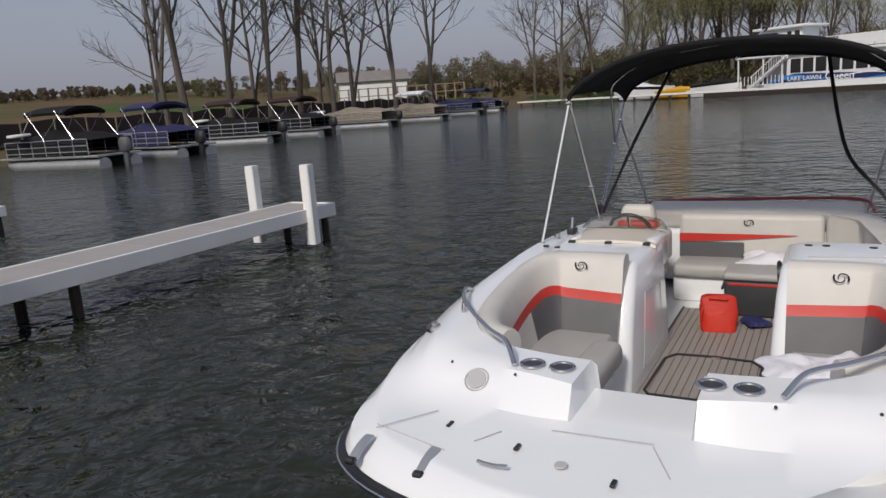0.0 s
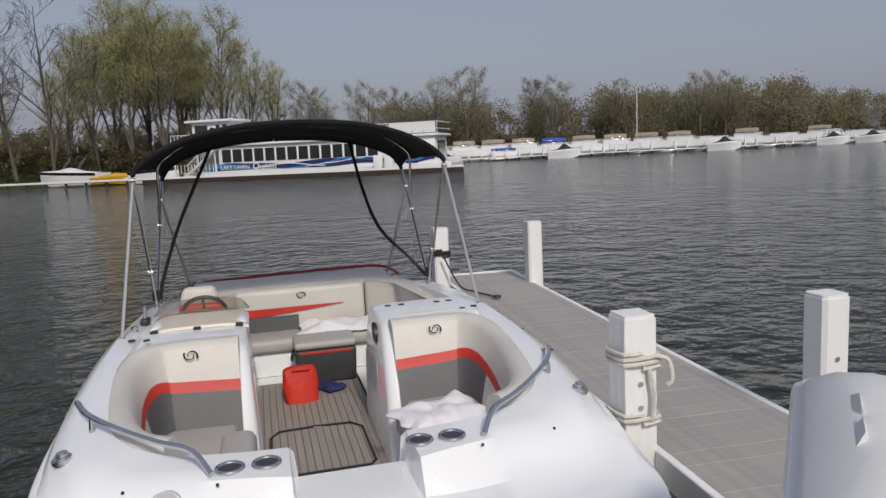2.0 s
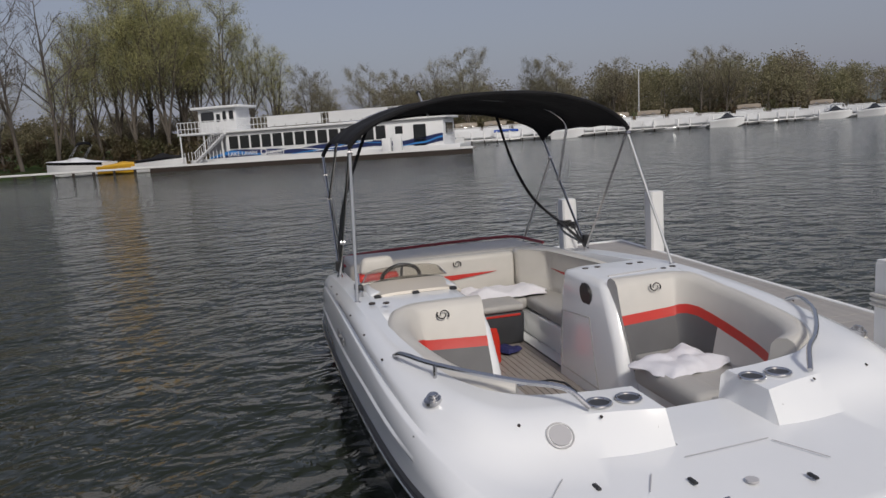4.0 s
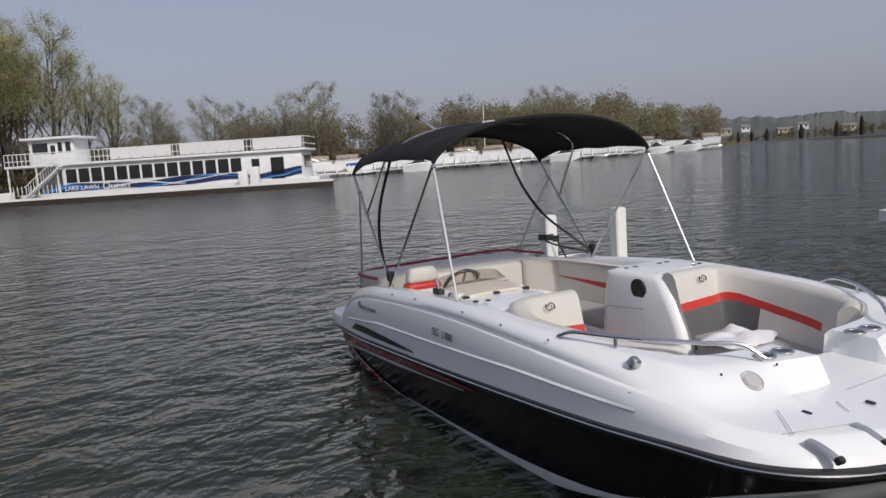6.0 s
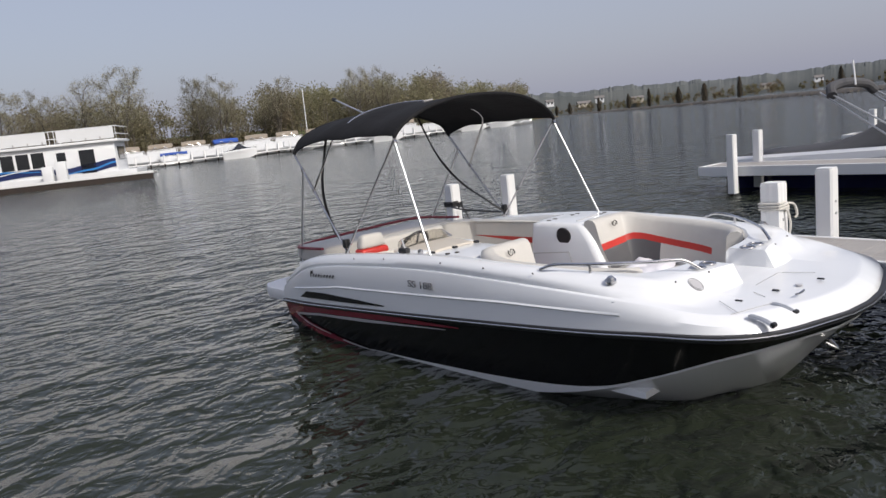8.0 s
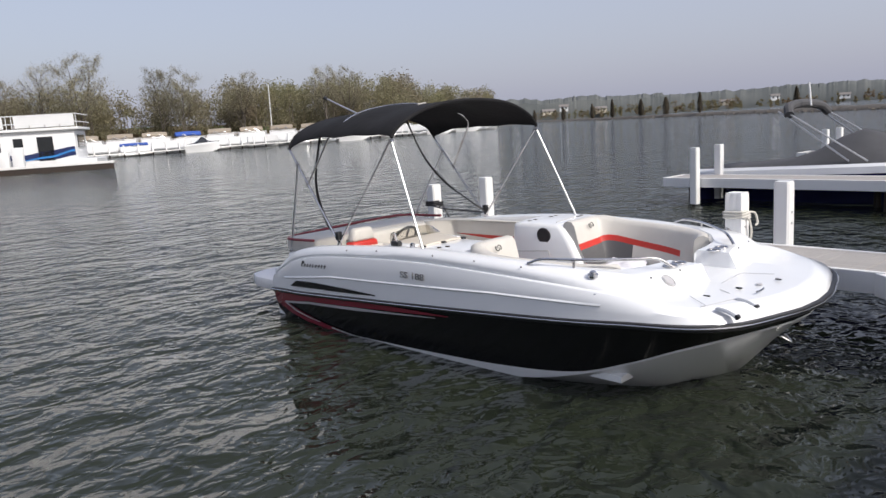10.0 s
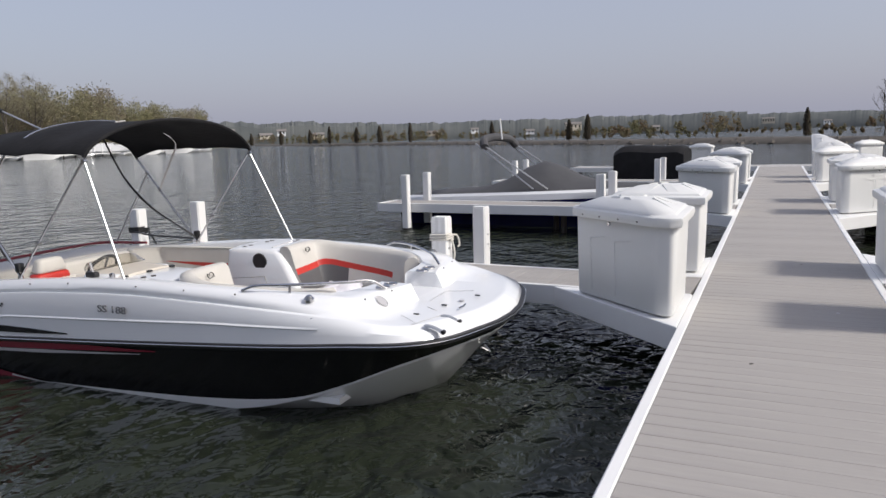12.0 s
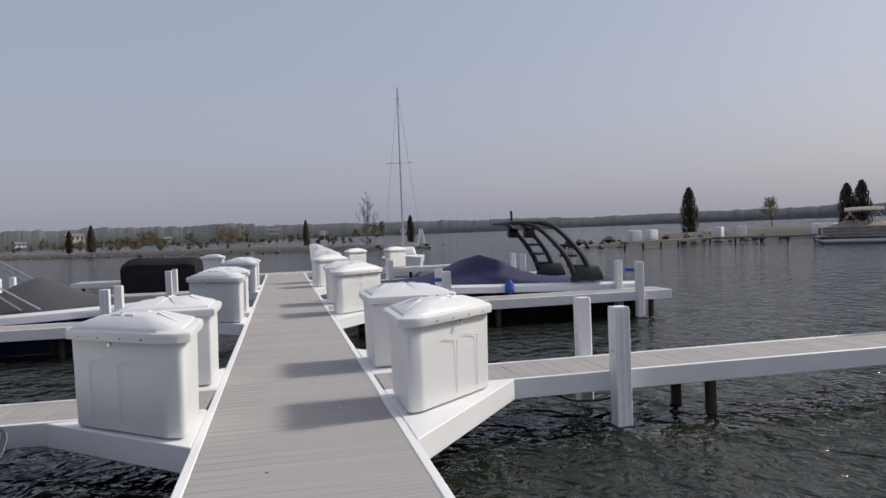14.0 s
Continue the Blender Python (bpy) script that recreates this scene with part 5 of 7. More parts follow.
def tree(seed, height, leafy, label, group, rise=0.55, trunk=0.014, stems=2, low=0.3, reach=0.3, leaf=None):
    """One or more stems that part near the ground, each with its limbs."""
    rng = random.Random(seed)
    thing = empty("tree", label, "tree", group)
    wood, limbs, tips = bmesh.new(), bmesh.new(), []
    radius = height * trunk
    main, _ = bend(rng, Vector((0, 0, -0.4)), Vector((rng.uniform(-0.05, 0.05), rng.uniform(-0.05, 0.05), 1)), height * 0.94, 8, 0.07, 0.05)
    add_tube(wood, main, radius, 9, radius * 0.14)
    crown_limbs(rng, limbs, main, radius, height, low, 13, reach, rise, tips)
    for k in range(stems - 1):
        q, aim = branch_off(rng, main, rng.uniform(0.06, 0.28), 0.80, 2.2 * k + rng.uniform(0, 1.5))
        fork, _ = bend(rng, q, aim, height * rng.uniform(0.62, 0.8), 6, 0.08, 0.05)
        add_tube(wood, fork, radius * 0.7, 7, radius * 0.1)
        crown_limbs(rng, limbs, fork, radius * 0.7, height * 0.85, low * 0.9, 10, reach, rise, tips)
    part("trunk", wood, bark, thing, "grey-brown trunk")
    part("branchwork", limbs, bark, thing, "bare grey-brown branches and twigs")
    if leafy:
        crown = bmesh.new()
        leaf_quads(crown, rng, [p for p in tips if p.z > height * rng.uniform(0.25, 0.5)], leafy, 0.075, 0.026 * height)
        part("crown", crown, leaf or leaf_spring, thing, "thin yellow-green spring leaves", smooth=False)
    return thing


def bearing(yaw, far, z=0.0, at=(-0.2, -1.5)):
    """A place at a bearing (degrees to the left of +y) and distance from the dock."""
    return at[0] - math.sin(radians(yaw)) * far, at[1] + math.cos(radians(yaw)) * far, z


def scatter(kind, spots):
    """Copies of a tree at spots of yaw, distance, base height, scale, turn."""
    for k, (yaw, far, z, size, turn) in enumerate(spots):
        m = pose(*bearing(yaw, far, z), 0, 0, turn) @ Matrix.Diagonal((size, size, size, 1))
        if k == 0:
            kind.matrix_basis = m
        else:
            copy_thing(kind, m)


BARE = "bare tree with grey branches on the bank"
scatter(tree(11, 22, 0, BARE, "bare trees", 0.44, 0.0115, 2, 0.30, 0.44), [(138.6, 62, 0.9, 1.0, 20), (131.2, 66, 0.9, 1.02, 130), (121.5, 74, 1.0, 1.0, 250), (127.5, 84, 1.2, 0.95, 70), (111, 108, 1.4, 0.9, 200), (152, 62, 1, 0.8, 10)])
scatter(tree(23, 24, 0, BARE, "bare trees", 0.46, 0.0125, 2, 0.28, 0.46), [(137.0, 57, 0.9, 1.05, 0), (134.2, 68, 1.0, 1.0, 90), (129.0, 70, 1.0, 1.0, 170), (118.9, 90, 1.2, 0.95, 45), (106.5, 118, 1.4, 0.95, 300)])
scatter(tree(37, 20, 0, BARE, "bare trees", 0.42, 0.0115, 2, 0.26, 0.46), [(124.8, 72, 1.0, 1.1, 0), (132.5, 78, 1.2, 0.95, 60), (126.3, 68, 1.0, 1.0, 200), (109.0, 112, 1.4, 1.15, 120), (104.2, 122, 1.4, 1.2, 20), (139.5, 72, 1.1, 0.75, 100)])
scatter(tree(41, 24, 12, "tall poplar with thin spring leaves", "poplars by the ferry", 0.56, 0.012, 4, 0.18, 0.38), [(99.0, 136, 1.5, 1.12, 80), (96.8, 134, 1.5, 1.1, 190), (92.8, 136, 1.5, 1.0, 30), (103.2, 134, 1.5, 0.7, 50), (98.0, 150, 1.8, 1.15, 300), (100.2, 142, 1.6, 1.08, 20), (95.4, 140, 1.5, 1.02, 110)])
scatter(tree(47, 24, 9, "tall poplar with thin spring leaves", "poplars by the ferry", 0.54, 0.013, 4, 0.2, 0.38), [(101.4, 138, 1.5, 0.98, 0), (94.8, 138, 1.5, 1.05, 260), (90.8, 140, 1.5, 0.85, 140), (88.8, 142, 1.5, 0.75, 75), (95.9, 152, 1.8, 1.1, 230)])
scatter(tree(53, 15, 7, "spreading tree with thin spring leaves", "shore trees", 0.42, 0.012, 3, 0.2, 0.44, leaf_tan), [(86.4, 142, 1.5, 1.0, 0), (85.2, 150, 1.6, 0.85, 90), (82.0, 172, 1.8, 1.15, 40), (107.5, 130, 1.5, 0.9, 200), (79.4, 182, 2, 1.1, 10), (76.5, 186, 2, 1.25, 120), (74.0, 184, 2, 1.4, 220), (68.9, 190, 2, 1.2, 300), (67.4, 192, 2, 1.2, 20), (62.8, 196, 2.2, 1.1, 160), (56.6, 200, 2.4, 1.15, 70), (54.9, 205, 2.4, 1.15, 10)])
lone = tree(61, 6.2, 0, "small bare tree on the breakwater", "", 0.52, 0.013, 3, 0.25, 0.34)
lone.matrix_basis = pose(*bearing(-6.9, 96, 0.7), 0, 0, 0) @ Matrix.Diagonal((1.25, 1.25, 1.25, 1))
small = tree(67, 4.5, 2, "small budding tree on the spit", "", 0.5, 0.014, 2, 0.3, 0.4, leaf_tan)
small.matrix_basis = pose(*bearing(-38.9, 92, 0.6))


def woods(name, label, stretches, mat, seed, size=0.25, quads=420, trunks=True):
    """Woodland too thick to count: trunks and ragged clumps of leaves along bearings."""
    rng = random.Random(seed)
    leaves, wood = bmesh.new(), bmesh.new()
    for yaw0, yaw1, far0, far1, z0, low, high, count in stretches:
        for _ in range(count):
            f = rng.random()
            depth = rng.uniform(0, 22)
            yaw, far = yaw0 + (yaw1 - yaw0) * f, far0 + (far1 - far0) * f + depth
            h = rng.uniform(low, high)
            base = Vector(bearing(yaw, far, z0 + depth * 0.06))
            wide = h * rng.uniform(0.26, 0.40)
            if trunks:
                add_tube(wood, [base, base + Vector((rng.uniform(-0.5, 0.5), rng.uniform(-0.5, 0.5), h * 0.75))], 0.16, 3, 0.05)
            lobes = []
            for _ in range(9):
                a, t = rng.uniform(0, 6.283), rng.random() ** 0.8
                r = wide * 0.75 * math.sqrt(max(0.03, 1 - (1.7 * t - 0.75) ** 2)) * math.sqrt(rng.random())
                lobes.append((base + Vector((math.cos(a) * r, math.sin(a) * r, h * (0.14 + 0.74 * t))), wide * rng.uniform(0.3, 0.52)))
            for _ in range(int(quads * rng.uniform(0.7, 1.2))):
                middle, big = lobes[rng.randrange(9)]
                way = Vector((rng.gauss(0, 1), rng.gauss(0, 1), rng.gauss(0, 1))).normalized()
                c = middle + way * big * rng.uniform(0.45, 1.05)
                u = Vector((rng.uniform(-1, 1), rng.uniform(-1, 1), rng.uniform(-1, 1))).normalized() * size * rng.uniform(0.5, 1.2)
                v = u.orthogonal().normalized() * size * rng.uniform(0.4, 0.9)
                leaves.faces.new([leaves.verts.new(q) for q in (c - u, c + v, c + u, c - v)])
    ob = part(name, leaves, mat, smooth=False)
    tagged(ob, label, "woodland", kind="stuff")
    if trunks:
        part("trunks", wood, bark, ob, "thin grey trunks", smooth=False)
    else:
        wood.free()
    return ob


woods("woodland", "olive-brown spring woods on the far bank", [(81, 62, 186, 200, 1.5, 10, 16, 130), (64, 50, 196, 215, 2, 12, 17.5, 150), (52, 43.4, 215, 300, 2, 10, 16, 110), (123, 103, 165, 150, 2.5, 5, 9, 90), (103, 84, 160, 165, 2, 6, 10, 90), (137, 123, 190, 170, 6.0, 3, 6, 60), (160, 137, 200, 195, 8.2, 1.4, 3.0, 260)], leaf_woods, 5)
woods("shrubs", "low spring shrubs and brush along the shore", [(108, 84, 124, 134, 0.4, 2.5, 5.5, 150), (84, 44, 176, 205, 0.2, 2.5, 6, 190), (125, 108, 146, 128, 1.2, 2, 4, 70)], leaf_shrub, 9, 0.30, 150, False)


def conifer(seed, h, label):
    """A narrow columnar juniper: short trunk and a ragged spindle of foliage."""
    rng = random.Random(seed)
    thing = empty("conifer", label, "conifer", "columnar conifers")
    part("trunk", tube([(0, 0, -0.3), (0, 0, h * 0.3)], 0.07, 6), bark, thing)
    bm = bmesh.new()
    for _ in range(900):
        t = rng.random()
        r = 0.20 * h * (max(0.0, math.sin(math.pi * min(1, t * 0.72 + 0.24))) ** 0.75) * math.sqrt(rng.random())
        a = rng.uniform(0, 6.283)
        c = Vector((math.cos(a) * r, math.sin(a) * r, h * (0.06 + 0.94 * t)))
        u = Vector((rng.uniform(-0.4, 0.4), rng.uniform(-0.4, 0.4), 1)).normalized() * 0.05 * h * rng.uniform(0.6, 1.3)
        v = Vector((math.cos(a + 1.57), math.sin(a + 1.57), rng.uniform(-0.4, 0.4))) * 0.022 * h
        bm.faces.new([bm.verts.new(q) for q in (c - u, c + v, c + u, c - v)])
    part("crown", bm, conifer_leaf, thing, "dark brown-green foliage", smooth=False)
    return thing


# ---- breakwater and spit ----
def rock_bank(name, line, width, height, label, seed, rocks):
    """A low mound with many rocks set on it."""
    rng = random.Random(seed)
    bm = bmesh.new()
    pts = [Vector((x, y, 0)) for x, y in line]
    dense = []
    for a, b in zip(pts, pts[1:]):
        k = max(1, int((b - a).length / 4))
        dense += [a.lerp(b, i / k) for i in range(k)]
    dense.append(pts[-1])
    rows = []
    for i, p in enumerate(dense):
        d = (dense[min(i + 1, len(dense) - 1)] - dense[max(i - 1, 0)]).normalized()
        n = Vector((-d.y, d.x, 0))
        end = min(1.0, (len(dense) - 1 - i) / 3 + 0.15, i / 3 + 0.15)
        rows.append([p + n * (s * width * end) + Vector((0, 0, z * height * end + rng.uniform(-0.1, 0.1) * (0 < abs(z) < 2))) for s, z in ((-1, -0.8), (-0.8, 0.15), (-0.45, 0.75), (0, 1.0), (0.45, 0.75), (0.8, 0.15), (1, -0.8))])
    add_loft(bm, rows)
    bmesh.ops.recalc_face_normals(bm, faces=bm.faces)
    ob = tagged(part(name, bm, rock_mat), label, "breakwater", kind="structure")
    stones = bmesh.new()
    for _ in range(rocks):
        i = rng.randrange(len(dense))
        p = dense[i]
        d = (dense[min(i + 1, len(dense) - 1)] - dense[max(i - 1, 0)]).normalized()
        n = Vector((-d.y, d.x, 0))
        s = rng.choice((-1, -1, 1)) * rng.uniform(0.3, 1.0)
        c = p + n * s * width + d * rng.uniform(-2, 2) + Vector((0, 0, height * (1.05 - abs(s)) - 0.1))
        r = rng.uniform(0.25, 0.6)
        vs = [stones.verts.new(c + Vector((x * r * rng.uniform(0.7, 1.2), y * r * rng.uniform(0.7, 1.2), z * r * 0.7))) for x, y, z in ((1, 0, 0), (0, 1, 0), (-1, 0, 0), (0, -1, 0), (0.2, 0.1, 1), (0, 0, -1))]
        for a, b in ((0, 1), (1, 2), (2, 3), (3, 0)):
            stones.faces.new((vs[a], vs[b], vs[4]))
            stones.faces.new((vs[b], vs[a], vs[5]))
    tagged(part("rocks", stones, rock_mat, ob, smooth=False), "", kind="stuff")
    return ob


rock_bank("breakwater", [(-330, 395), (-225, 296), (-140, 222), (-81, 174), (-48, 142), (-25, 121), (-8, 107), (6, 97), (19, 88)], 4.0, 0.8, "low rocky breakwater with dry grass", 4, 700)
rock_bank("rock_spit", [(29, 60), (40, 63), (52, 64), (62, 58), (80, 52), (120, 40)], 3.5, 1.15, "low rocky spit with docks along it", 6, 240)
rng = random.Random(8)
conifers = [conifer(s, 4.4, "dark columnar conifer on the breakwater") for s in (1, 2, 3)]
spots = [(43.0, 345, 1.1), (41.3, 330, 1.2), (40.4, 325, 1.25), (39.4, 315, 1.4), (37.2, 300, 1.4), (35.0, 285, 1.5), (33.5, 272, 1.6), (31.4, 255, 1.5), (29.6, 240, 1.55), (27.2, 218, 1.4), (20.8, 180, 1.3), (14.8, 138, 0.95), (13.4, 133, 1.18), (-1.9, 108, 0.93), (-10.1, 100, 0.98)]
for k, (yaw, far, size) in enumerate(spots):
    m = pose(*bearing(yaw, far, 0.7, (-0.2, -5.9)), 0, 0, 40 * k) @ Matrix.Diagonal((size * 0.85 * rng.uniform(0.8, 1.1), size * 0.85, size * 0.84 * rng.uniform(0.9, 1.1), 1))
    if k < 3:
        conifers[k].matrix_basis = m
    else:
        copy_thing(conifers[k % 3], m)
for yaw, far, size in ((-31.6, 86, 1.22), (-42.0, 84, 1.1), (-42.9, 84, 1.15)):
    copy_thing(conifers[k % 3], pose(*bearing(yaw, far, 0.5, (-0.2, -5.9)), 0, 0, yaw) @ Matrix.Diagonal((size * 1.15, size * 1.15, size, 1)))
woods("brush", "reddish and green brush on the breakwater", [(44, 25, 345, 205, 0.6, 1.5, 4.2, 150), (25, 6, 205, 118, 0.6, 1.0, 2.3, 110), (6, -8, 118, 98, 0.6, 0.5, 1.1, 60), (2.5, 5, 112, 116, 0.6, 2.5, 4.0, 8), (11, 8.5, 130, 122, 0.6, 2.0, 3.4, 7), (-6, -8.4, 96, 96, 0.6, 1.4, 2.4, 7)], leaf_shrub, 21, 0.15, 170, False)

# ---- far shores ----
def far_hills(name, stretches, label, seed):
    """Wooded hills across the lake: a ragged ridge with depth; their colour holds the haze."""
    bm = bmesh.new()
    for yaw0, yaw1, far, low, high in stretches:
        rows = []
        n = int(abs(yaw1 - yaw0) * 16)
        for k in range(n + 1):
            f = k / n
            yaw = yaw0 + (yaw1 - yaw0) * f
            h = low + (high - low) * f
            p = Vector(bearing(yaw, far))
            w = far * 0.002
            h = h * (1 + 0.12 * noise.noise(Vector((yaw * 0.35, seed, 0))) + 0.09 * noise.noise(Vector((yaw * 1.7, seed, 3))) + 0.05 * noise.noise(Vector((yaw * 6.0, seed, 7))) + 0.022 * noise.noise(Vector((yaw * 15.0, seed, 11))))
            out = (p - Vector((0, 0, 0))).normalized()
            rows.append([p + Vector((0, 0, -1)), p + Vector((0, 0, h * 0.3)) + out * w, p + out * 6 * w + Vector((0, 0, h * 0.8)), p + out * 14 * w + Vector((0, 0, h)), p + out * 60 * w + Vector((0, 0, h * 0.9))])
        add_loft(bm, rows)
    bmesh.ops.recalc_face_normals(bm, faces=bm.faces)
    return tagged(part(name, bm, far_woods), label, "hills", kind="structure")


far_hills("backdrop", [(60, 30, 560, 22, 15), (33, 2, 640, 15, 16), (6, -22, 1050, 22, 17), (-18, -75, 1900, 26, 34), (-70, -180, 1500, 30, 40)], "wooded hills across the lake, haze mixed into their grey colour", 2)


def far_house(at, w, d, h, turn, label, wall=beige_siding, windows=True):
    """A small gabled house with windows."""
    thing = empty("house", label, "house", "far houses", at, turn)
    body = bmesh.new()
    add_box(body, (-w / 2, -d / 2, -1), (w / 2, d / 2, h))
    part("wall", body, wall, thing, smooth=False)
    roof = loft([[(x, -d / 2 - 0.4, h - 0.15), (x, 0, h + d * 0.3), (x, d / 2 + 0.4, h - 0.15)] for x in (-w / 2 - 0.4, w / 2 + 0.4)])
    bmesh.ops.solidify(roof, geom=roof.faces[:], thickness=0.25)
    part("roof", roof, roof_grey, thing, smooth=False)
    gable = bmesh.new()
    for x in (-w / 2 - 0.01, w / 2 + 0.01):
        gable.faces.new([gable.verts.new(p) for p in ((x, -d / 2, h), (x, d / 2, h), (x, 0, h + d * 0.28))])
    part("gable", gable, wall, thing, smooth=False)
    for k in range(max(2, int(w / 3)) if windows else 0):
        x = -w / 2 + (k + 0.5) * w / max(2, int(w / 3))
        for s in (-1, 1):
            part("window", box((x - 0.6, s * d / 2 - 0.05, h * 0.35), (x + 0.6, s * d / 2 + 0.05, h * 0.8)), glass_dark, thing)
    return thing


for k, (yaw, far, z, w, h) in enumerate(((42.5, 545, 6, 16, 6), (41.2, 548, 8, 12, 5), (38.6, 552, 5, 22, 4), (37.4, 550, 7, 14, 5), (34.6, 560, 4, 18, 5), (30.5, 625, 4, 18, 5), (25.5, 625, 4, 24, 4), (22.3, 628, 5, 14, 5), (14.6, 630, 5, 30, 9), (18.0, 630, 3, 20, 4), (0.6, 1035, 8, 34, 10), (-3.2, 1035, 4, 20, 8), (8.4, 632, 3, 14, 4), (-9.6, 1040, 3, 24, 8))):
    far_house(bearing(yaw, far, z), w * 0.45, 5, h * 0.55, yaw + 8 * (k % 3), "pale house on the far wooded shore", ferry_white if k % 2 else beige_siding)
shed = far_house((-97, -66, 3.4), 10.5, 5, 2.3, 128, "long pale shed on the field behind the bank", ferry_white, False)
deck_rail = empty("timber_railing", "weathered timber railing on the bank", "railing")
for k in range(14):
    x, y = -88 - 0.9 * k, -66 + 1.15 * k
    part("post", box((x - 0.1, y - 0.1, 2.0), (x + 0.1, y + 0.1, 4.4)), wood_fence, deck_rail)
for z in (3.2, 4.3):
    part("rail", tube([(-88, -66, z), (-99.7, -51.05, z)], 0.09, 4), wood_fence, deck_rail)

# dark silt fence with pale stakes along the left bank
fence = empty("silt_fence", "sagging black silt fence with pale stakes along the bank", "fence")
line = [(30, -53), (-10, -50), (-45, -49.5), (-75, -51), (-108, -58)]
cloth = []
for (ax, ay), (bx, by) in zip(line, line[1:]):
    for k in range(14):
        f = k / 14
        x, y = ax + (bx - ax) * f, ay + (by - ay) * f
        top = 2.55 + 0.14 * math.sin(k * 1.9 + ax)
        cloth.append([(x, y, 0.6), (x, y + 0.05 * math.sin(k * 2.3), 1.5), (x, y, top)])
        part("stake", box((x - 0.05, y + 0.05, 0.5), (x + 0.05, y + 0.12, top + 0.15)), wood_fence, fence)
part("fabric", loft(cloth), silt_black, fence, "black silt fabric")

# ---- the excursion ferry and its pier ----
PIER_END, PIER_WAY = Vector((-78.2, 20.3, 0)), Vector((-0.4576, -0.8891, 0))
PIER_TURN = math.degrees(math.atan2(PIER_WAY.y, PIER_WAY.x))
QUAY = pose(PIER_END.x, PIER_END.y, 0, 0, 0, PIER_TURN)        # x runs along the pier away from its end, -y lies behind it

pier = empty("pier", "long white-edged timber pier on dark piles", "pier")
pier.matrix_basis = QUAY
part("deck", box((-0.5, -1.6, 0.42), (76, 1.0, 0.60), 0.02, 1), deck_board, pier)
part("edge_board", box((-0.55, 1.0, 0.47), (76, 1.12, 0.72), 0.02, 1), dock_white, pier, "white edge board")
for k in range(26):
    part("pile", tube([(0.3 + 3 * k, 0.85, -1.5), (0.3 + 3 * k, 0.85, 0.45)], 0.17, 8), steel_dark, pier, "dark timber pile")
# dark box added to fill the dark gap between deck edge and water
part("fendering", box((-0.45, 0.6, -0.3), (40, 1.08, 0.47)), steel_dark, pier, "dark panel filling the gap under the deck")

ferry = empty("excursion_ferry", "white two-deck excursion ferry with blue wave stripes", "ferry")
ferry.matrix_basis = QUAY @ pose(0, -2.2, 0)
hull_pts = [(1.6, 0.2), (2.6, 0.2), (31.5, 0.2), (36.5, -0.6), (38.2, -3.0), (36.5, -5.4), (31.5, -6.2), (1.6, -6.2)]
part("hull", prism(hull_pts[::-1], -0.5, 1.05, 0.05, 1, grow=0.1), ferry_white, ferry)
house = part("deck_house", box((3.4, -5.9, 1.0), (31.2, -0.05, 4.15), 0.06, 2), ferry_white, ferry, "white passenger deck house")
part("upper_deck", box((2.9, -6.3, 4.15), (37.6, 0.35, 4.42), 0.05, 2), ferry_white, ferry)
for k in range(14):
    x = 10.4 + k * 1.47
    w = part("window", box((x, -0.10, 2.15), (x + 1.2, 0.02, 3.72), 0.02, 1), glass_dark, house, "dark saloon window")
# no opening is cut: a dark panel stands for the doorway's shaded inside
part("saloon_door", box((5.5, -0.1, 1.1), (7.0, 0.02, 3.55), 0.02, 1), glass_dark, house, "dark panel standing for the shade inside an open doorway")
part("small_window", box((8.3, -0.1, 2.6), (9.2, 0.02, 3.5), 0.02, 1), glass_dark, house)
part("end_window", box((3.28, -4.6, 2.3), (3.42, -1.2, 3.6), 0.02, 1), glass_dark, house)


def wave_band(keys, mat, y, label):
    rows = []
    for (x0, a0, b0), (x1, a1, b1) in zip(keys, keys[1:]):
        for k in range(10):
            f = k / 10
            g = f * f * (3 - 2 * f)
            x = x0 + (x1 - x0) * f
            rows.append([(x, y, a0 + (a1 - a0) * g), (x, y, b0 + (b1 - b0) * g)])
    bm = loft(rows)
    bmesh.ops.solidify(bm, geom=bm.faces[:], thickness=0.01)
    part("wave_stripe", bm, mat, ferry, label)


wave_band([(3.5, 1.5, 2.4), (6, 1.15, 2.1), (8.5, 1.25, 1.75), (12, 1.4, 2.05), (17, 1.1, 2.1), (22, 1.15, 1.75), (26, 1.2, 1.9), (30, 1.15, 2.05), (33.5, 1.1, 1.3)], ferry_navy, 0.02, "navy wave stripe")
wave_band([(3.5, 1.9, 2.1), (6, 1.35, 1.55), (9, 1.15, 1.22)], ferry_blue, 0.05, "bright blue wave stripe")
wave_band([(11, 1.72, 1.8), (14.5, 1.95, 2.12), (18, 1.3, 1.5), (23, 1.1, 1.16)], ferry_blue, 0.05, "bright blue wave stripe")
wave_band([(12, 1.98, 2.06), (16.5, 1.55, 1.65), (20, 1.2, 1.24)], ferry_white, 0.08, "white wave line")
wave_band([(17, 1.25, 1.34), (22, 1.7, 1.82), (27, 1.3, 1.38)], ferry_white, 0.08, "white wave line")
wave_band([(26.5, 1.25, 1.45), (30.5, 1.5, 1.95), (34, 1.1, 1.25)], ferry_blue, 0.05, "bright blue wave stripe")
lettering("ferry_name", "LAKE LAWN", 0.72, pose(29.0, 0.10, 1.50, 90, 0, 180), ferry_white, ferry, 0.02)
lettering("ferry_name", "Queen", 1.15, pose(25.0, 0.10, 1.52, 90, 0, 180), ferry_white, ferry, 0.02)
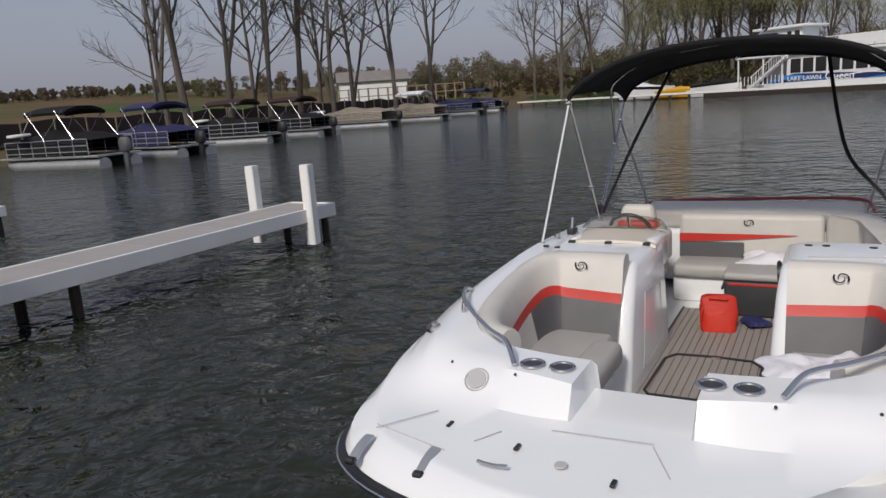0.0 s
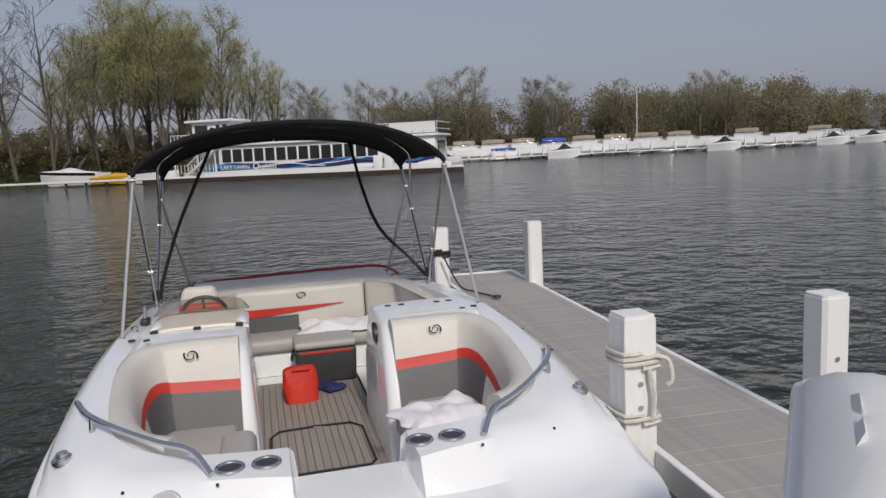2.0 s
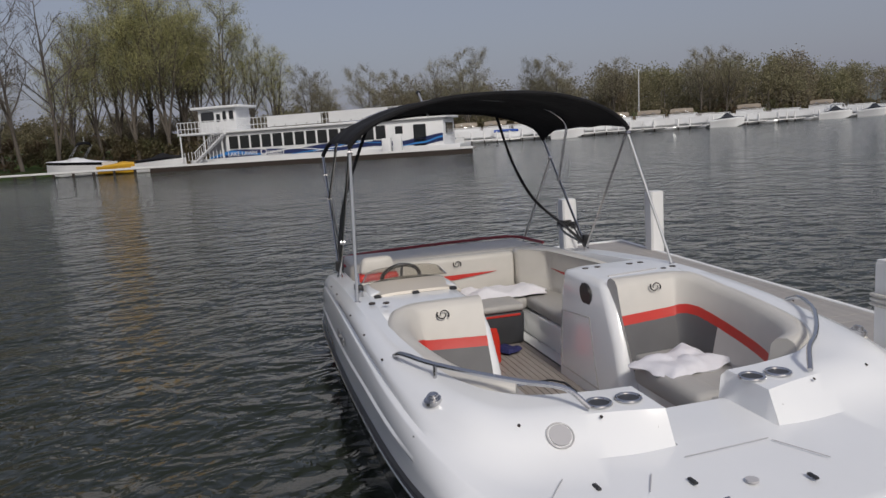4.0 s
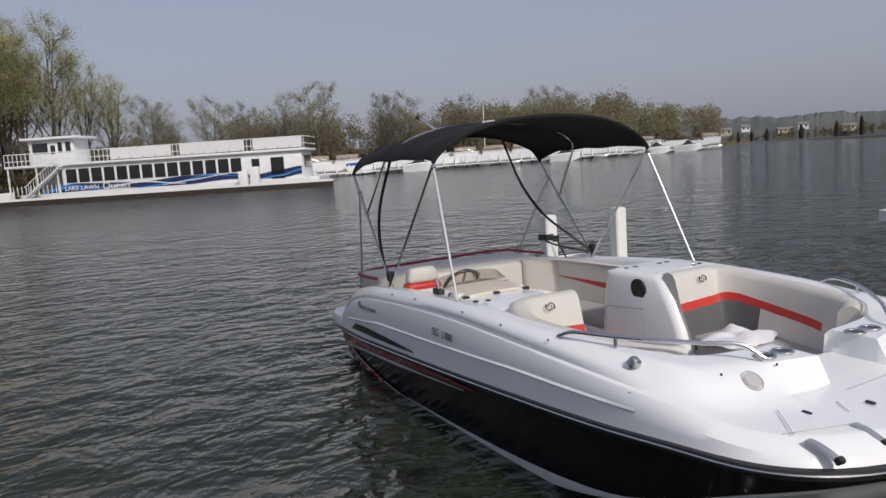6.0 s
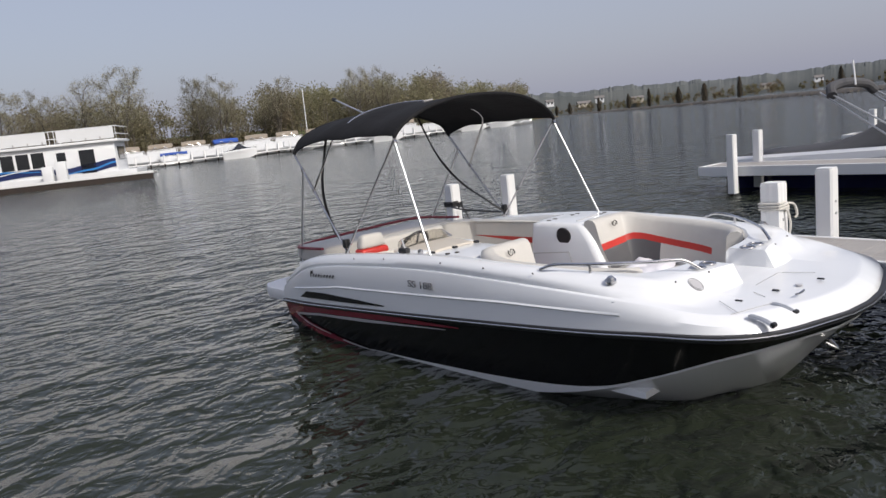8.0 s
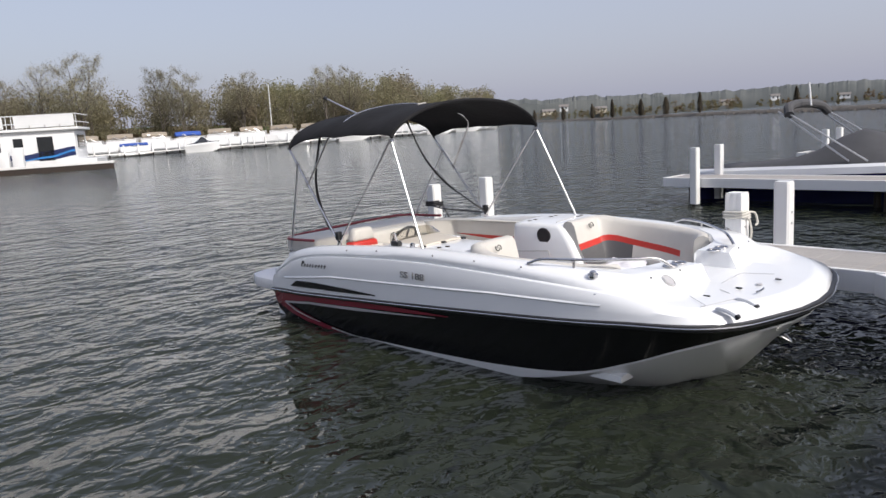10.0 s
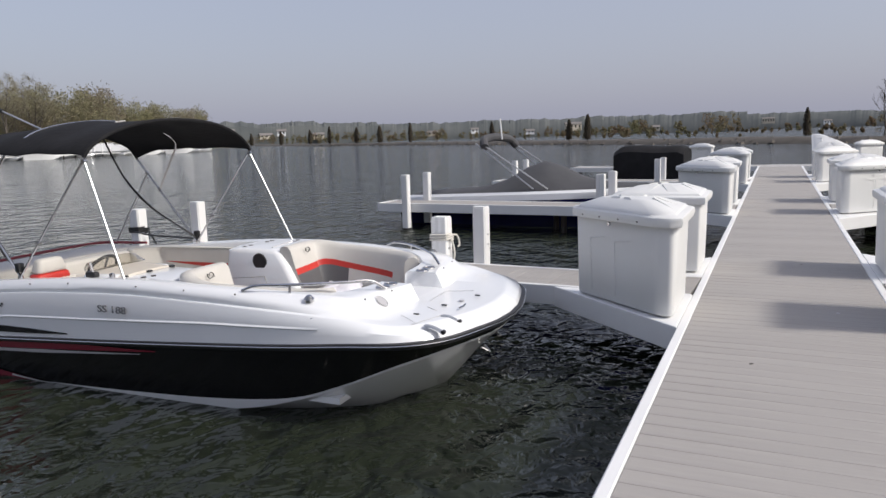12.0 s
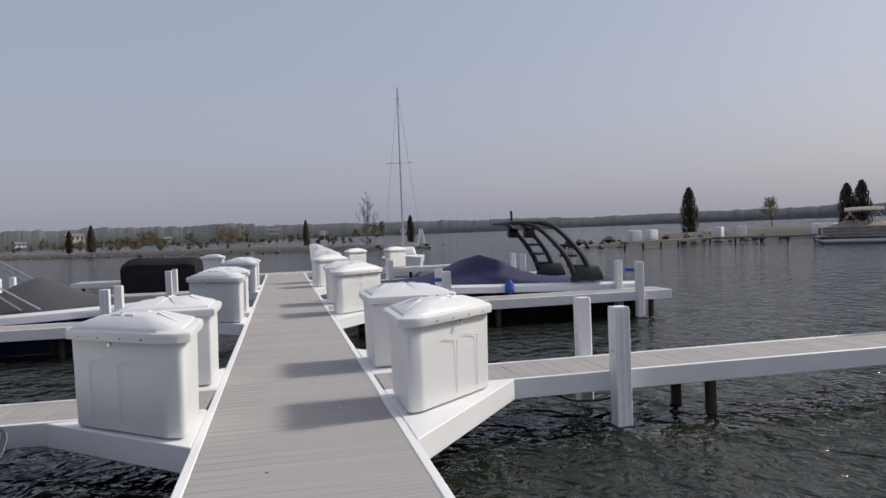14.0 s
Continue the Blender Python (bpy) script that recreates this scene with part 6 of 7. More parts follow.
# upper deck railing: posts, rails and white screens
for z in (4.95, 5.75):
    part("rail", tube([(2.95, 0.28, z), (37.4, 0.28, z)], 0.05, 5), ferry_white, ferry)
    part("rail", tube([(2.95, 0.28, z), (2.95, -6.2, z)], 0.05, 5), ferry_white, ferry)
for k in range(70):
    x = 3.0 + k * 0.5
    if 4 < x < 8.5 or 9.8 < x < 17 or 18 < x < 25:
        continue
    part("baluster", box((x - 0.03, 0.25, 4.42), (x + 0.03, 0.31, 5.75)), ferry_white, ferry)
for x0, x1 in ((3.2, 8.8), (9.8, 17.2), (18.2, 25.2)):
    part("screen", box((x0, 0.2, 4.5), (x1, 0.32, 5.7), 0.02, 1), ferry_white, ferry, "white canvas rail screen")
for k in range(16):
    part("deck_light", box((4.5 + k * 1.4, 0.33, 4.5), (4.62 + k * 1.4, 0.42, 4.75)), silver, ferry)
house2 = part("wheelhouse", box((30.0, -4.6, 4.4), (35.2, -1.0, 7.25), 0.05, 2), ferry_white, ferry, "white wheelhouse")
part("wheelhouse_roof", box((29.2, -5.2, 7.25), (35.9, -0.4, 7.55), 0.08, 2), ferry_white, ferry)
for x0, x1 in ((33.0, 34.8), (30.3, 30.9), (31.3, 31.8)):
    part("wheelhouse_window", box((x0, -1.05, 5.7), (x1, -0.95, 6.9), 0.02, 1), glass_dark, house2)
part("wheelhouse_door", box((31.95, -1.05, 4.5), (32.8, -0.94, 6.8), 0.05, 2), ferry_white, house2)
part("door_pane", box((32.1, -0.96, 5.6), (32.65, -0.92, 6.6), 0.03, 1), glass_dark, house2)
stairs = part("stair_stringer", loft([[(30.8, 0.45, 4.4), (30.8, 0.45, 3.9)], [(35.2, 0.45, 1.1), (35.2, 0.45, 0.6)]]), ferry_white, ferry, "white stair to the upper deck")
for k in range(14):
    f = (k + 0.5) / 14
    part("stair_tread", box((30.8 + 4.4 * f - 0.13, 0.0, 4.15 - 3.3 * f), (30.8 + 4.4 * f + 0.13, 0.9, 4.2 - 3.3 * f)), ferry_white, stairs)
    part("stair_baluster", box((30.8 + 4.4 * f - 0.02, 0.88, 4.2 - 3.3 * f), (30.8 + 4.4 * f + 0.02, 0.92, 5.2 - 3.3 * f)), ferry_white, stairs)
part("stair_rail", tube([(30.8, 0.9, 5.3), (35.2, 0.9, 1.95)], 0.05, 6), ferry_white, stairs)
for x in (31.6, 34.0, 37.3):
    part("deck_post", box((x - 0.07, 0.1, 1.0), (x + 0.07, 0.24, 4.2)), ferry_white, ferry)
# the bulkhead's shade is given as a grey colour instead of ship white
part("aft_bulkhead", box((31.2, -5.6, 1.0), (37.0, -5.5, 4.15)), silver, ferry, "stern bulkhead with its shade put into the grey colour")
for k in range(12):
    part("stern_baluster", box((31.4 + 0.5 * k, 0.18, 1.0), (31.46 + 0.5 * k, 0.24, 2.1)), ferry_white, ferry)
for x, h, mat in ((8.0, 2.0, ferry_white), (9.3, 1.6, ferry_white)):
    cab = tagged(part("pier_cabinet", box((x, -0.9, 0.60), (x + 1.0, -0.2, 0.6 + h), 0.05, 2), mat), "white equipment cabinet on the pier", "cabinet")
    cab.matrix_basis = QUAY


# ---- boats ----
def outboard(at, parent, mat=black_plastic):
    """An outboard motor: cowl, mid-section, leg."""
    x, y, z = at
    rows = []
    for t, w, d in ((0, 0.16, 0.24), (0.15, 0.22, 0.34), (0.6, 0.22, 0.36), (0.9, 0.17, 0.30), (1.0, 0.08, 0.16)):
        rows.append([(x - 0.3 + d * math.cos(a), y + w * math.sin(a), z + 0.25 + 0.65 * t) for a in (2 * math.pi * k / 12 for k in range(12))])
    motor = part("outboard_motor", loft(rows, True, caps=True), mat, parent, "outboard motor")
    part("motor_leg", box((x - 0.42, y - 0.09, z - 0.75), (x - 0.18, y + 0.09, z + 0.3), 0.03, 2), mat, motor)
    return motor


def pontoon_boat(label, cover, top, motor=black_plastic, top_up=True, fence=alu, length=6.6, covered=True, group="pontoon boats", long_top=0.45, top_z=2.8):
    """A pontoon boat, bow towards +x: tubes, deck, fence with rails, canvas cover, bimini, motor."""
    thing = empty("pontoon_boat", label, "boat", group)
    L, W = length, 1.22
    for s in (-1, 1):
        pts = [(-L / 2, s * 0.85, 0.12), (L / 2 - 0.9, s * 0.85, 0.12), (L / 2 - 0.3, s * 0.85, 0.22), (L / 2, s * 0.85, 0.36)]
        tb = bmesh.new()
        add_tube(tb, pts[:2], 0.33, 12)
        add_tube(tb, pts[1:], 0.33, 12, 0.06)
        part("pontoon", tb, alu, thing, "aluminium float")
    part("deck", box((-L / 2, -W, 0.46), (L / 2, W, 0.56), 0.02, 1), alu, thing)
    for s in (-1, 1):
        for z in (0.75, 1.0, 1.28):
            part("rail", tube([(-L / 2 + 0.5, s * W, z), (L / 2 - 0.6, s * W, z), (L / 2 - 0.2, s * W * 0.8, z)], 0.022, 6), fence, thing)
        for k in range(7):
            x = -L / 2 + 0.5 + k * (L - 1.1) / 6
            part("rail_post", tube([(x, s * W, 0.56), (x, s * W, 1.28)], 0.022, 6), fence, thing)
        part("fence_panel", box((-L / 2 + 0.55, s * W - 0.025 - 0.02, 0.62), (L / 2 - 0.6, s * W - 0.02, 1.22)), cover if covered else ferry_white, thing)
    part("bow_fence", box((L / 2 - 0.28, -W * 0.8, 0.62), (L / 2 - 0.24, W * 0.8, 1.2)), cover if covered else ferry_white, thing)
    if covered:
        rows = []
        for k in range(15):
            f = k / 14
            x = -L / 2 + 0.5 + f * (L - 0.75)
            peak = 0.42 * (math.sin(f * 3.1) ** 0.6) * (1 + 0.25 * math.sin(f * 13)) + 0.04
            rows.append([(x, W * 1.02 * v, 1.22 + peak * (1 - abs(v) ** 1.7) - (0.10 if abs(v) > 0.99 else 0)) for v in (-1, -0.95, -0.6, -0.25, 0, 0.25, 0.6, 0.95, 1)])
        part("mooring_cover", loft(rows), cover, thing, "stretched mooring cover")
    else:
        for s in (-1, 1):
            part("bench", box((-L / 2 + 0.8, s * 0.95 - 0.24, 0.56), (L / 2 - 0.9, s * 0.95 + 0.24, 1.1), 0.06, 2), ferry_white, thing)
    if top is not None:
        z = top_z if top_up else 2.0
        rows = []
        for k in range(7):
            x = -0.15 - 3 * long_top + k * long_top
            rows.append([(x, 1.12 * v, z - 0.28 * abs(v) ** 3 - 0.05 * ((k - 3) / 3) ** 2) for v in (-1, -0.8, -0.4, 0, 0.4, 0.8, 1)])
        bm = loft(rows)
        bmesh.ops.solidify(bm, geom=bm.faces[:], thickness=0.14)
        part("bimini_top", bm, top, thing, "canvas bimini top")
        for s in (-1, 1):
            for a, b in ((0.2, -1.4), (-0.1, 1.1), (-2.0, -0.9), (1.7, 0.6)):
                part("bimini_pole", tube([(a, s * W, 1.25), (b, s * 1.1, z - 0.22)], 0.018, 6), chrome, thing)
    if motor is not None:
        outboard((-L / 2 - 0.1, 0, 0.35), thing, motor)
    return thing


silver_motor = material("grey_motor_paint", (0.10, 0.105, 0.115), 0.35, second=(0.08, 0.085, 0.09), scale=3)
row = [
    (-24.3, -33.9, pontoon_boat("pontoon boat under a black mooring cover and bimini", canvas_black, canvas_black, silver_motor)),
    (-29.8, -33.9, pontoon_boat("pontoon boat under a navy mooring cover and bimini", navy_canvas, navy_canvas)),
    (-38.3, -36.4, pontoon_boat("pontoon boat under a dark cover and maroon bimini", canvas_black, maroon_canvas)),
    (-44.6, -36.4, pontoon_boat("pontoon boat under a black cover and maroon bimini", canvas_black, maroon_canvas)),
    (-55.6, -38.0, pontoon_boat("pontoon boat under a tan mooring cover", tan_canvas, None)),
    (-65.2, -38.0, pontoon_boat("striped pontoon boat with tan cover and pale canopy", tan_canvas, ferry_white, None)),
    (-78.0, -40.0, pontoon_boat("pontoon boat under a bright navy cover", navy_canvas, None)),
    (-84.5, -40.5, pontoon_boat("pontoon boat with navy cover and raised bimini", navy_canvas, navy_canvas)),
]
for k, (x, y, boat) in enumerate(row):
    boat.matrix_basis = pose(x + 0.9, y - 0.8, -0.02, 0, 0, -90 + (4, -6, 8, -3, 5, 2, -4, 3)[k]) @ Matrix.Diagonal((1.1, 1.1, 1.1, 1))
for k, (x, y) in enumerate(((-22.6, -35.4), (-23.6, -36.6), (-37.2, -38.2), (-46.2, -35.2))):
    kayak = part("cover_cushion", box((-0.75, -0.32, 0), (0.75, 0.32, 0.14), 0.06, 2), ferry_white)
    tagged(kayak, "white cushion lying on a boat cover", "cushion", "white cushions")
    kayak.matrix_basis = pose(x + 0.9, y - 0.8, 1.66, 4, 0, 70)


def runabout(label, hull_mat, band, cover, length=6.6, beam=2.3, tower=None, folded=None, platform=True, group="", mound=0.55):
    """A bow-rider, bow towards +x: lofted hull with white topsides, canvas cover, tower or folded bimini."""
    thing = empty("runabout", label, "boat", group)
    L, H = length, beam / 2
    cols = []
    for k in range(15):
        f = k / 14
        x = -L / 2 + L * f
        w = H * (1 - max(0, (f - 0.45) / 0.55) ** 2.4)
        sheer = 0.78 + 0.22 * f
        keel = -0.35 + 0.75 * max(0, (f - 0.7) / 0.3) ** 2
        cols.append([(x, 0, keel), (x, w * 0.86, keel * 0.35 + 0.02 + 0.25 * max(0, f - 0.6)), (x, w * 0.97, sheer - 0.24), (x, w, sheer - 0.2), (x, w, sheer - 0.06), (x, w * 0.94, sheer)])
    for s in (-1, 1):
        pass
    both = [[(x, -y, z) for x, y, z in c][::-1] + c[1:] for c in cols]
    hull = loft(both, mats=lambda i, j: 1 if j in (0, 1, 8, 9) else 0)
    f = hull.faces.new([v for v in list(hull.verts)[: len(both[0])]])
    part("hull", hull, [hull_mat, band], thing, "glossy hull with white topsides")
    rows = []
    for k in range(15):
        f = k / 14
        c = cols[k]
        w, z = c[5][1] + 0.01, c[5][2]
        peak = mound * math.exp(-((f - 0.50) / 0.13) ** 2) + 0.10 * math.sin(f * math.pi) + 0.02
        rows.append([(c[5][0], w * v, z + peak * (1 - abs(v) ** 1.6) - (0.05 if abs(v) == 1 else 0)) for v in (-1, -0.9, -0.5, -0.2, 0, 0.2, 0.5, 0.9, 1)])
    part("mooring_cover", loft(rows), cover, thing, "fitted canvas cover")
    if platform:
        part("swim_platform", box((-L / 2 - 0.75, -H * 0.85, 0.30), (-L / 2 + 0.02, H * 0.85, 0.40), 0.03, 2), ferry_white, thing)
    if tower:
        for s in (-1, 1):
            for x0, x1 in ((-2.10, -1.30), (-2.52, -1.72)):
                pts = spline([(x0, s * H * 0.97, 0.85), (x0 + 0.28, s * H * 0.93, 1.5), (x1 + 0.0, s * H * 0.80, 2.12), (x1 + 0.35, s * H * 0.55, 2.3)], 5)
                part("tower_leg", tube(pts, 0.075, 8, 0.05), tower, thing, "black wake tower leg")
            for f in (0.3, 0.5, 0.7):
                a = Vector((-2.10, s * H * 0.97, 0.85)).lerp(Vector((-1.34, s * H * 0.8, 2.12)), f)
                part("tower_brace", tube([a, a + Vector((-0.43, 0, -0.02))], 0.035, 6), tower, thing)
            part("tower_foot", box((-2.80, s * H * 0.95 - 0.1, 0.85), (-1.92, s * H * 0.95 + 0.1, 1.22), 0.06, 2, 0.7), tower, thing)
            part("tower_speaker", disc((-1.0, s * H * 0.5, 2.05), 0.12, 0.25, (-1, 0, 0), 14, 0.02), tower, thing)
        part("tower_top", box((-1.6, -H * 0.62, 2.26), (-0.6, H * 0.62, 2.36), 0.05, 2), tower, thing, "dark tower canopy")
        part("tower_light", tube([(-0.9, 0, 2.36), (-0.9, 0, 2.62)], 0.03, 6), tower, thing)
    if folded:
        for s in (-1, 1):
            for d in (0.0, 0.35):
                part("bimini_pole", tube([(0.4 - d, s * H * 0.9, 0.95), (-1.15 - d * 0.7, s * H * 0.88, 1.95 + d * 0.2)], 0.02, 6), alu, thing)
        part("folded_bimini", tube(spline([(-1.15, -H * 0.9, 1.93), (-1.25, -H * 0.7, 2.1), (-1.3, 0, 2.16), (-1.25, H * 0.7, 2.1), (-1.15, H * 0.9, 1.93)], 6), 0.10, 10), folded, thing, "rolled grey bimini")
        part("light_pole", tube([(-1.0, -0.3, 2.1), (-1.05, -0.3, 2.6)], 0.02, 6), ferry_white, thing)
    return thing


blue = runabout("navy runabout under a charcoal cover with rolled bimini", hull_navy, ferry_white, charcoal_canvas, 6.4, 2.3, None, charcoal_canvas)
blue.matrix_basis = pose(-5.3, 11.1, -0.12, 0, 0, -2.0)
wake = runabout("white and black wake boat with black tower and navy cover", hull_black, ferry_white, navy_canvas, 7.4, 2.5, black_plastic)
wake.matrix_basis = pose(4.63, 11.5, -0.08, 0, 0, 180)
far_black = empty("pontoon_boat", "pontoon boat wrapped in a tall black cover", "boat", at=(-4.2, 19.6, -0.02))
for s in (-0.8, 0.8):
    part("pontoon", tube([(-1.5, s, 0.12), (1.5, s, 0.12)], 0.3, 12), alu, far_black, "aluminium float")
part("deck", box((-1.5, -1.1, 0.42), (1.5, 1.1, 0.52), 0.02, 1), alu, far_black)
wrap = []
for k in range(13):
    f = k / 12
    high = 1.74 + 0.03 * math.sin(f * 7) - 0.35 * max(0, abs(f - 0.5) * 2 - 0.8) * 5 * 0.4
    wrap.append([(-1.42 + 2.84 * f + 0.05 * math.sin(9 * v), 1.15 * v, z * (high / 1.78)) for v, z in ((-1.02, 0.5), (-1.0, 1.1), (-0.95, 1.55), (-0.75, 1.72), (-0.3, 1.78), (0.3, 1.78), (0.75, 1.72), (0.95, 1.55), (1.0, 1.1), (1.02, 0.5))])
part("tall_cover", loft(wrap, caps=True), canvas_black, far_black, "tall black boat cover")
far_black.matrix_basis = pose(-4.05, 19.8, -0.02) @ Matrix.Diagonal((0.8, 0.9, 0.92, 1))
cruiser = runabout("white and black cabin cruiser at the pier", ferry_white, hull_black, ferry_white, 9.0, 2.8, None, canvas_black, mound=0.2)
cruiser.matrix_basis = QUAY @ pose(54, -3.4, 0.15, 0, 0, 0) @ Matrix.Diagonal((1.1, 1.1, 1.9, 1))
yellow = runabout("yellow and white speedboat at the pier", yellow_paint, yellow_paint, yellow_paint, 6.5, 2.2, mound=0.15)
yellow.matrix_basis = QUAY @ pose(46.8, -3.0, 0.15, 0, 0, 180) @ Matrix.Diagonal((1.0, 1.0, 1.2, 1))
dark_boat = runabout("black and white speedboat at the pier", ferry_white, hull_black, canvas_black, 6.8, 2.3, mound=0.25)
dark_boat.matrix_basis = QUAY @ pose(41.0, -3.2, 0.15, 0, 0, 180) @ Matrix.Diagonal((1.0, 1.0, 1.7, 1))


def sailboat():
    thing = empty("sailboat", "small white sailboat with a tall bare mast", "boat", at=(6.35, 33.2, 0), turn=80)
    cols = []
    for k in range(11):
        f = k / 10
        w = 1.15 * (1 - max(0, (f - 0.4) / 0.6) ** 2) * (0.8 + 0.2 * min(1, f * 3))
        cols.append([(-3.4 + 6.8 * f, 0, -0.3), (-3.4 + 6.8 * f, w * 0.85, 0.1), (-3.4 + 6.8 * f, w, 0.85), (-3.4 + 6.8 * f, w * 0.3, 0.92), (-3.4 + 6.8 * f, 0, 0.92)])
    both = [[(x, -y, z) for x, y, z in c[1:]][::-1] + c for c in cols]
    bm = loft(both)
    bm.faces.new(list(bm.verts)[: len(both[0])])
    part("hull", bm, ferry_white, thing)
    part("cabin", box((-0.6, -0.7, 0.9), (1.8, 0.7, 1.3), 0.12, 3, 0.85), ferry_white, thing)
    part("mast", tube([(0.7, 0, 0.9), (0.7, 0, 10.2)], 0.06, 8, 0.04), alu, thing, "tall aluminium mast")
    part("boom", tube([(0.7, 0, 2.0), (-2.2, 0, 2.1)], 0.045, 8), alu, thing)
    part("spreader", tube([(0.7, -0.75, 6.0), (0.7, 0.75, 6.0)], 0.02, 5), alu, thing)
    for a in ((3.3, 0, 0.95), (-3.3, 0, 0.95), (0.5, 1.1, 0.9), (0.5, -1.1, 0.9)):
        part("stay", tube([a, (0.7, 0, 10.0)], 0.012, 4), alu, thing, "wire stay")
    part("stern_rail", tube(spline([(-3.3, -0.8, 0.9), (-3.35, -0.75, 1.5), (-3.4, 0.75, 1.5), (-3.3, 0.8, 0.9)], 5), 0.02, 6), chrome, thing)


sailboat()

# ---- far marina ----
marina = empty("marina_dock", "far white marina dock with posts", "dock")
LINE = [Vector(bearing(y, f, 0)) for y, f in ((80, 150), (70, 152), (60, 158), (52, 172), (44.5, 205))]
for a, b in zip(LINE, LINE[1:]):
    d = (b - a).normalized()
    n = Vector((-d.y, d.x, 0))
    q = [a + n * 0.6, b + n * 0.6, b - n * 0.6, a - n * 0.6]
    bm = bmesh.new()
    add_prism(bm, [(p.x, p.y) for p in q][::-1], 0.56, 0.75)
    part("deck", bm, dock_white, marina)
    steps = int((b - a).length / 2.5)
    for k in range(steps):
        p = a.lerp(b, k / steps)
        part("pile", tube([(p.x, p.y, -1), (p.x, p.y, 0.5)], 0.14, 6), steel_dark, marina)
        part("post", box((p.x - 0.12, p.y - 0.12, 0.7), (p.x + 0.12, p.y + 0.12, 2.2)), dock_white, marina)
white_pontoon = pontoon_boat("white pontoon boat at the far marina", ferry_white, None, None, covered=False, fence=ferry_white, group="far marina boats")
top_pontoon = pontoon_boat("white pontoon boat with tan top at the far marina", ferry_white, tan_canvas, None, covered=False, fence=ferry_white, group="far marina boats", long_top=0.8, top_z=1.75)
blue_pontoon = pontoon_boat("pontoon boat with bright blue top at the far marina", ferry_white, blue_canvas, None, covered=False, fence=ferry_white, group="far marina boats", long_top=0.85, top_z=1.85)
red_pontoon = pontoon_boat("maroon pontoon boat with tan cover at the far marina", tan_canvas, None, group="far marina boats", fence=burgundy)
speed = runabout("white speedboat at the far marina", ferry_white, ferry_white, glass_dark, 6.5, 2.3, group="far marina boats")
kinds = {"w": white_pontoon, "t": top_pontoon, "b": blue_pontoon, "r": red_pontoon, "s": speed}
used = set()
FLEET = "r t t w w t s w t w w t b w t w w b s w t w w t w w t w w t w w w s w t w w w w w t s w w s w t".split()
for k, key in enumerate(FLEET):
    yaw = 80.5 - 36.5 * k / (len(FLEET) - 1)
    base = lerp_keys([(-80.5, 150), (-70, 151), (-60, 156), (-52, 170), (-44, 205)], -yaw)
    far = base + (-4.5 if key in "sr" else (3.0, 6.2, 9.4)[k % 3])
    m = pose(*bearing(yaw, far, 0.05), 0, 0, yaw + (k * 37) % 15 - 7) @ Matrix.Diagonal((1.0, 1.0, (1.35, 1.5, 1.7)[k % 3], 1))
    if key in used:
        copy_thing(kinds[key], m)
    else:
        kinds[key].matrix_basis = m
        used.add(key)
far_mast = part("sailboat_mast", tube([(0, 0, 0.5), (0.3, 0, 13.5)], 0.10, 6), ferry_white)
tagged(far_mast, "tall white mast at the far marina", "mast").matrix_basis = pose(*bearing(61.1, 166))
yacht = runabout("white cabin yacht with arch at the far marina", ferry_white, ferry_white, ferry_white, 9.5, 3.0, ferry_white, group="far marina boats")
yacht.matrix_basis = pose(*bearing(47.8, 192, 0.3), 0, 0, 140) @ Matrix.Diagonal((1.2, 1.2, 1.3, 1))
part("flybridge", box((-1.5, -1.0, 1.0), (2.2, 1.0, 2.4), 0.15, 2, 0.85), ferry_white, yacht)

def boat_canopy(width, depth, height):
    """A boat lift's low gabled canopy on four posts."""
    thing = empty("boat_canopy", "weathered grey fabric canopy over a boat lift", "boat canopy", "boat lift canopies")
    w, d = width / 2, depth / 2
    roof = loft([[(x, -d, height - 0.35), (x, -d * 0.9, height - 0.08), (x, 0, height + 0.25), (x, d * 0.9, height - 0.08), (x, d, height - 0.35)] for x in (-w, -w * 0.5, 0, w * 0.5, w)])
    bmesh.ops.solidify(roof, geom=roof.faces[:], thickness=0.06)
    part("roof", roof, canopy_grey, thing, smooth=False)
    for x in (-w + 0.2, w - 0.2):
        for y in (-d + 0.2, d - 0.2):
            part("post", tube([(x, y, -1), (x, y, height - 0.1)], 0.08, 6), alu, thing)
    return thing


canopy_grey = material("weathered_canopy", (0.30, 0.28, 0.26), 0.8, second=(0.22, 0.205, 0.19), scale=0.6, bump=0.2, bump_scale=3)
lift_roof = boat_canopy(8.0, 3.6, 3.0)
for k, (yaw, far) in enumerate(((78.6, 164), (76.2, 168), (74.4, 163), (72.6, 169), (70.4, 165), (68.8, 171), (66.6, 168), (63.6, 172), (59.4, 176), (57.0, 178))):
    m = pose(*bearing(yaw, far), 0, 0, yaw + 6 * (k % 3)) @ Matrix.Diagonal((1, 1, (1.0, 1.12, 0.94)[k % 3], 1))
    if k == 0:
        lift_roof.matrix_basis = m
    else:
        copy_thing(lift_roof, m)

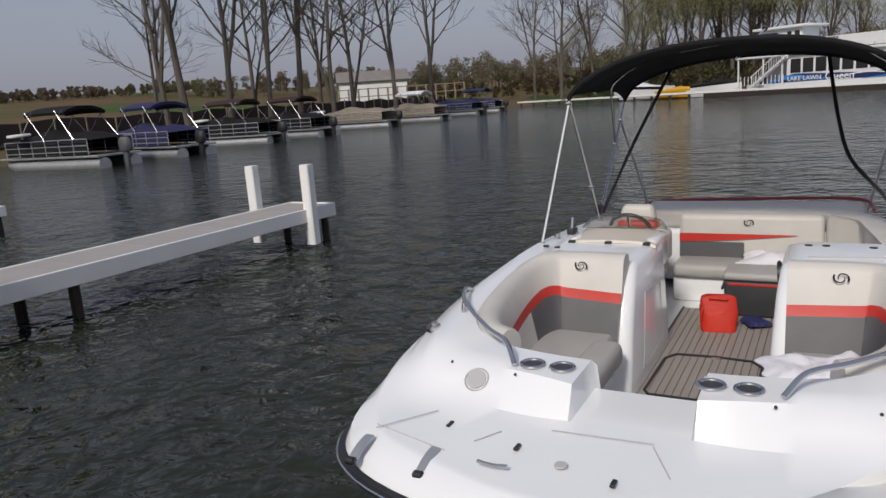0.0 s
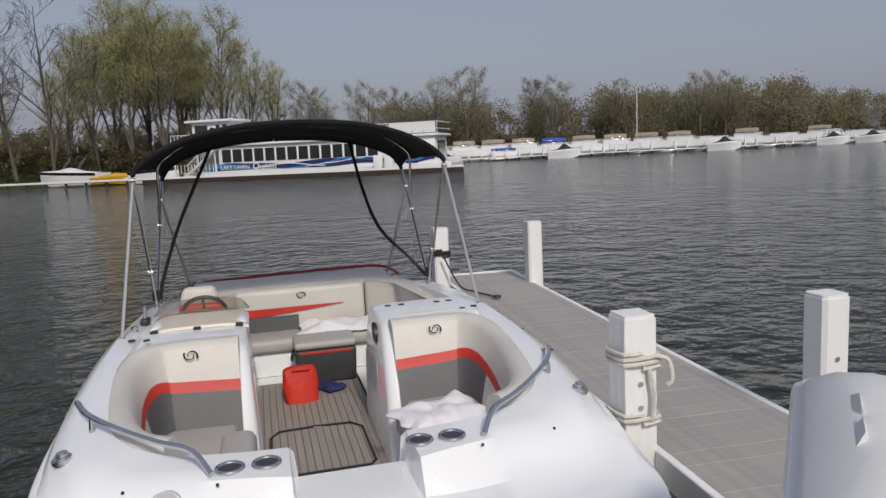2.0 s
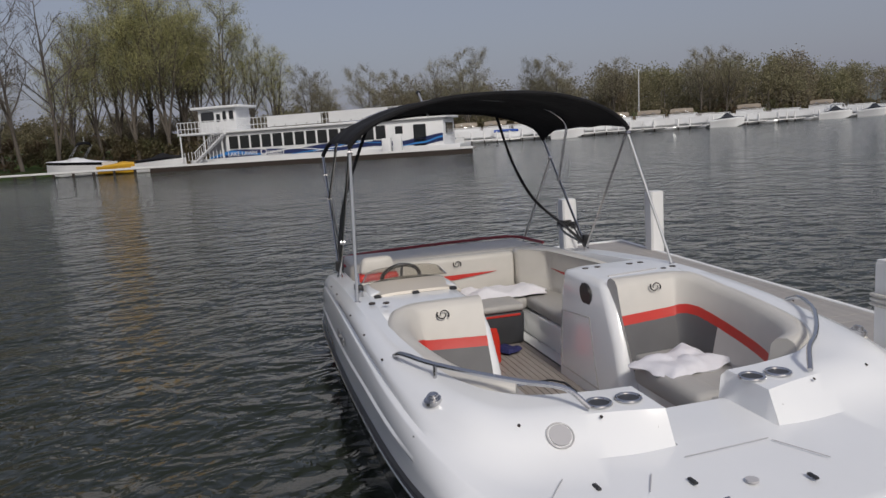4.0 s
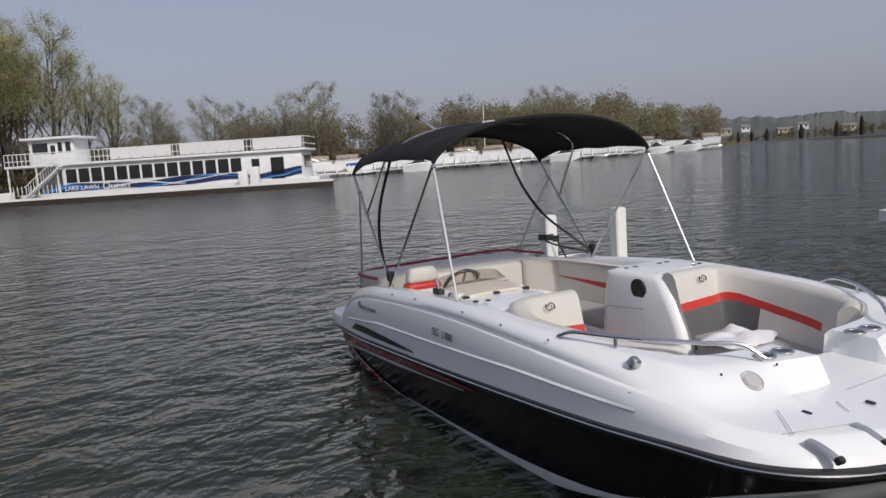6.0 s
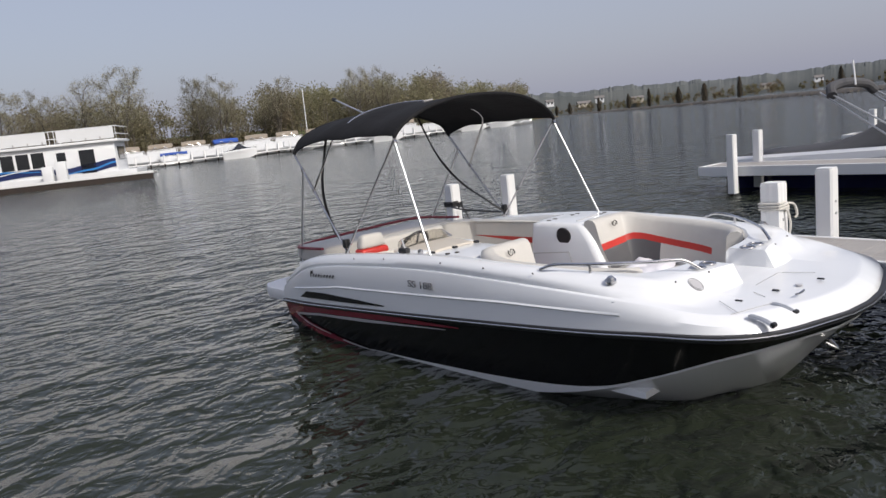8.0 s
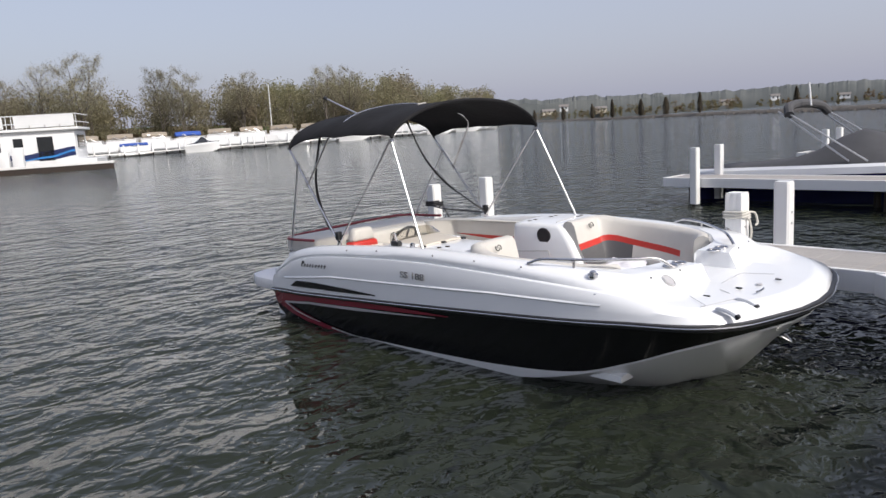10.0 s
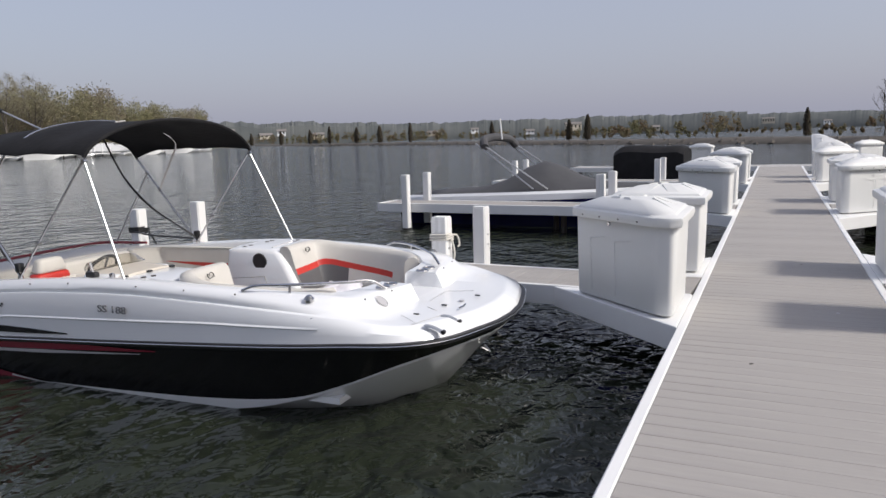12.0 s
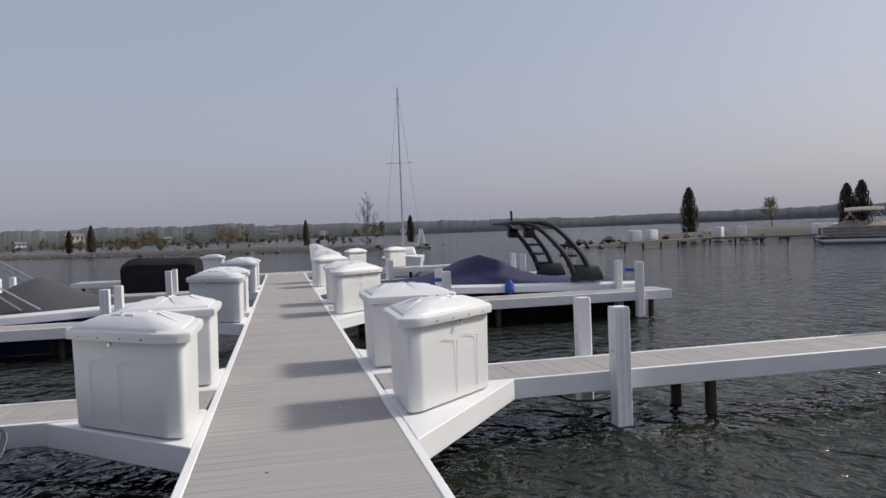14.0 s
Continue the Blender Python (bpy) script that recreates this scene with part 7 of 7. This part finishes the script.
# ---- the spit to the right ----
spit_dock = empty("spit_dock", "low grey dock along the rocky spit", "dock")
for (y0, f0), (y1, f1) in (((-26.8, 64), (-33, 72)), ((-33, 72), (-46, 74))):
    a, b = Vector(bearing(y0, f0, 0, (-0.2, -5.9))), Vector(bearing(y1, f1, 0, (-0.2, -5.9)))
    d = (b - a).normalized()
    n = Vector((-d.y, d.x, 0))
    bm = bmesh.new()
    add_prism(bm, [(p.x, p.y) for p in (a - n * 0.5, b - n * 0.5, b + n * 0.5, a + n * 0.5)], 0.42, 0.60)
    part("deck", bm, roof_grey, spit_dock)
    for k in range(int((b - a).length / 2.2)):
        p = a.lerp(b, k * 2.2 / (b - a).length)
        part("pile", tube([(p.x, p.y, -1), (p.x, p.y, 0.45)], 0.09, 6), steel_dark, spit_dock)
spit_box = box((-0.5, -0.4, 0), (0.5, 0.4, 0.95), 0.06, 2, 0.95)
first = tagged(part("storage_box", spit_box, box_white), "white storage box on the spit dock", "storage box", "spit boxes")
for k, (yaw, far) in enumerate(((-27.6, 66), (-28.8, 68), (-33.6, 71), (-35.2, 73), (-40.2, 73), (-41, 73))):
    m = pose(*bearing(yaw, far, 0.6, (-0.2, -5.9)), 0, 0, 20 * k)
    if k == 0:
        first.matrix_basis = m
    else:
        copy_thing(first, m)
spit_boat = pontoon_boat("tan pontoon boat with bimini at the spit", tan_canvas, tan_canvas, black_plastic)
spit_boat.matrix_basis = pose(*bearing(-42.9, 66, 0.0, (-0.2, -5.9)), 0, 0, 135)
ladder_tower = empty("signal_tower", "small white signal tower on the breakwater end", "tower", at=(*bearing(-10.9, 91, 0.9, (-0.2, -5.9))[:2], 0.9))
for s in (-1, 1):
    for u in (-1, 1):
        part("leg", tube([(s * 0.45, u * 0.45, -0.2), (s * 0.15, u * 0.15, 1.7)], 0.05, 5), ferry_white, ladder_tower)
part("panel", box((-0.28, -0.28, 0.5), (0.28, 0.28, 1.5), 0.02, 1, 0.7), ferry_white, ladder_tower)

# ---- ropes and small things ----
def coil(center, half, z0, turns, r=0.011, rise=0.026):
    """Rope wound round a square post."""
    pts = []
    for k in range(turns * 16 + 1):
        a = 2 * math.pi * k / 16
        c, s = math.cos(a), math.sin(a)
        q = (abs(c) ** 6 + abs(s) ** 6) ** (-1 / 6)
        pts.append((center[0] + half * q * c, center[1] + half * q * s, z0 + rise * k / 16))
    return pts


left_first = next(m for side, row_k, pier_k, m, length in FINGERS if side < 0 and row_k == 0)
P1 = left_first @ Vector((*ROPE_POST, 0))
line_a = empty("mooring_line", "tan mooring rope wound round a white post", "rope")
part("rope_coil", tube(coil(P1, 0.104, 0.98, 3), 0.011, 6), rope_mat, line_a)
part("rope_tail", tube(spline([(P1.x + 0.10, P1.y + 0.06, 1.04), (P1.x + 0.13, P1.y + 0.12, 1.02), (P1.x + 0.15, P1.y + 0.13, 0.93), (P1.x + 0.14, P1.y + 0.11, 0.90)], 5), 0.011, 6), rope_mat, line_a)
part("rope_coil", tube(coil(P1, 0.104, 0.70, 2), 0.011, 6), rope_mat, line_a)
cleat_at = MOORED @ Vector((-3.40, MID + 1.135, 0.92))
part("line_to_boat", tube(spline([(P1.x + 0.02, P1.y - 0.10, 0.72), ((P1.x + cleat_at.x) / 2, (P1.y + cleat_at.y) / 2, 0.74), tuple(cleat_at)], 6), 0.012, 6), rope_mat, line_a)
part("rope_drop", tube(spline([(P1.x + 0.11, P1.y + 0.03, 0.98), (P1.x + 0.125, P1.y + 0.05, 0.85), (P1.x + 0.11, P1.y + 0.04, 0.72)], 5), 0.011, 6), rope_mat, line_a)
black_line = empty("mooring_line", "black mooring rope lying on the finger pier", "rope")
end_m = left_first
tail = [end_m @ Vector(p) for p in ((6.95, 0.62, 0.95), (6.88, 0.46, 0.62), (6.7, 0.34, 0.575), (6.45, 0.25, 0.575), (6.35, 0.22, 0.575))]
part("rope", tube(spline(tail, 6), 0.010, 6), black_plastic, black_line)
knot = end_m @ Vector((6.30, 0.205, 0.585))
part("rope_end", ring(tuple(knot), 0.035, 0.012), black_plastic, black_line)
P2 = end_m @ Vector((7.14, 0.61, 0))
part("rope_coil", tube(coil(P2, 0.10, 0.92, 3, 0.012), 0.012, 6), black_plastic, black_line)
part("rope_to_boat", tube(spline([(P2.x, P2.y - 0.1, 0.95), (P2.x + 0.5, P2.y - 0.25, 0.93), tuple(MOORED @ Vector((-6.56, MID + 1.155, 0.95)))], 6), 0.012, 6), black_plastic, black_line)
hose = empty("hose", "black hose hanging in a loop under the pier", "hose")
right_first = next(m for side, row_k, pier_k, m, length in FINGERS if side > 0 and row_k == 0)
part("loop", tube([right_first @ p for p in spline([(1.75, -0.40, 0.37), (2.0, -0.45, 0.27), (2.4, -0.46, 0.27), (2.62, -0.42, 0.38)], 6)], 0.014, 6), black_plastic, hose)
for side, row_k, pier_k, m, length in FINGERS:
    if row_k in (0, -1):
        for x, y in ((2.59, -0.57) if side < 0 else (2.55, 0.57), ROPE_POST if side < 0 else (2.47, -0.545)):
            for z in (0.78, 0.90):
                bolt = Vector((x - 0.092, y, z))
                part("post_bolt", tube([bolt, bolt + Vector((0.022, 0, 0))], 0.014, 6), alu, pier_k)
# blue tie ropes and a fender by the wake boat
wake_m = next(m for side, row_k, pier_k, m, length in FINGERS if side > 0 and row_k == 1)
for x, y in ((2.55, 0.56), (7.3, 0.54)):
    p = wake_m @ Vector((x, y, 0))
    t = tagged(part("tie_rope", tube(coil(p, 0.10, 0.95, 3, 0.014), 0.014, 6), blue_canvas), "blue rope tied round a white post", "rope", "blue ropes")
fender = part("fender", loft([[(5.0 + r * math.cos(a), 10.2 + r * math.sin(a), z) for a in (2 * math.pi * k / 12 for k in range(12))] for r, z in ((0.02, 0.92), (0.05, 0.88), (0.11, 0.78), (0.12, 0.66), (0.06, 0.58))], True, caps=True), blue_canvas)
tagged(fender, "blue ball fender hanging at the boat's side", "fender")
for k, (x, y) in enumerate(((0.31, 0.62), (-0.30, -1.0), (0.1, 2.9))):
    chip = tagged(part("debris", box((-0.012, -0.006, 0), (0.012, 0.006, 0.004), 0.001, 1), (towel_mat, steel_dark, steel_dark)[k]), "small scrap lying on the dock boards", "debris", "dock debris")
    chip.matrix_basis = pose(x, y, DECK + 0.001, 0, 0, 40 * k)
